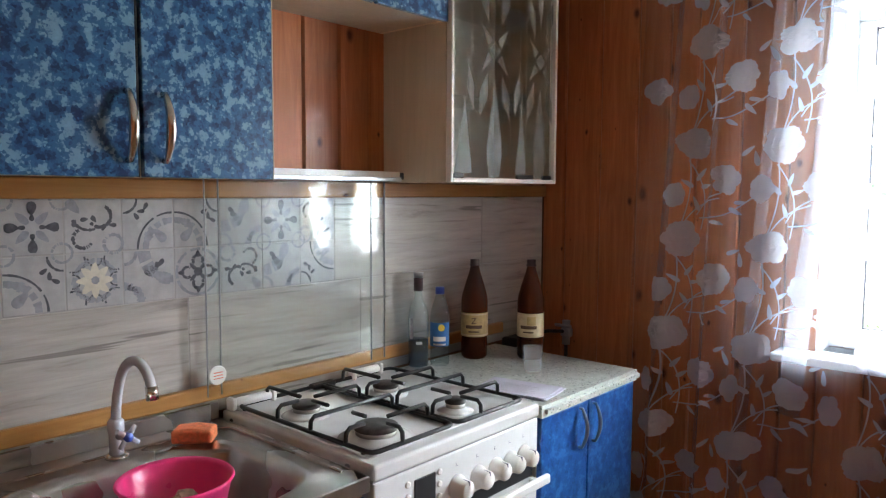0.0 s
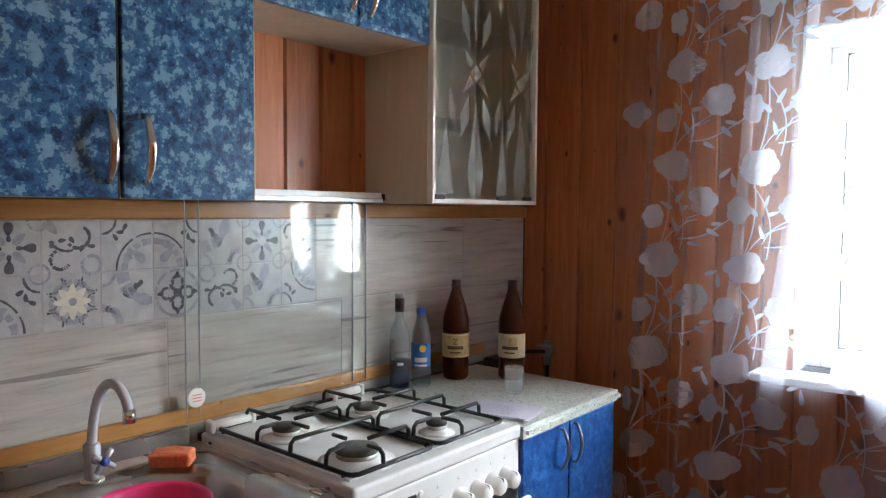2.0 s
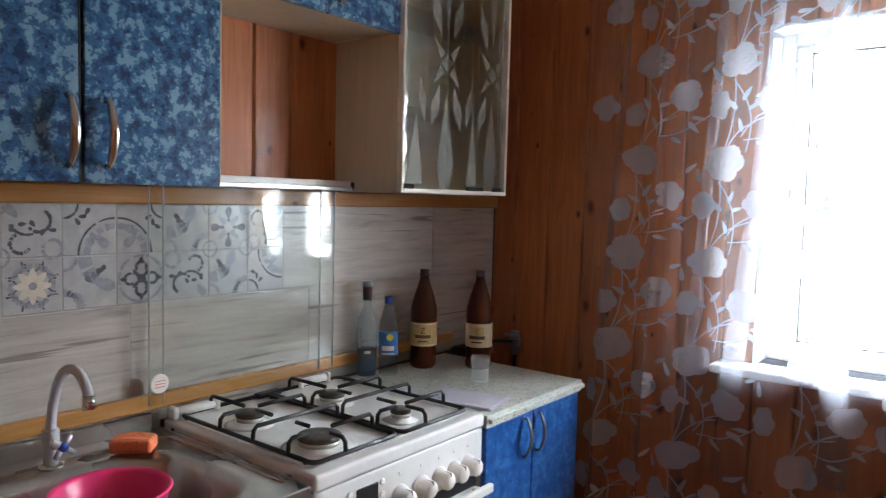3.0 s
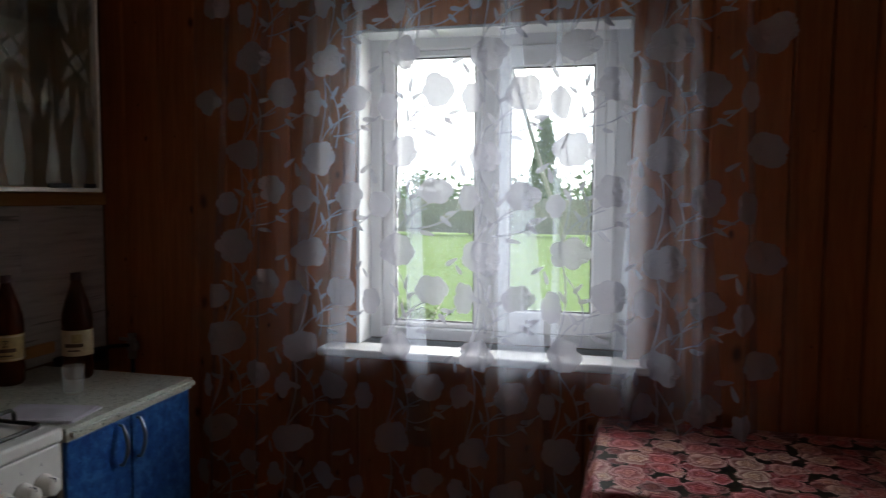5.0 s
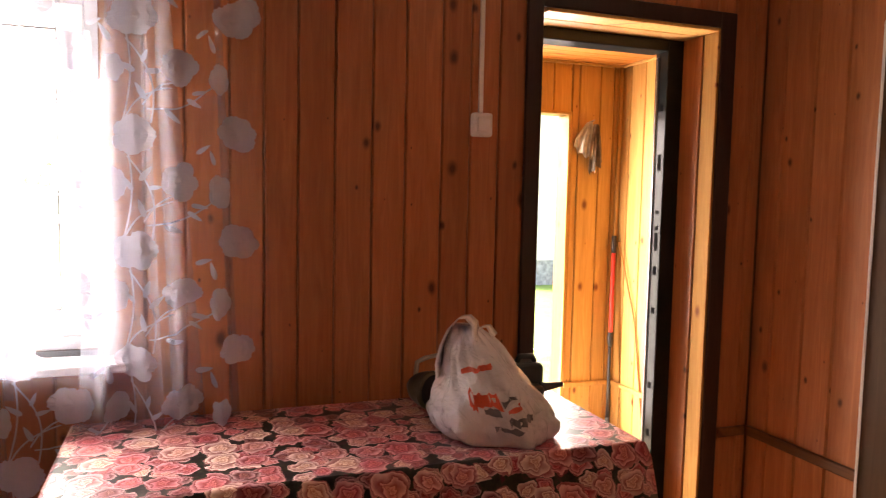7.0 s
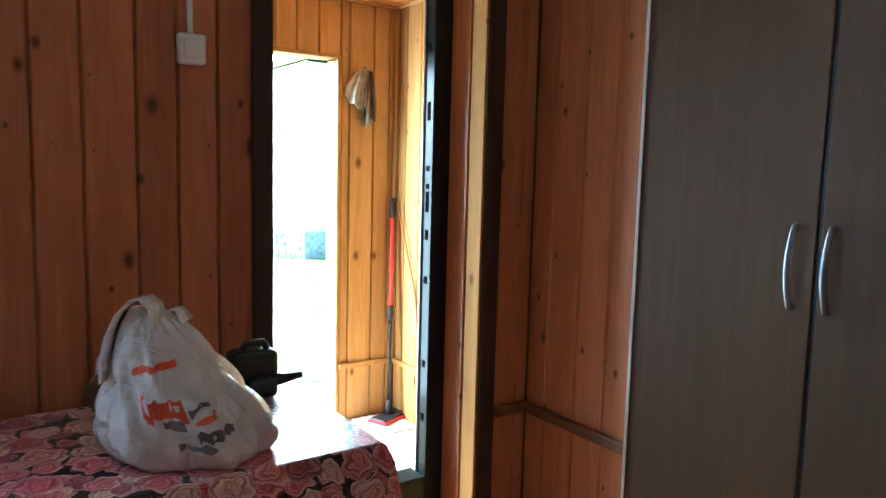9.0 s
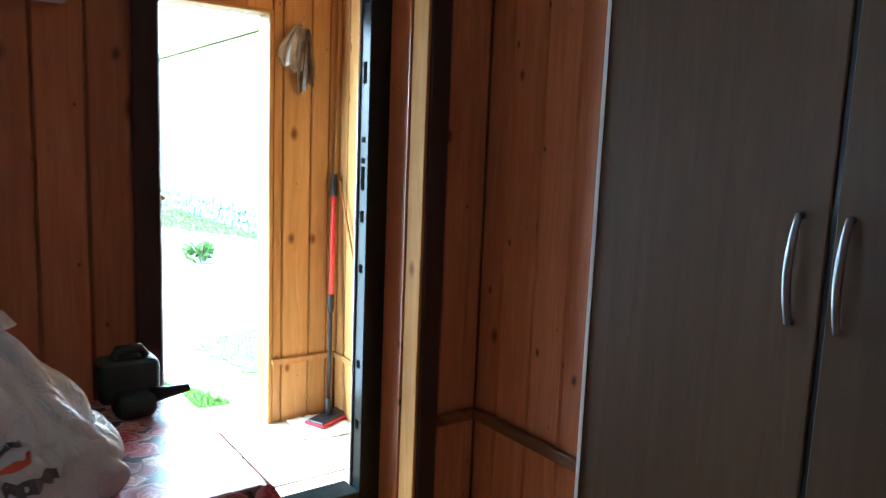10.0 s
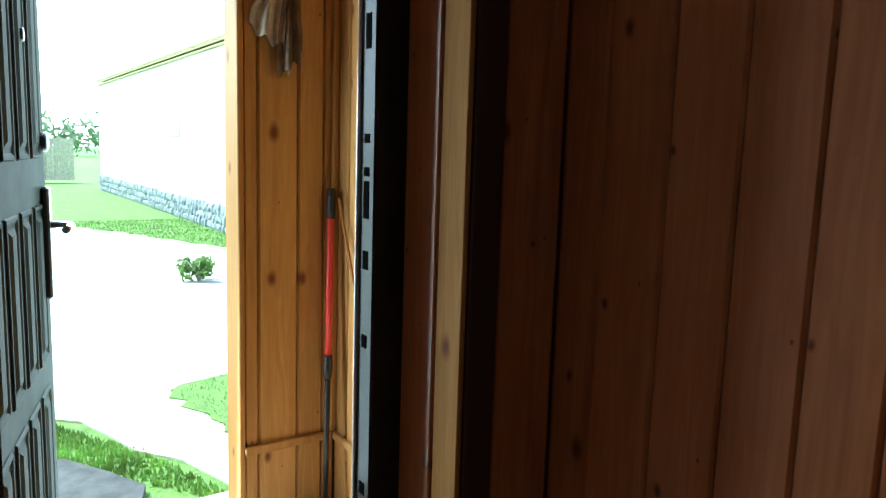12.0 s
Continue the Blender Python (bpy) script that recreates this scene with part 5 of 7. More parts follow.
def sponge():
    b = boxm(-0.048, 0.048, -0.032, 0.032, 0, 0.032, 0.008, 3)
    bmesh.ops.subdivide_edges(b, edges=b.edges, cuts=1)
    for v in b.verts:
        v.co.z += 0.006 * math.cos(v.co.x * 30) + 0.002 * noise.noise(v.co * 60)
    bmesh.ops.transform(b, matrix=Matrix.Translation((0.172, -1.735, 0.860)) @ Matrix.Rotation(radians(45), 4, "Z"), verts=b.verts)
    solid("sponge", b, SPONGE, "orange kitchen sponge on the sink edge", "sponge")


sponge()


# ---- bottles and small things on the worktop ----
def label_band(parent, at, r, z0, z1, mat, a0=0.0, a1=6.2832, name="label", label=""):
    b = bmesh.new()
    n = 28
    lo, hi = [], []
    for i in range(n + 1):
        a = a0 + (a1 - a0) * i / n
        lo.append(b.verts.new((at[0] + r * math.cos(a), at[1] + r * math.sin(a), at[2] + z0)))
        hi.append(b.verts.new((at[0] + r * math.cos(a), at[1] + r * math.sin(a), at[2] + z1)))
    for i in range(n):
        b.faces.new((lo[i], lo[i + 1], hi[i + 1], hi[i])).smooth = True
    ob = part(name, b, mat, parent, label)
    return ob


def letter(parent, ch, at, r, ang, z, size, mat):
    cu = bpy.data.curves.new("letter", "FONT")
    cu.body, cu.size, cu.extrude, cu.align_x = ch, size, 0.0006, "CENTER"
    ob = new("letter", cu)
    me = bpy.data.meshes.new_from_object(ob)
    bpy.data.objects.remove(ob)
    me.materials.append(mat)
    m = Matrix.Translation((at[0] + r * math.cos(ang), at[1] + r * math.sin(ang), at[2] + z)) @ Matrix.Rotation(ang + math.pi / 2, 4, "Z") @ Matrix.Rotation(math.pi / 2, 4, "X")
    me.transform(m)
    return part("letter", me, mat, parent)


VIEW = math.atan2(-2.0, 1.5)


def brown_bottle(at, face, lab, label):
    t = thing("brown_bottle", label, "bottle", at, "bottles on the worktop")
    b = lathe(bmesh.new(), [(0.030, 0.004), (0.040, 0.0), (0.047, 0.010), (0.048, 0.05), (0.046, 0.075), (0.048, 0.085), (0.048, 0.205), (0.046, 0.225), (0.036, 0.262), (0.020, 0.312), (0.0155, 0.330), (0.0155, 0.336)], at, 32)
    part("bottle_wall", b, BROWN_GLASS, t)
    b = lathe(bmesh.new(), [(0.019, 0.334), (0.019, 0.338), (0.0165, 0.340), (0.0165, 0.356), (0.015, 0.358), (0.0, 0.358)], at, 24)
    part("cap", b, DARK_CAP, t)
    lb = label_band(t, at, 0.0488, 0.082, 0.168, lab, label="printed paper label")
    label_band(lb, at, 0.0491, 0.085, 0.090, LABEL_CREAM, name="label_line")
    label_band(lb, at, 0.0491, 0.160, 0.165, LABEL_CREAM, name="label_line")
    label_band(lb, at, 0.0493, 0.112, 0.124, LABEL_DARK, face - 0.62, face + 0.62, name="label_bar")
    label_band(lb, at, 0.0493, 0.098, 0.103, LABEL_DARK, face - 0.4, face + 0.4, name="label_bar")
    if lab is LABEL_GOLD:
        letter(lb, "Z", at, 0.0494, face, 0.130, 0.030, LABEL_DARK)
    else:
        label_band(lb, at, 0.0493, 0.126, 0.156, LABEL_GOLD, face - 0.1, face + 0.55, name="label_panel")


brown_bottle((0.112, -0.598, 0.862), VIEW, LABEL_GOLD, "tall brown bottle with a gold label and dark cap")
brown_bottle((0.268, -0.468, 0.862), VIEW - 0.2, LABEL_CREAM, "tall brown bottle with a cream label behind the tumbler")


def clear_bottle():
    at = (0.060, -0.838, 0.862)
    t = thing("spirit_bottle", "slim clear glass bottle with a dark screw cap", "bottle", at, "bottles on the worktop")
    b = lathe(bmesh.new(), [(0.030, 0.0), (0.035, 0.006), (0.035, 0.175), (0.030, 0.205), (0.016, 0.232), (0.0135, 0.245), (0.0135, 0.290)], at, 28)
    part("bottle_wall", b, CLEAR_PET, t)
    b = lathe(bmesh.new(), [(0.0, 0.004), (0.033, 0.004), (0.033, 0.095), (0.0, 0.096)], at, 28, cap=False)
    part("printed_back", b, thin_glass("blue_tinted_glass", (0.42, 0.50, 0.66), 0.2), t, "bluish printed lower part")
    b = lathe(bmesh.new(), [(0.0165, 0.262), (0.0165, 0.305), (0.015, 0.308)], at, 20)
    part("cap", b, DARK_CAP, t)
    b = lathe(bmesh.new(), [(0.0168, 0.308), (0.0168, 0.324), (0.0, 0.325)], at, 20)
    part("cap_top", b, GREY_METAL, t)
    label_band(t, at, 0.0356, 0.10, 0.17, PRINT_GREY, VIEW - 0.75, VIEW - 0.45, name="print_column")
    label_band(t, at, 0.0356, 0.082, 0.092, WHITE_PL, VIEW - 0.1, VIEW + 0.5, name="print_bar")


clear_bottle()


def water_bottle():
    at = (0.098, -0.770, 0.862)
    t = thing("water_bottle", "small clear plastic bottle with blue cap and label", "bottle", at, "bottles on the worktop")
    prof = [(0.028, 0.0), (0.033, 0.006)]
    for i in range(6):
        prof += [(0.034, 0.012 + i * 0.009), (0.0325, 0.0165 + i * 0.009)]
    prof += [(0.034, 0.070), (0.034, 0.155), (0.0325, 0.160), (0.034, 0.168), (0.032, 0.185), (0.020, 0.228), (0.013, 0.245), (0.013, 0.252)]
    part("bottle_wall", lathe(bmesh.new(), prof, at, 28), CLEAR_PET, t)
    part("cap", lathe(bmesh.new(), [(0.016, 0.248), (0.016, 0.270), (0.014, 0.272), (0.0, 0.272)], at, 20), BLUE_CAP, t)
    lb = label_band(t, at, 0.0348, 0.070, 0.152, LABEL_BLUE, VIEW - 1.3, VIEW + 1.3, label="blue label with a yellow disc")
    b = lathe(bmesh.new(), [(0.012, 0), (0.012, 0.0005)], seg=18, m=Matrix.Translation((at[0] + 0.0352 * math.cos(VIEW + 0.25), at[1] + 0.0352 * math.sin(VIEW + 0.25), at[2] + 0.135)) @ Matrix.Rotation(VIEW + 0.25, 4, "Z") @ Matrix.Rotation(radians(90), 4, "Y"))
    part("label_disc", b, YELLOW, lb)
    label_band(lb, at, 0.0352, 0.088, 0.104, WHITE_PL, VIEW - 0.6, VIEW + 0.7, name="label_bar")
    label_band(lb, at, 0.0352, 0.074, 0.080, WHITE_PL, VIEW - 0.6, VIEW + 0.7, name="label_bar")


water_bottle()


def tumbler():
    at = (0.398, -0.640, 0.862)
    b = bmesh.new()
    n = 16
    rings = []
    for r, z, tw in ((0.026, 0.0, 0), (0.027, 0.004, 0), (0.0285, 0.02, 0.5), (0.029, 0.037, 0), (0.030, 0.054, 0.5), (0.0305, 0.066, 0), (0.0315, 0.070, 0), (0.0325, 0.088, 0), (0.0305, 0.088, 0), (0.0285, 0.066, 0), (0.0245, 0.010, 0)):
        rings.append([b.verts.new((at[0] + r * (1 + 0.05 * (i % 2) * (0.0 < z < 0.066)) * math.cos(2 * math.pi * (i + tw) / n), at[1] + r * math.sin(2 * math.pi * (i + tw) / n), at[2] + z)) for i in range(n)])
    for p, q in zip(rings, rings[1:]):
        for i in range(n):
            b.faces.new((p[i], p[(i + 1) % n], q[(i + 1) % n], q[i]))
    b.faces.new(list(reversed(rings[0])))
    b.faces.new(rings[-1])
    solid("tumbler", b, CUT_GLASS, "small cut-glass tumbler on the speckled worktop", "glass")


tumbler()


def notebook():
    t = thing("notebook", "thin open notebook of pale lilac paper", "notebook", (0.49, -0.84, 0.862))
    m = Matrix.Translation((0.490, -0.842, 0.8625)) @ Matrix.Rotation(radians(8), 4, "Z")
    for i, (z, dx) in enumerate(((0.0, 0.0), (0.0025, 0.006), (0.005, -0.004))):
        b = boxm(-0.115 + dx, 0.115 + dx, -0.075, 0.072 - i * 0.004, z, z + 0.002)
        bmesh.ops.subdivide_edges(b, edges=b.edges, cuts=3, use_grid_fill=True)
        for v in b.verts:
            v.co.z += 0.004 * max(0, v.co.y * 12) ** 2 * (i > 0)
        bmesh.ops.transform(b, matrix=m @ Matrix.Rotation(radians(i * 1.5), 4, "Z"), verts=b.verts)
        pg = part("page", b, PAPER, t)
    b = bmesh.new()
    for i in range(14):
        y = -0.06 + i * 0.009
        box(b, -0.09, 0.03 + 0.05 * ((i * 7) % 5) / 5, y, y + 0.0012, 0.0074, 0.0077)
    bmesh.ops.transform(b, matrix=m @ Matrix.Rotation(radians(3), 4, "Z"), verts=b.verts)
    part("handwriting", b, PRINT_GREY, pg)
    b = bmesh.new()
    for i in range(20):
        tube(b, [(-0.11 + i * 0.0115, -0.077, 0.001), (-0.11 + i * 0.0115, -0.081, 0.005), (-0.11 + i * 0.0115, -0.074, 0.009)], 0.0009, 4)
    bmesh.ops.transform(b, matrix=m, verts=b.verts)
    part("spiral_binding", b, GREY_METAL, t)


notebook()


def gas_pipe():
    t = thing("gas_pipe", "dark gas pipe with a small lever valve in the corner", "pipe", (0.10, -0.12, 0.0))
    b = tube(bmesh.new(), [(0.16, -0.05, 0.0), (0.16, -0.05, 0.86), (0.155, -0.06, 0.885), (0.12, -0.12, 0.89), (0.05, -0.22, 0.88), (0.05, -0.30, 0.84), (0.05, -0.30, 0.0)], 0.008, 10)
    part("pipe", b, BLACK, t)
    b = tube(bmesh.new(), [(0.16, -0.05, 0.83), (0.16, -0.05, 0.93)], 0.017, 10)
    box(b, 0.140, 0.185, -0.066, -0.036, 0.862, 0.90, 0.005)
    v = part("valve", b, GREY_METAL, t)
    b = boxm(0.12, 0.20, -0.082, -0.070, 0.905, 0.918, 0.004)
    part("lever", b, GREY_METAL, v)
    b = bmesh.new()
    box(b, 0.03, 0.13, -0.33, -0.16, 0.845, 0.885, 0.012, 2)
    part("regulator", b, BLACK, t)


gas_pipe()

# timber strips along the tiles
trim_low = thing("trim_low", "varnished pine strip along the worktop", "trim", (0, -3, 0.89), kind="structure")
part("strip", boxm(0.002, 0.024, -3.0, -0.30, 0.898, 0.940, 0.006, 2), TRIM_WOOD, trim_low)
trim_top = thing("trim_top", "varnished pine strip above the tiles", "trim", (0, -3, 1.44), kind="structure")
part("strip", boxm(0.002, 0.020, -3.0, -0.002, 1.441, 1.489, 0.005, 2), TRIM_WOOD, trim_top)


# ---- curtain ----
def fold(x, z):
    """How far the cloth stands out from the wall."""
    hang = min(1.0, max(0.0, (2.45 - z) / 2.2))
    tight = 1.0 + 2.2 * max(0.0, min(1.0, (x - 1.95) / 0.25))
    y = 0.018 * math.sin(x * 23.0 + 0.6 * math.sin(z * 1.3)) + 0.012 * math.sin(x * 41.0 + 1.0 + 0.5 * z)
    y += 0.016 * tight * math.sin(x * 37.0 + 0.8 + 0.3 * z) * (1.0 if x > 1.95 else 0.4)
    for c, wd, a in ((0.62, 0.018, 0.03), (0.79, 0.014, 0.04), (1.62, 0.020, 0.05), (1.76, 0.016, 0.045), (2.06, 0.018, 0.055), (2.28, 0.016, 0.05), (2.40, 0.014, 0.04)):
        y += a * math.exp(-((x - c - 0.03 * (hang - 0.5)) / wd) ** 2)
    return -0.150 - y * (0.5 + 0.7 * hang)


def drape(x, z):
    """Cloth gathers towards the top on both sides."""
    side = 0.03 * (z - 1.3)
    return Vector((x + (side if x < 1.1 else -side if x > 2.0 else 0.0), fold(x, z), z))


def build_curtain():
    c = thing("curtain", "long sheer curtain woven with pale flowers and vines", "curtain", (1.5, -0.15, 0.04))
    X0, X1, Z0, Z1 = 0.50, 2.56, 0.06, Z_C - 0.003
    nx, nz = 330, 44
    bm = bmesh.new()
    grid = [[bm.verts.new(drape(X0 + (X1 - X0) * i / nx, Z0 + (Z1 - Z0) * j / nz)) for j in range(nz + 1)] for i in range(nx + 1)]
    for i in range(nx):
        for j in range(nz):
            bm.faces.new((grid[i][j], grid[i + 1][j], grid[i + 1][j + 1], grid[i][j + 1])).smooth = True
    part("cloth", bm, SHEER, c)
    r = random.Random(12)
    fl, vi = bmesh.new(), bmesh.new()
    off = Vector((0, -0.004, 0))

    def shape(bm, cx, cz, fn, n, rings=3):
        mid = bm.verts.new(drape(cx, cz) + off)
        prev = None
        for k in range(1, rings + 1):
            ring = []
            for i in range(n):
                a = 2 * math.pi * i / n
                dx, dz = fn(a)
                ring.append(bm.verts.new(drape(cx + dx * k / rings, cz + dz * k / rings) + off))
            for i in range(n):
                if prev is None:
                    bm.faces.new((mid, ring[i], ring[(i + 1) % n]))
                else:
                    bm.faces.new((prev[i], ring[i], ring[(i + 1) % n], prev[(i + 1) % n]))
            prev = ring

    def flower(cx, cz, R, squeeze=1.0):
        # overlapping round petals of uneven size, their rims finely scalloped
        count = r.choice((5, 6, 6, 7))
        petals = [(2 * math.pi * (k + r.uniform(-0.22, 0.22)) / count, R * r.uniform(0.40, 0.56), R * r.uniform(0.40, 0.54)) for k in range(count)]
        ph = r.uniform(0, 6.28)
        ov = r.uniform(0.80, 0.98)

        def f(a):
            q = 0.42 * R
            for pa, pd, pr in petals:
                side = pd * math.sin(a - pa)
                if abs(side) < pr:
                    q = max(q, pd * math.cos(a - pa) + math.sqrt(pr * pr - side * side))
            q *= 1.0 + 0.035 * abs(math.sin(13 * a + ph)) + 0.02 * math.sin(23 * a + ph)
            return q * math.cos(a) * squeeze, q * math.sin(a) * ov
        one = bmesh.new()
        shape(one, cx, cz, f, 88)
        part("woven_flower", one, SHEER_FLOWER, c)

    def leaf(cx, cz, L, ang):
        def f(a):
            u, v = L * math.cos(a), L * 0.30 * math.sin(a) * (1 - 0.45 * math.cos(a))
            return u * math.cos(ang) - v * math.sin(ang), u * math.sin(ang) + v * math.cos(ang)
        shape(fl, cx, cz, f, 12, 2)

    def vine(p, q, bend):
        n, w = 16, 0.0024
        lo, hi = [], []
        d = Vector((q[0] - p[0], q[1] - p[1]))
        nv = Vector((-d.y, d.x)).normalized()
        for i in range(n + 1):
            t = i / n
            pt = Vector(p) + d * t + nv * bend * math.sin(math.pi * t)
            lo.append(vi.verts.new(drape(pt.x - nv.x * w, pt.y - nv.y * w) + off))
            hi.append(vi.verts.new(drape(pt.x + nv.x * w, pt.y + nv.y * w) + off))
        for i in range(n):
            vi.faces.new((lo[i], lo[i + 1], hi[i + 1], hi[i]))

    # the repeat of the weave: two large blooms, a small one, vines and leaves
    DX, DZ = 0.292, 0.335
    for i in range(-1, 8):
        for j in range(8):
            ox, oz = 0.74 + i * DX - 0.055 * 0, 1.97 - 0.335 * (j - 2) - (0.0 if i % 2 == 0 else 0.02)
            ox += -0.028 * (j - 2) * (1 if i < 2 else 0.35)
            sets = ((0.0, 0.0, 0.066, 1.0), (0.125, -0.130, 0.060, 0.95), (0.235, -0.160, 0.056, 0.62))
            for dx, dz, R, sq in sets:
                x, z = ox + dx, oz + dz
                if X0 + 0.05 < x < X1 - 0.05 and Z0 + 0.08 < z < Z1 - 0.08:
                    flower(x, z, R * r.uniform(0.92, 1.08), sq)
            if X0 + 0.03 < ox < X1 - 0.33 and Z0 + 0.3 < oz < Z1 - 0.10:
                vine((ox - 0.05, oz - 0.33), (ox + 0.10, oz - 0.19), 0.03)
                vine((ox - 0.05, oz - 0.33), (ox - 0.03, oz + 0.02), -0.03)
                vine((ox + 0.02, oz - 0.25), (ox + 0.11, oz - 0.17), 0.012)
                vine((ox - 0.02, oz - 0.06), (ox + 0.04, oz - 0.30), 0.035)
                vine((ox + 0.03, oz - 0.26), (ox + 0.21, oz - 0.19), -0.02)
                for lx, lz, an in ((0.03, -0.11, 1.1), (0.055, -0.15, 0.4), (0.015, -0.21, 2.0), (0.10, -0.275, -0.5), (0.16, -0.235, -0.7), (0.175, -0.205, 0.1), (0.215, -0.06, 1.9), (0.19, -0.035, 0.6), (-0.02, -0.14, 2.4)):
                    leaf(ox + lx, oz + lz, r.uniform(0.020, 0.028), an + r.uniform(-0.3, 0.3))
    tagged(part("woven_leaves", fl, SHEER_FLOWER, c), kind="stuff")
    tagged(part("woven_vines", vi, SHEER_FLOWER, c), kind="stuff")
    for xe in (X0, X1 - 0.010):
        hem = bmesh.new()
        for j in range(nz):
            za, zb = Z0 + (Z1 - Z0) * j / nz, Z0 + (Z1 - Z0) * (j + 1) / nz
            hem.faces.new([hem.verts.new(drape(x, z) + off) for x, z in ((xe, za), (xe + 0.010, za), (xe + 0.010, zb), (xe, zb))])
        part("hem", hem, SHEER, c)
    # cloth doubled over in soft pleats
    for t0, t1, b0, b1, zb in ((1.648, 1.672, 1.664, 1.870, 0.30), (2.190, 2.236, 1.985, 2.243, 0.60), (2.252, 2.276, 2.268, 2.372, 0.50), (1.186, 1.212, 1.030, 1.100, 0.74),
                               (0.784, 0.802, 0.762, 0.784, 0.10), (0.640, 0.655, 0.605, 0.622, 0.10), (0.960, 0.990, 0.900, 0.935, 0.10), (1.325, 1.34, 1.335, 1.43, 0.62), (1.835, 1.85, 1.83, 1.86, 0.85), (2.42, 2.44, 2.44, 2.47, 0.20)):
        pl = bmesh.new()
        rows = []
        for j in range(31):
            z = zb + (Z1 - zb) * j / 30
            f = j / 30
            a, e = b0 + (t0 - b0) * f, b1 + (t1 - b1) * f
            rows.append([pl.verts.new(drape(a + (e - a) * i / 12, z) + Vector((0, 0.004 + 0.012 * math.sin(math.pi * i / 12), 0))) for i in range(13)])
        for p, q in zip(rows, rows[1:]):
            for i in range(12):
                pl.faces.new((p[i], p[i + 1], q[i + 1], q[i])).smooth = True
        part("pleat", pl, SHEER_FOLD, c)


build_curtain()


# ---- table ----
TX0, TX1, TY0, TY1, TZ = 1.995, 3.590, -0.705, -0.080, 0.75


def dining_table():
    t = thing("dining_table", "rectangular wooden table under a rose oilcloth", "table", (2.77, -0.44, 0))
    part("tabletop", boxm(TX0 + 0.006, TX1 - 0.006, TY0 + 0.006, TY1 - 0.006, TZ - 0.03, TZ - 0.004, 0.004), PINE_PALE, t)
    for x in (TX0 + 0.07, TX1 - 0.13):
        for y in (TY0 + 0.06, TY1 - 0.12):
            part("leg", boxm(x, x + 0.06, y, y + 0.06, 0, TZ - 0.10, 0.005), PINE_PALE, t)
    b = bmesh.new()
    box(b, TX0 + 0.06, TX1 - 0.06, TY0 + 0.05, TY0 + 0.07, TZ - 0.12, TZ - 0.031)
    box(b, TX0 + 0.06, TX1 - 0.06, TY1 - 0.07, TY1 - 0.05, TZ - 0.12, TZ - 0.031)
    part("apron", b, PINE_PALE, t)
    # oilcloth: flat on top, hanging with soft waves
    c = bmesh.new()

    def ring(d, z, n=64):
        out = []
        per = [(TX0, TY0), (TX1, TY0), (TX1, TY1), (TX0, TY1)]
        for k in range(4):
            a, e = Vector(per[k]), Vector(per[(k + 1) % 4])
            m = n if k % 2 == 0 else n // 2
            for i in range(m):
                p = a.lerp(e, i / m)
                nx = -1 if k == 3 else 1 if k == 1 else 0
                ny = -1 if k == 0 else 1 if k == 2 else 0
                s = d + (0.010 + 0.35 * d) * math.sin(i * 0.9 + k) * (1 if z < TZ - 0.03 else 0)
                if k == 2 or d == 0:
                    s = min(s, 0.02)
                cx = (1 if p.x > (TX0 + TX1) / 2 else -1) * d if i == 0 else 0
                out.append(c.verts.new((p.x + nx * s + cx * 0.5, p.y + ny * s, z)))
        return out

    rings = [ring(-0.008, TZ), ring(0.002, TZ - 0.006), ring(0.010, TZ - 0.05), ring(0.022, TZ - 0.14), ring(0.034, TZ - 0.24)]
    c.faces.new(rings[0])
    for p, q in zip(rings, rings[1:]):
        for i in range(len(p)):
            c.faces.new((p[i], p[(i + 1) % len(p)], q[(i + 1) % len(p)], q[i])).smooth = True
    solid("tablecloth", c, ROSES, "glossy oilcloth printed with red and cream roses", "tablecloth")


dining_table()


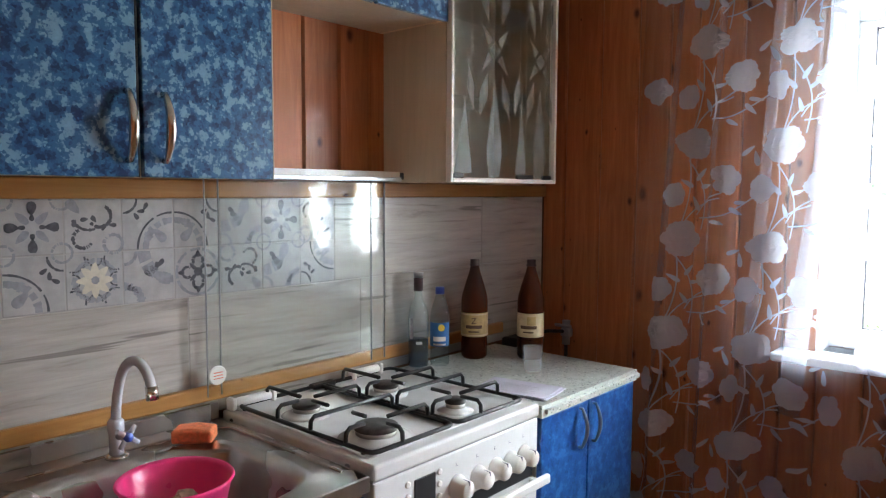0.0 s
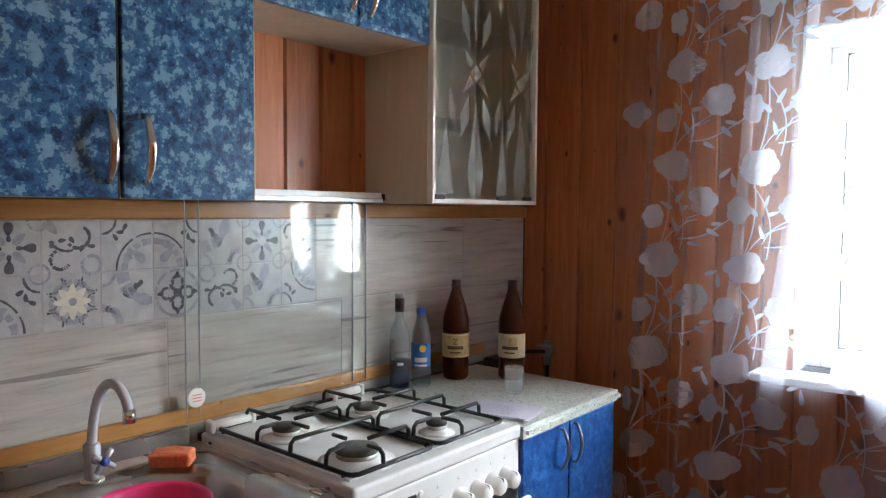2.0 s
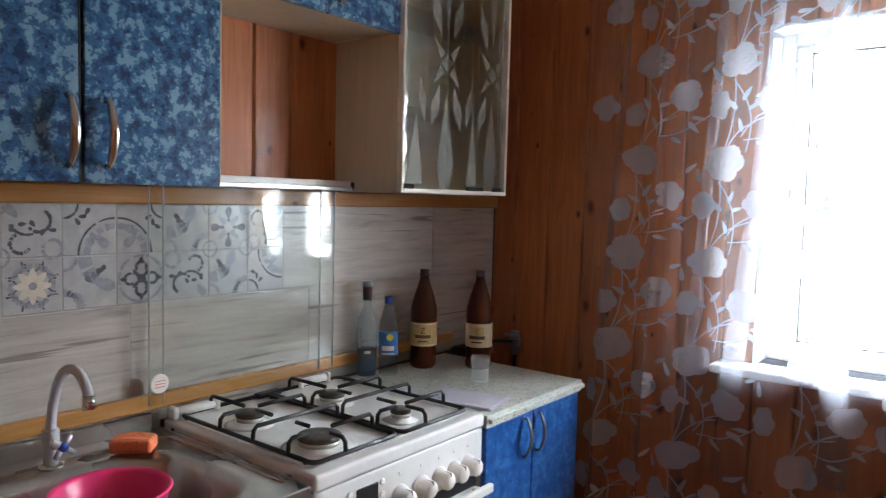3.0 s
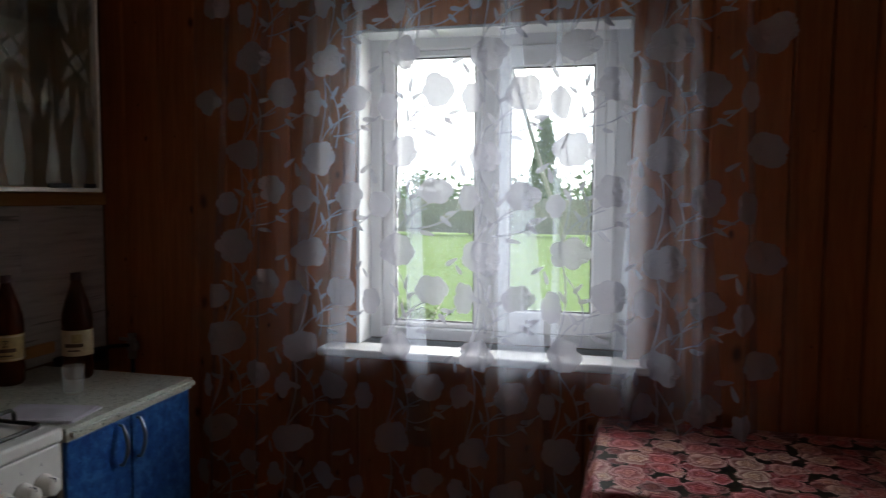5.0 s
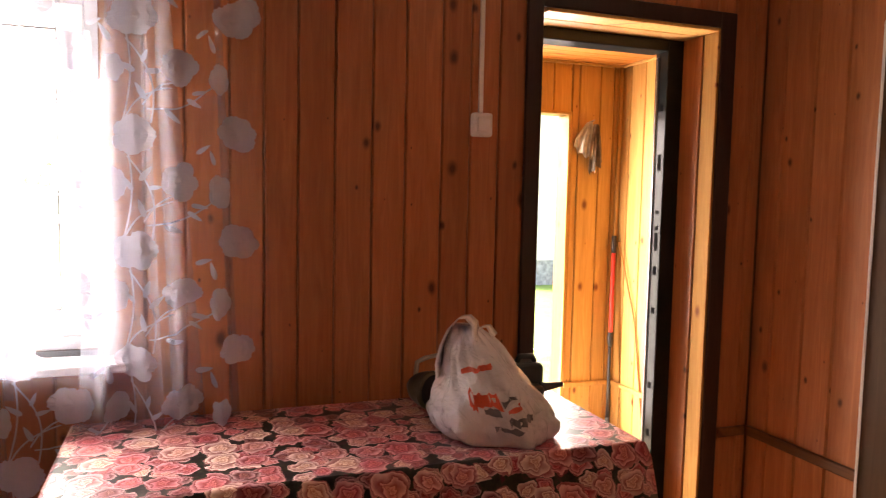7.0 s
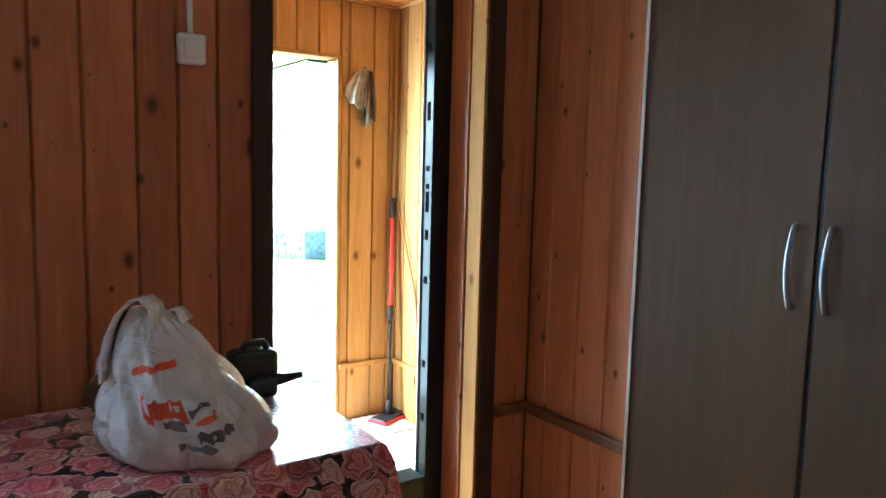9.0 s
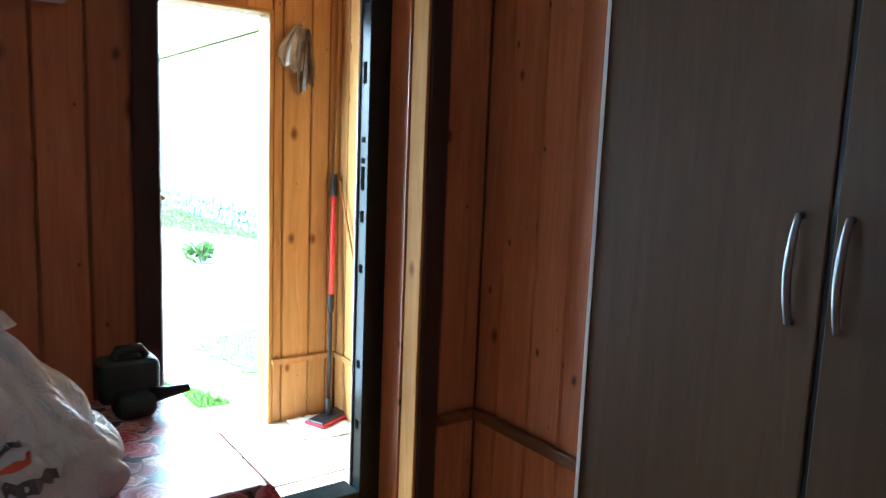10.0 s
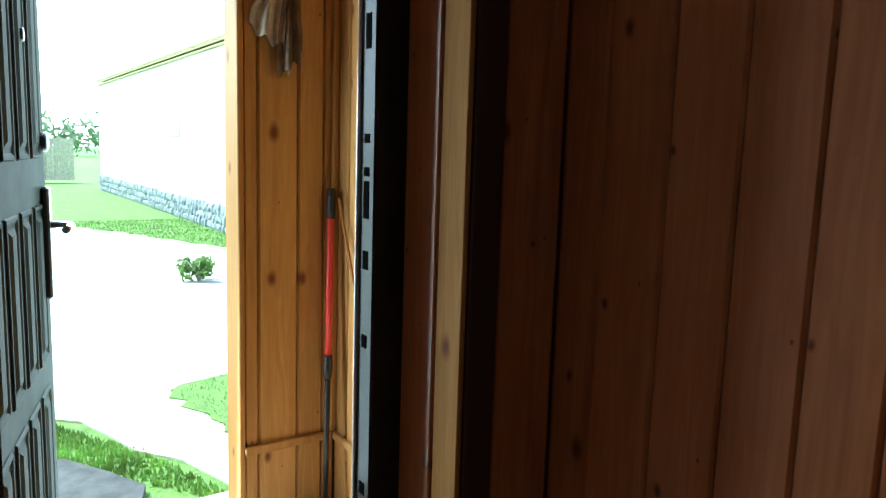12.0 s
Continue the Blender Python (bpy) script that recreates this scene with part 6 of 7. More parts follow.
def carrier_bag():
    """A full carrier bag slumped on the table, one loop handle upright."""
    at = Vector((3.195, -0.520, TZ + 0.001))
    t = thing("carrier_bag", "full white plastic carrier bag with red print", "bag", at)
    bm = bmesh.new()
    n = 56
    ang = radians(-34)
    rot = Matrix.Rotation(ang, 4, "Z")
    prof = ((0.93, 0.80, 0.0), (1.00, 0.93, 0.02), (1.02, 1.0, 0.05), (0.95, 0.95, 0.10), (0.80, 0.84, 0.15), (0.64, 0.70, 0.20), (0.47, 0.53, 0.25), (0.31, 0.35, 0.29), (0.17, 0.17, 0.318))

    def skin(a, z):
        """A point of the crumpled film at angle a and height z."""
        for (sx, sy, zz), (sx2, sy2, z2) in zip(prof, prof[1:]):
            if zz <= z <= z2 + 1e-6:
                f = (z - zz) / (z2 - zz)
                sx, sy = sx + (sx2 - sx) * f, sy + (sy2 - sy) * f
                break
        ca, sa = math.cos(a), math.sin(a)
        up = z / 0.318
        k = 1 + 0.15 * noise.noise(Vector((ca * 1.8, sa * 1.8, z * 8))) + 0.10 * noise.noise(Vector((ca * 4 + 3, sa * 4, z * 10 + 5)))
        k += 0.05 * (abs(noise.noise(Vector((ca * 5.5, sa * 5.5, z * 16 + 9)))) * 2 - 0.5) * min(1, z * 30)
        k -= 0.10 * max(0.0, 1 - 9 * abs(noise.noise(Vector((ca * 2.6 + 7, sa * 2.6, z * 9 + 2))))) * min(1, z * 30)
        k += 0.05 * math.sin(a * 9 + 2.0 * math.sin(z * 14)) * up + 0.03 * math.sin(a * 17 + z * 30) * up
        p = Vector((0.183 * sx * ca * k, 0.155 * sy * sa * k, z * 1.02))
        p.x -= 0.105 * up ** 1.15
        return p

    n, nr = 110, 34
    rings = [[bm.verts.new(rot @ skin(2 * math.pi * i / n, 0.318 * j / nr) + at) for i in range(n)] for j in range(nr + 1)]
    for p, q in zip(rings, rings[1:]):
        for i in range(n):
            bm.faces.new((p[i], p[(i + 1) % n], q[(i + 1) % n], q[i])).smooth = True
    bm.faces.new(list(reversed(rings[0])))
    bm.faces.new(rings[-1])
    body = part("bag_body", bm, BAG, t)

    def strap(pts, w0, w1):
        b = bmesh.new()
        lo, hi = [], []
        k = len(pts)
        for i, q in enumerate(pts):
            w = w0 + (w1 - w0) * math.sin(math.pi * i / (k - 1))
            q = Vector(q)
            lo.append((b.verts.new(rot @ (q + Vector((0, -w, 0))) + at), b.verts.new(rot @ (q + Vector((0.006, -w, 0.004))) + at)))
            hi.append((b.verts.new(rot @ (q + Vector((0, w, 0))) + at), b.verts.new(rot @ (q + Vector((0.006, w, 0.004))) + at)))
        for i in range(k - 1):
            b.faces.new((lo[i][0], lo[i + 1][0], hi[i + 1][0], hi[i][0])).smooth = True
            b.faces.new((lo[i][1], hi[i][1], hi[i + 1][1], lo[i + 1][1])).smooth = True
            b.faces.new((lo[i][0], lo[i][1], lo[i + 1][1], lo[i + 1][0]))
            b.faces.new((hi[i][0], hi[i + 1][0], hi[i + 1][1], hi[i][1]))
        return part("bag_handle", b, BAG, t)

    strap([(-0.172, -0.035, 0.17), (-0.176, -0.035, 0.215), (-0.166, -0.035, 0.268), (-0.146, -0.035, 0.315), (-0.118, -0.035, 0.348), (-0.092, -0.035, 0.352), (-0.070, -0.035, 0.332), (-0.066, -0.035, 0.295), (-0.07, -0.035, 0.26)], 0.050, 0.030)
    strap([(-0.08, 0.02, 0.29), (-0.06, 0.02, 0.315), (-0.04, 0.02, 0.318), (-0.02, 0.02, 0.29)], 0.03, 0.018)

    # printed marks, laid on the film towards the room
    def on_bag(u, z):
        a = -math.pi / 2 + u
        p = skin(a, z)
        out = Vector((math.cos(a) * 0.5, math.sin(a), 0.25)).normalized() * 0.004
        return rot @ (p + out) + at

    def mark(u0, u1, z0, z1, mat, slope=0.0, name="print", wob=0.0):
        b = bmesh.new()
        nu = 12
        lo, hi = [], []
        for i in range(nu + 1):
            u = u0 + (u1 - u0) * i / nu
            s = slope * (u - u0)
            lo.append(b.verts.new(on_bag(u, z0 + s + wob * 2 * noise.noise(Vector((u * 9, z0 * 80, 0))))))
            hi.append(b.verts.new(on_bag(u, z1 + s - wob * 2 * noise.noise(Vector((u * 11, z1 * 80, 4))))))
        for i in range(nu):
            b.faces.new((lo[i], lo[i + 1], hi[i + 1], hi[i]))
        part(name, b, mat, body)

    mark(-0.25, 0.62, 0.196, 0.208, BAG_RED, 0.02, "red_print", 0.003)
    mark(-0.15, 0.42, 0.115, 0.155, BAG_RED, 0.0, "red_print", 0.010)
    mark(-0.10, 0.0, 0.100, 0.118, BAG_RED, 0.0, "red_print", 0.004)
    mark(0.10, 0.36, 0.090, 0.112, BAG_GREY, 0.0, "grey_print", 0.006)
    mark(0.45, 0.75, 0.118, 0.128, BAG_GREY, 0.06, "grey_print", 0.004)
    mark(0.48, 0.80, 0.098, 0.106, BAG_RED, 0.06, "red_print", 0.003)
    mark(0.45, 0.95, 0.065, 0.085, BAG_GREY, 0.02, "grey_print", 0.008)
    mark(0.2, 0.6, 0.050, 0.062, BAG_GREY, 0.0, "grey_print", 0.006)


carrier_bag()


def hand_lamp():
    """A round-headed lantern lying behind the bag."""
    at = (3.065, -0.190, TZ)
    t = thing("hand_lantern", "olive metal hand lantern with a bent wire handle", "lantern", at)
    m = Matrix.Translation((at[0], at[1], TZ + 0.062)) @ Matrix.Rotation(radians(-62), 4, "Z") @ Matrix.Rotation(radians(90), 4, "Y")
    part("shell", lathe(bmesh.new(), [(0.0, -0.045), (0.028, -0.042), (0.046, -0.02), (0.057, 0.01), (0.061, 0.035), (0.064, 0.040), (0.064, 0.048), (0.056, 0.050)], m=m, seg=28), LAMP_SHELL, t)
    part("lens", lathe(bmesh.new(), [(0.056, 0.046), (0.050, 0.052), (0.0, 0.056)], m=m, seg=28), BLACK, t)
    b = tube(bmesh.new(), [(at[0] - 0.015, at[1] + 0.02, TZ + 0.10), (at[0] - 0.010, at[1] + 0.02, TZ + 0.145), (at[0] + 0.02, at[1] + 0.03, TZ + 0.155), (at[0] + 0.085, at[1] + 0.055, TZ + 0.158), (at[0] + 0.095, at[1] + 0.06, TZ + 0.10)], 0.008, 10)
    part("handle", b, GREY_METAL, t)


hand_lamp()


def power_tool():
    at = (3.47, -0.185, TZ)
    t = thing("hand_tool", "dark green corded hand tool with a black handle", "tool", at)
    b = boxm(at[0] - 0.085, at[0] + 0.05, at[1] - 0.03, at[1] + 0.06, TZ + 0.02, TZ + 0.125, 0.022, 3)
    part("housing", b, GREEN_BLACK, t)
    b = bmesh.new()
    box(b, at[0] - 0.06, at[0] + 0.03, at[1] - 0.08, at[1] + 0.0, TZ, TZ + 0.055, 0.02, 3)
    part("base", b, GREEN_BLACK, t)
    b = tube(bmesh.new(), [(at[0] + 0.02, at[1] - 0.04, TZ + 0.04), (at[0] + 0.06, at[1] - 0.05, TZ + 0.045), (at[0] + 0.105, at[1] - 0.055, TZ + 0.05)], [0.020, 0.014, 0.009], 12)
    part("side_handle", b, BLACK, t)
    b = tube(bmesh.new(), [(at[0] - 0.05, at[1], TZ + 0.125), (at[0] - 0.04, at[1], TZ + 0.145), (at[0] + 0.01, at[1], TZ + 0.145), (at[0] + 0.02, at[1], TZ + 0.125)], 0.011, 10)
    part("top_handle", b, GREEN_BLACK, t)


power_tool()


# ---- fittings on the wall ----
def junction_box():
    t = thing("wall_switch", "white surface switch box under a white cable duct", "switch", (3.333, 0, 1.715))
    b = boxm(3.294, 3.372, -0.036, -0.001, 1.672, 1.758, 0.010, 3)
    bd = part("box", b, WHITE_PL, t)
    part("rocker", boxm(3.308, 3.358, -0.041, -0.035, 1.69, 1.742, 0.004, 2), WHITE_PL, bd)
    part("cable_duct", boxm(3.325, 3.341, -0.013, -0.001, 1.757, Z_C, 0.002), WHITE_PL, t)


junction_box()


def wardrobe():
    x0, x1, y0, y1, z1 = 4.132, X_E - 0.003, -2.55, -0.960, 1.965
    w = thing("wardrobe", "brown laminate wardrobe with tall plain doors", "wardrobe", (x0, y1, 0))
    b = bmesh.new()
    box(b, x0 + 0.020, x1, y1 - 0.018, y1 - 0.002, 0, z1, 0.001)
    box(b, x0 + 0.020, x1, y0, y0 + 0.016, 0, z1, 0.001)
    box(b, x0 + 0.020, x1, y0 + 0.016, y1 - 0.018, z1 - 0.016, z1)
    box(b, x0 + 0.020, x1, y0 + 0.016, y1 - 0.018, 0.05, 0.066)
    box(b, x1 - 0.006, x1, y0 + 0.016, y1 - 0.018, 0.066, z1 - 0.016)
    part("carcass", b, WARDROBE, w)
    for ya, yb, yh, br in ((-1.400, y1, -1.360, True), (-1.83, -1.410, -1.432, False), (-2.55, -1.836, -2.3, False)):
        d = part("door", boxm(x0, x0 + 0.018, ya, yb, 0.06, z1, 0.002), WARDROBE, w)
        if br:
            part("edge_band", boxm(x0 - 0.002, x0 + 0.018, yb - 0.007, yb + 0.0015, 0.06, z1), WHITE_PL, d, "pale edge band")
        if yh < -2:
            continue
        bow_handle((x0, yh, 1.305), (x0, yh, 1.145), (-0.024, 0, 0), 0.0070, parent=d, mat=HANDLE_GREY, label="grey bow handle, worn at the middle", fat=0.3)
    # black strip fills the gap between two doors in place of its shade
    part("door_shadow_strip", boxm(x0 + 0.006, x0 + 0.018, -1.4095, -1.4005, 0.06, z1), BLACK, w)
    part("centre_panel", boxm(x0 + 0.021, x0 + 0.4, -1.415, -1.399, 0.066, z1 - 0.017), CREAM, w)


wardrobe()


# ---- porch things ----
def mop():
    t = thing("floor_mop", "flat mop with a red and black handle leaning in the corner", "mop", (4.53, 0.90, P_Z))
    top, low = Vector((4.566, 0.965, 1.25)), Vector((4.525, 0.905, P_Z + 0.05))
    at = lambda f: low.lerp(top, f)
    part("upper_tube", tube(bmesh.new(), [at(0.47), at(0.93)], 0.0115, 12), RED, t, "red painted upper tube")
    part("lower_tube", tube(bmesh.new(), [at(0.04), at(0.47)], 0.009, 12), BLACK, t)
    part("grip", tube(bmesh.new(), [at(0.91), at(0.95), at(1.0)], [0.014, 0.015, 0.013], 12), BLACK, t)
    part("clamp", tube(bmesh.new(), [at(0.42), at(0.45), at(0.495)], [0.012, 0.016, 0.014], 12), BLACK, t)
    part("joint", tube(bmesh.new(), [at(-0.03), at(0.05)], [0.016, 0.012], 12), BLACK, t)
    m = Matrix.Translation((4.525, 0.895, P_Z + 0.018)) @ Matrix.Rotation(radians(25), 4, "Z")
    b = boxm(-0.10, 0.10, -0.045, 0.045, 0.0, 0.012, 0.004)
    bmesh.ops.transform(b, matrix=m, verts=b.verts)
    part("mop_plate", b, BLACK, t)
    b = boxm(-0.105, 0.105, -0.055, 0.055, -0.010, 0.004, 0.005, 2)
    bmesh.ops.subdivide_edges(b, edges=b.edges, cuts=4, use_grid_fill=True)
    for v in b.verts:
        v.co.z += 0.004 * noise.noise(v.co * 50)
    bmesh.ops.transform(b, matrix=m, verts=b.verts)
    part("mop_pad", b, RED_CLOTH, t, "dark red fibre pad")
    # thin brown bar beside it, modelled in place of the mop's cast shadow
    b = tube(bmesh.new(), [(4.575, 0.93, 1.22), (4.590, 0.78, 0.80), (4.594, 0.66, P_Z)], 0.005, 8)
    solid("thin_rod", b, MOP_SHADE, "thin brown bar in place of the mop shadow on the porch wall", "rod")
    b = bmesh.new()
    n = 14
    g = [[b.verts.new((4.36 + 0.235 * i / n, 0.72 + 0.27 * j / n, P_Z + 0.003 + 0.010 * abs(noise.noise(Vector((i * 0.4, j * 0.45, 2.0)))))) for j in range(n + 1)] for i in range(n + 1)]
    for i in range(n):
        for j in range(n):
            b.faces.new((g[i][j], g[i + 1][j], g[i + 1][j + 1], g[i][j + 1])).smooth = True
    e = bmesh.ops.extrude_face_region(b, geom=b.faces[:])
    bmesh.ops.translate(b, vec=(0, 0, -0.003), verts=[v for v in e["geom"] if isinstance(v, bmesh.types.BMVert)])
    solid("floor_cloth", b, plain("pale_floor_cloth", (0.78, 0.77, 0.75), 0.95, vary=0.2, scale=40, bump=0.5), "pale crumpled floor cloth under the mop", "cloth")


mop()


def rag(pts_top, w, h, mat, seed, lean, parent, name):
    """A hanging cloth with deep uneven folds."""
    r = random.Random(seed)
    b = bmesh.new()
    n, k = 22, 20
    ph = [r.uniform(0, 6.28) for _ in range(4)]
    grid = []
    for i in range(n + 1):
        u = i / n - 0.5
        col = []
        length = h * (1.0 - 0.35 * abs(u + lean) + 0.06 * math.sin(u * 20 + ph[0]))
        for j in range(k + 1):
            t = j / k
            spread = 0.18 + 0.82 * min(1, t * 1.5) ** 0.8
            x = pts_top[0] + u * w * spread + lean * 0.25 * w * t
            y = pts_top[1] - 0.014 - 0.014 * math.sin(u * 16 + ph[1] + t * 2) * spread - 0.010 * math.sin(u * 31 + ph[2])
            col.append(b.verts.new((x, y, pts_top[2] - t * length)))
        grid.append(col)
    for i in range(n):
        for j in range(k):
            b.faces.new((grid[i][j], grid[i + 1][j], grid[i + 1][j + 1], grid[i][j + 1])).smooth = True
    e = bmesh.ops.extrude_face_region(b, geom=b.faces[:])
    bmesh.ops.translate(b, vec=(0, 0.003, 0), verts=[v for v in e["geom"] if isinstance(v, bmesh.types.BMVert)])
    return part(name, b, mat, parent)


def rags():
    t = thing("hanging_rag", "two dirty rags hung on one nail", "rag", (4.40, P_Y, 1.86))
    rag((4.395, P_Y - 0.006, 1.865), 0.14, 0.22, RAG_LIGHT, 3, -0.5, t, "light_rag")
    rag((4.425, P_Y - 0.022, 1.855), 0.085, 0.27, RAG_DARK, 9, 0.25, t, "dark_rag")
    part("nail", tube(bmesh.new(), [(4.405, P_Y, 1.868), (4.405, P_Y - 0.05, 1.874)], 0.003, 6), GREY_METAL, t)


rags()

# ---- boards, tiles and planks ----
def board_mesh(w, h, d=0.018, ch=0.0075, axis="x"):
    """One matched board standing upright, its long front edges chamfered. Front faces -y (axis x) or as turned by the caller."""
    bm = bmesh.new()
    prof = [(0.0012, d), (0.0012, ch), (ch * 0.9, 0.0), (w - ch * 0.9, 0.0), (w - 0.0012, ch), (w - 0.0012, d)]
    lo = [bm.verts.new((x, y, 0)) for x, y in prof]
    hi = [bm.verts.new((x, y, h)) for x, y in prof]
    n = len(prof)
    for i in range(n):
        bm.faces.new((lo[i], lo[(i + 1) % n], hi[(i + 1) % n], hi[i]))
    bm.faces.new(lo)
    bm.faces.new(hi)
    return bm


_boards = {}


def boards(parent, origin, along, width, span, z0, z1, mat, holes=(), first=0.0, name="board", widths=()):
    """Clad a stretch of wall. origin: start on the finished face; along: angle of the run; holes in run coordinates."""
    rb = random.Random(int(origin[0] * 91 + origin[1] * 37) & 255)
    s, k = -first, 0
    while s < span - 0.004:
        w = widths[k % len(widths)] if widths else width
        a, b = max(0.0, s), min(span, s + w)
        s, k = s + w, k + 1
        if b - a < 0.008:
            continue
        cuts = [(z0, z1)]
        for h0, h1, hz0, hz1 in holes:
            if a < h1 - 0.002 and b > h0 + 0.002:
                cuts = [q for c in cuts for q in ((c[0], min(c[1], hz0)), (max(c[0], hz1), c[1])) if q[1] - q[0] > 0.01]
        for c0, c1 in cuts:
            key = (round(b - a, 4), round(c1 - c0, 4), mat.name)
            if key not in _boards:
                _boards[key] = mesh_of(name, board_mesh(b - a, c1 - c0), mat)
            o = part(name, _boards[key], mat, parent)
            o.matrix_basis = Matrix.Translation(origin) @ Matrix.Rotation(along, 4, "Z") @ Matrix.Translation((a, 0, c0))


# split the north wall at the openings so that every board ends at their edges
W0, W1, WZ0, WZ1 = WIN
D0, D1, _, DZ1 = DOOR
boards(wall_north, (0.0, 0.0, 0.0), 0.0, 0.15, W0, 0.0, Z_C, PINE, widths=(0.108, 0.162, 0.160, 0.128))
boards(wall_north, (W0, 0.0, 0.0), 0.0, 0.14, W1 - W0, 0.0, WZ0 - 0.03, PINE)
boards(wall_north, (W0, 0.0, 0.0), 0.0, 0.14, W1 - W0, WZ1, Z_C, PINE)
boards(wall_north, (W1, 0.0, 0.0), 0.0, 0.115, D0 - W1, 0.0, Z_C, PINE, widths=(0.13, 0.12, 0.135, 0.11, 0.112, 0.125))
boards(wall_north, (D0, 0.0, 0.0), 0.0, 0.12, D1 - D0, DZ1, Z_C, PINE)
boards(wall_north, (D1, 0.0, 0.0), 0.0, 0.11, X_E - D1, 0.0, Z_C, PINE, first=0.02)
boards(wall_east, (X_E, 0.0, 0.0), -math.pi / 2, 0.142, 4.5, 0.0, Z_C, PINE, widths=(0.113, 0.155, 0.145, 0.138, 0.125, 0.122))
boards(wall_west, (-0.0, -3.2, 0.0), math.pi / 2, 0.130, 3.2, 1.49, Z_C, PINE, widths=(0.128, 0.134, 0.118, 0.137))
boards(wall_west, (0.0, Y_S, 0.0), math.pi / 2, 0.14, 1.4, 0.0, Z_C, PINE)
# porch
boards(porch_wall_north, (P_DOOR[1], P_Y, 0.0), 0.0, 0.1, P_XE - P_DOOR[1], P_Z, P_C, PINE_PORCH, widths=(0.046, 0.130, 0.088, 0.05))
boards(porch_wall_north, (P_DOOR[0], P_Y, 0.0), 0.0, 0.105, P_DOOR[1] - P_DOOR[0], P_DOOR[3], P_C, PINE_PORCH, widths=(0.11, 0.125, 0.10))
boards(porch_wall_north, (P_XW, P_Y, 0.0), 0.0, 0.12, P_DOOR[0] - P_XW, P_Z, P_C, PINE_PORCH)
boards(porch_wall_east, (P_XE, P_Y, 0.0), -math.pi / 2, 0.1, P_Y - WALL_T, P_Z, P_C, PINE_PORCH, widths=(0.09, 0.13, 0.12))
# house wall seen inside the porch
boards(wall_north, (P_XE, WALL_T, 0.0), math.pi, 0.12, P_XE - D1, P_Z, P_C, PINE_PORCH)

# outer doorway lining and rails
pd = thing("door_2", "open outer porch doorway lined with pale pine", "doorway", (P_DOOR[0], P_Y, P_Z), kind="structure")
part("lining_board", boxm(P_DOOR[1] - 0.018, P_DOOR[1], P_Y - 0.006, P_Y + 0.115, P_Z, P_DOOR[3] - 0.017, 0.003), PINE_PALE, pd)
part("lining_board", boxm(P_DOOR[0], P_DOOR[0] + 0.018, P_Y - 0.006, P_Y + 0.115, P_Z, P_DOOR[3] - 0.017, 0.003), PINE_PALE, pd)
part("lining_board", boxm(P_DOOR[0], P_DOOR[1], P_Y - 0.006, P_Y + 0.115, P_DOOR[3] - 0.016, P_DOOR[3], 0.003), PINE_PALE, pd)
rail_p = thing("trim_porch", "narrow pine rail along the porch walls", "trim", (P_DOOR[1], P_Y, 0.40), kind="structure")
part("rail", boxm(P_DOOR[1] - 0.002, P_XE - 0.002, P_Y - 0.016, P_Y - 0.001, 0.405, 0.432, 0.005, 2), PINE_PORCH, rail_p)
part("rail", boxm(P_XE - 0.016, P_XE - 0.001, WALL_T + 0.02, P_Y - 0.018, 0.405, 0.432, 0.005, 2), PINE_PORCH, rail_p)
part("corner_bead", boxm(P_XE - 0.022, P_XE - 0.001, P_Y - 0.022, P_Y - 0.001, 0.434, P_C, 0.005, 2), PINE_PORCH, rail_p)
part("ceiling_bead", boxm(P_XW, P_XE - 0.003, P_Y - 0.022, P_Y - 0.002, P_C - 0.022, P_C - 0.002, 0.004), PINE_PORCH, rail_p)
part("ceiling_bead", boxm(P_XE - 0.022, P_XE - 0.002, WALL_T, P_Y - 0.024, P_C - 0.022, P_C - 0.002, 0.004), PINE_PORCH, rail_p)
rail_r = thing("trim_rail", "narrow varnished rail low along the pine boards", "trim", (D1, 0, 0.45), kind="structure")
DARK_RAIL = wood("dark_varnished_rail", (0.12, 0.045, 0.014), (0.22, 0.085, 0.028), axis="Y", rough=0.45)
part("rail", boxm(D1 + 0.082, X_E - 0.026, -0.024, -0.001, 0.440, 0.482, 0.007, 2), DARK_RAIL, rail_r)
part("rail", boxm(X_E - 0.024, X_E - 0.001, -0.975, -0.002, 0.440, 0.482, 0.007, 2), DARK_RAIL, rail_r)

# porch floor planks run along x
for i in range(9):
    y0 = WALL_T + 0.012 + i * 0.112
    part("plank", boxm(P_XW, P_XE + 0.005, y0, y0 + 0.108, P_Z - 0.03, P_Z + 0.001 * ((i * 5) % 3), 0.003), DECK, porch_floor)

# porch ceiling boards stay in the ceiling's own mesh
bm_ = bmesh.new()
for i in range(8):
    y0 = WALL_T + i * 0.088
    box(bm_, P_XW, P_XE, y0 + 0.002, y0 + 0.086, P_C - 0.012, P_C - 0.002, 0.003)
ceiling_porch_boards = fixed("ceiling_porch_boards", bm_, wood("ceiling_pine", (0.50, 0.17, 0.035), (0.70, 0.29, 0.07), axis="X"), "orange pine boards of the porch ceiling")


# ---- tiles ----
def tile(parent, y0, y1, z0, z1, mat, name="tile"):
    g = 0.0012
    return part(name, boxm(-0.010, 0.0, y0 + g, y1 - g, z0 + g, z1 - g, 0.0012), mat, parent)


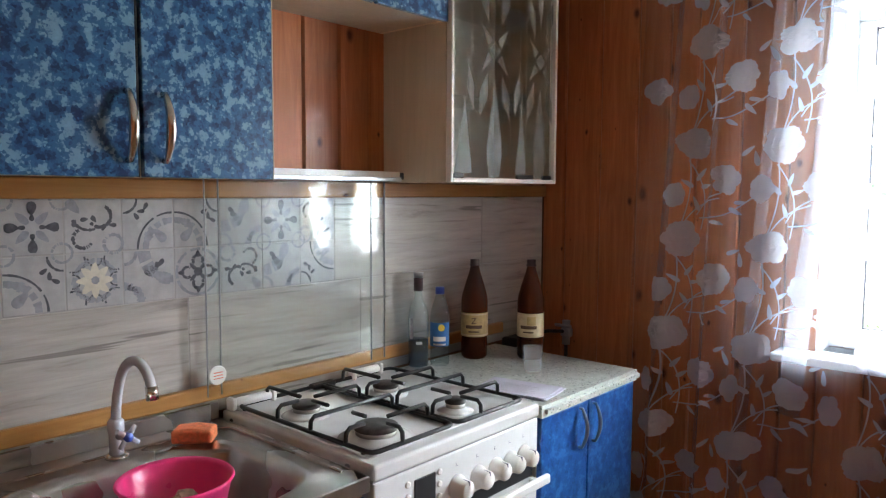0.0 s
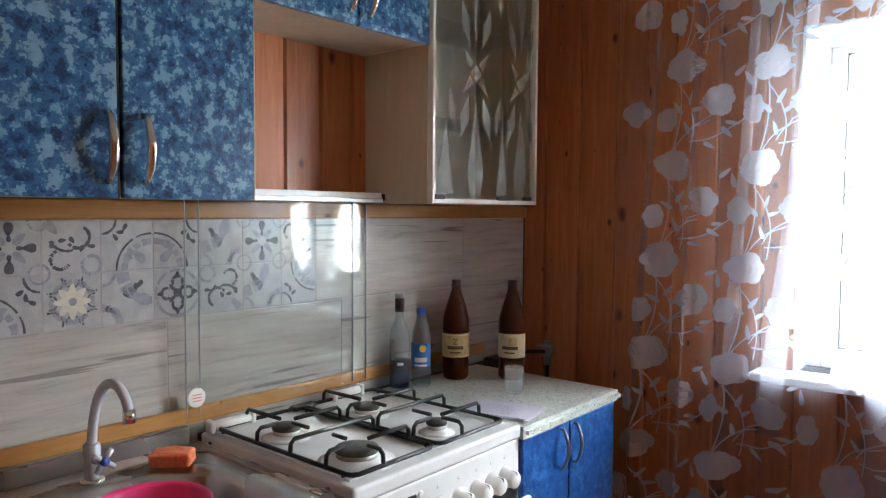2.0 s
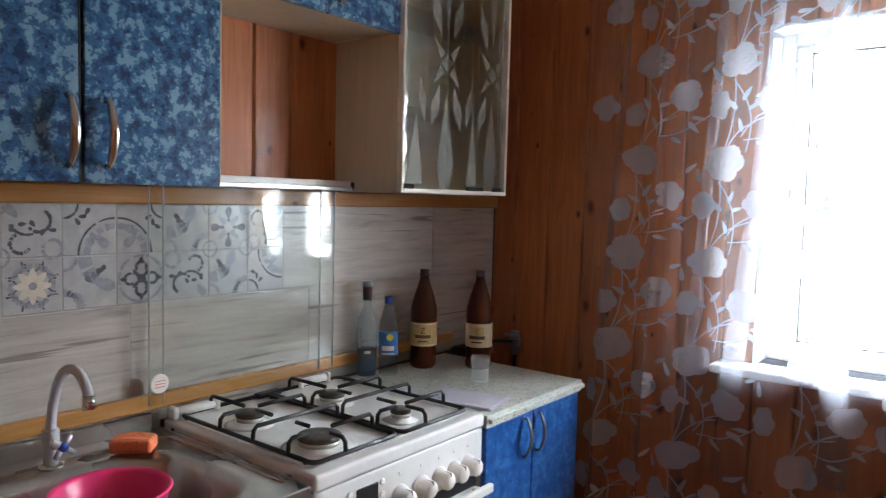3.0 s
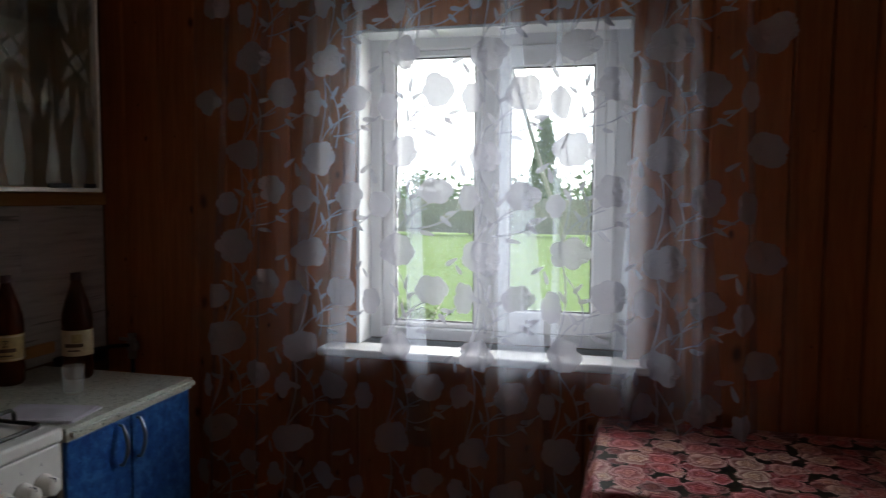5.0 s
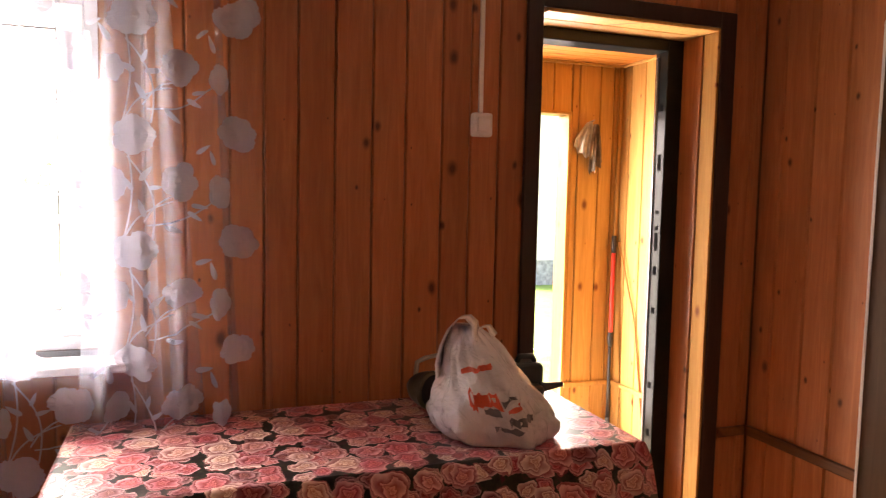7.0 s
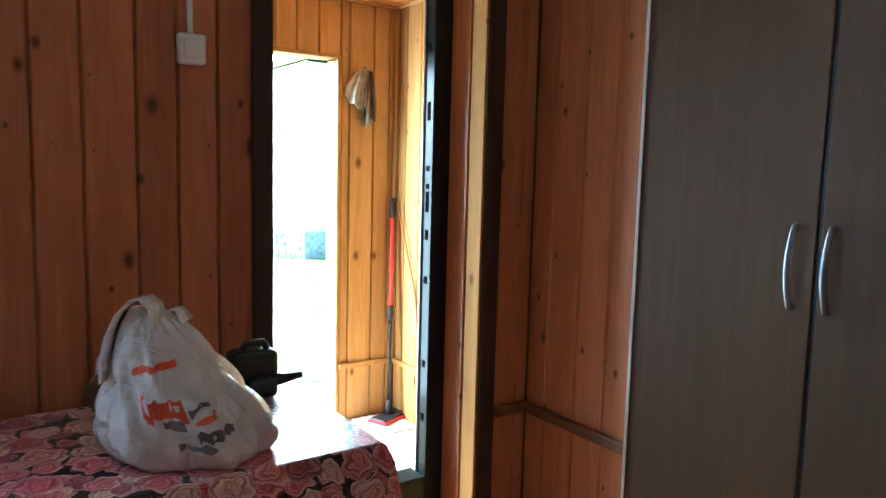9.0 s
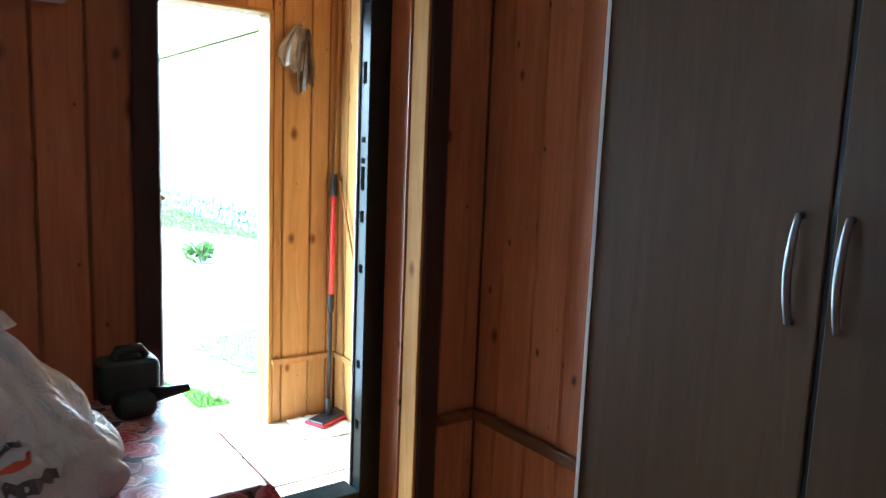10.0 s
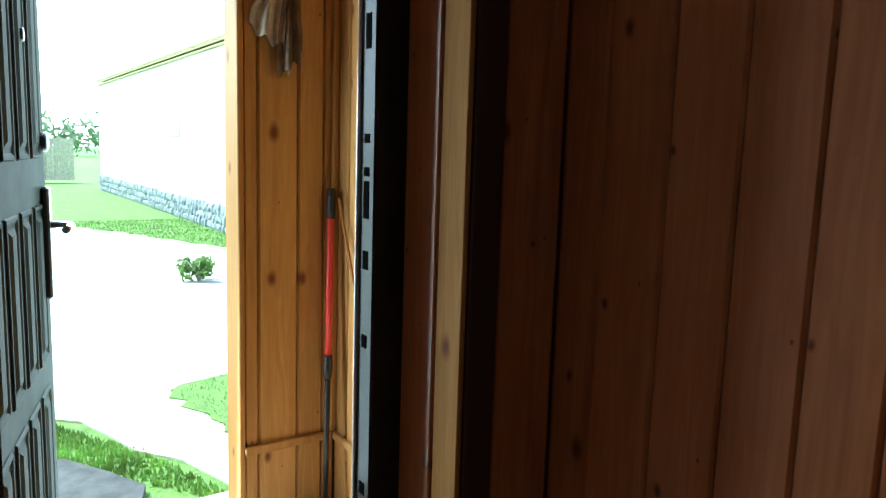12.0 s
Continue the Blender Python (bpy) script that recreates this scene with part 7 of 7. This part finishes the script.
tiling = thing("trim_tiling", "tiled splashback of limed-board and patterned tiles", "tiling", (0, -3, 0.9), kind="structure")
part("grout", boxm(-0.017, -0.0012, -3.2, -0.001, 0.86, 1.45), GROUT, tiling)
for ya, yb in ((-3.2, -2.85), (-2.85, -2.25), (-2.25, -1.65), (-1.65, -1.05), (-1.05, -0.45), (-0.45, -0.002)):
    tile(tiling, ya, yb, 0.86, 1.182, TILE)
for ya, yb in ((-3.2, -2.6135), (-1.156, -0.42), (-0.42, -0.002)):
    tile(tiling, ya, yb, 1.182, 1.441, TILE)

TS = 0.1325


def motif(kind, seed):
    """Printed ornament of one square tile, a hair proud of the glaze, in tile coordinates about its middle."""
    r = random.Random(seed)
    dark, grey, cream = bmesh.new(), bmesh.new(), bmesh.new()
    m = Matrix(((0, 0, 1, 0), (1, 0, 0, 0), (0, 1, 0, 0), (0, 0, 0, 1)))

    def blob(bm, cx, cy, L, W, ang, h=0.0005, n=14, sharp=1.0):
        pts = []
        for i in range(n):
            a = 2 * math.pi * i / n
            u, v = L * math.cos(a), W * math.sin(a) * (1 - 0.4 * sharp * math.cos(a))
            k = 1 + r.uniform(-0.07, 0.07)
            pts.append((cx + k * (u * math.cos(ang) - v * math.sin(ang)), cy + k * (u * math.sin(ang) + v * math.cos(ang))))
        slab(bm, pts, m, h)

    def arc(bm, cx, cy, R, a0, a1, w, h=0.0005):
        n = max(6, int(abs(a1 - a0) * 9))
        for i in range(n):
            if r.random() < 0.10:
                continue
            p, q = a0 + (a1 - a0) * i / n, a0 + (a1 - a0) * (i + 1.05) / n
            w2 = w * r.uniform(0.7, 1.2)
            slab(bm, [(cx + (R - w2) * math.cos(p), cy + (R - w2) * math.sin(p)), (cx + (R + w2) * math.cos(p), cy + (R + w2) * math.sin(p)), (cx + (R + w2) * math.cos(q), cy + (R + w2) * math.sin(q)), (cx + (R - w2) * math.cos(q), cy + (R - w2) * math.sin(q))], m, h)

    H = TS / 2 - 0.004
    if kind == 0:      # cross of four spades
        for k in range(4):
            a = k * math.pi / 2
            blob(dark, 0.042 * math.cos(a), 0.042 * math.sin(a), 0.015, 0.010, a + math.pi)
            blob(dark, 0.022 * math.cos(a), 0.022 * math.sin(a), 0.008, 0.005, a)
            blob(grey, 0.030 * math.cos(a + 0.785), 0.030 * math.sin(a + 0.785), 0.018, 0.008, a + 0.785)
            arc(grey, H * math.cos(a + 0.785) * 1.38, H * math.sin(a + 0.785) * 1.38, 0.022, 0, 6.28, 0.003)
    elif kind == 1:    # scrolling vine
        arc(dark, -0.015, -0.022, 0.026, 0.6, 4.2, 0.004)
        arc(dark, 0.025, 0.030, 0.022, -1.2, 2.6, 0.004)
        arc(dark, 0.010, -0.030, 0.040, 0.4, 1.9, 0.0035)
        for k in range(5):
            blob(dark, -0.045 + 0.022 * k, 0.010 * math.sin(k * 2.0) - 0.004 * k, 0.009, 0.005, k * 1.1)
        arc(grey, -0.045, 0.045, 0.022, 0, 6.28, 0.004)
        blob(grey, 0.045, -0.045, 0.02, 0.011, 2.3)
    elif kind == 2:    # eight-petalled flower in a wreath
        arc(grey, 0, 0, 0.046, 0, 6.2832, 0.007)
        for k in range(8):
            a = k * math.pi / 4
            blob(cream, 0.026 * math.cos(a), 0.026 * math.sin(a), 0.017, 0.009, a, 0.0006)
        blob(grey, 0, 0, 0.009, 0.009, 0, 0.0008, sharp=0)
        for k in range(4):
            a = k * math.pi / 2 + math.pi / 4
            arc(dark, 0.068 * math.cos(a), 0.068 * math.sin(a), 0.026, a + 2.0, a + 4.28, 0.0022)
            arc(dark, 0.050 * math.cos(a + 0.785), 0.050 * math.sin(a + 0.785), 0.016, a + 2.2, a + 5.6, 0.0020)
    elif kind == 3:    # sweeping bands with a sprig
        arc(grey, -H, -H, 0.075, 0.0, 1.57, 0.014)
        arc(grey, H, H, 0.040, 3.1, 4.75, 0.010)
        for k in range(4):
            blob(dark, -0.030 + 0.011 * k, -0.030 + 0.008 * k, 0.012, 0.006, 0.9 + k * 0.5)
            blob(dark, 0.034 + 0.006 * k, 0.036 - 0.004 * k, 0.008, 0.004, 2.2 + k * 0.7)
        arc(grey, H, -H, 0.03, 1.57, 3.14, 0.004)
    elif kind == 4:    # dark quatrefoil
        for k in range(4):
            a = k * math.pi / 2
            arc(dark, 0.030 * math.cos(a), 0.030 * math.sin(a), 0.014, a - 2.2, a + 2.2, 0.004)
            blob(dark, 0.048 * math.cos(a), 0.048 * math.sin(a), 0.009, 0.006, a)
            blob(dark, 0.022 * math.cos(a + 0.785), 0.022 * math.sin(a + 0.785), 0.012, 0.005, a + 0.785)
        blob(dark, 0, 0, 0.012, 0.012, 0.3, 0.0007, sharp=0)
        arc(grey, 0, 0, 0.060, 0, 6.28, 0.004)
    else:              # medallion corner
        arc(grey, -H, -H, 0.070, 0, 1.57, 0.010)
        arc(dark, -H, -H, 0.090, 0, 1.57, 0.0025)
        arc(dark, H, H, 0.034, 3.14, 4.71, 0.003)
        for k in range(3):
            blob(dark, 0.020 + 0.012 * k, 0.030 - 0.012 * k, 0.010, 0.005, 0.6 + k)
        blob(grey, -0.030, -0.030, 0.022, 0.012, 0.785)
    return [(n_, mesh_of("ornament", b_, mt)) for n_, b_, mt in (("dark_ornament", dark, INK_DARK), ("grey_ornament", grey, INK_GREY), ("cream_ornament", cream, INK_CREAM)) if len(b_.verts)]


MOTIFS = [motif(k, k + 2) for k in range(6)]
_up = (3, 1, 5, 2, 0, 1, 5, 5, 3, 0, 1)
_lo = (4, 0, 3, 1, 5, 2, 3, 4, 1, 3, 5)
for row, (zc, kinds) in enumerate(((1.248, _lo), (1.3775, _up))):
    for i in range(11):
        yc = -2.6135 + TS * i + TS / 2
        if yc > -1.15:
            continue
        y0, y1 = yc - TS / 2, yc + TS / 2
        z0, z1 = (1.182, 1.314) if row == 0 else (1.314, 1.441)
        t_ = tile(tiling, y0, y1, z0, z1, DECOR, "patterned_tile")
        k = kinds[i]
        for nm, me in MOTIFS[k]:
            o = part(nm, me, None, t_)
            turn = ((i * 7 + row * 3) % 4) * math.pi / 2 if k in (1, 3, 5) else 0.0
            o.matrix_basis = Matrix.Translation((0.0002, yc, zc)) @ Matrix.Rotation(turn, 4, "X")
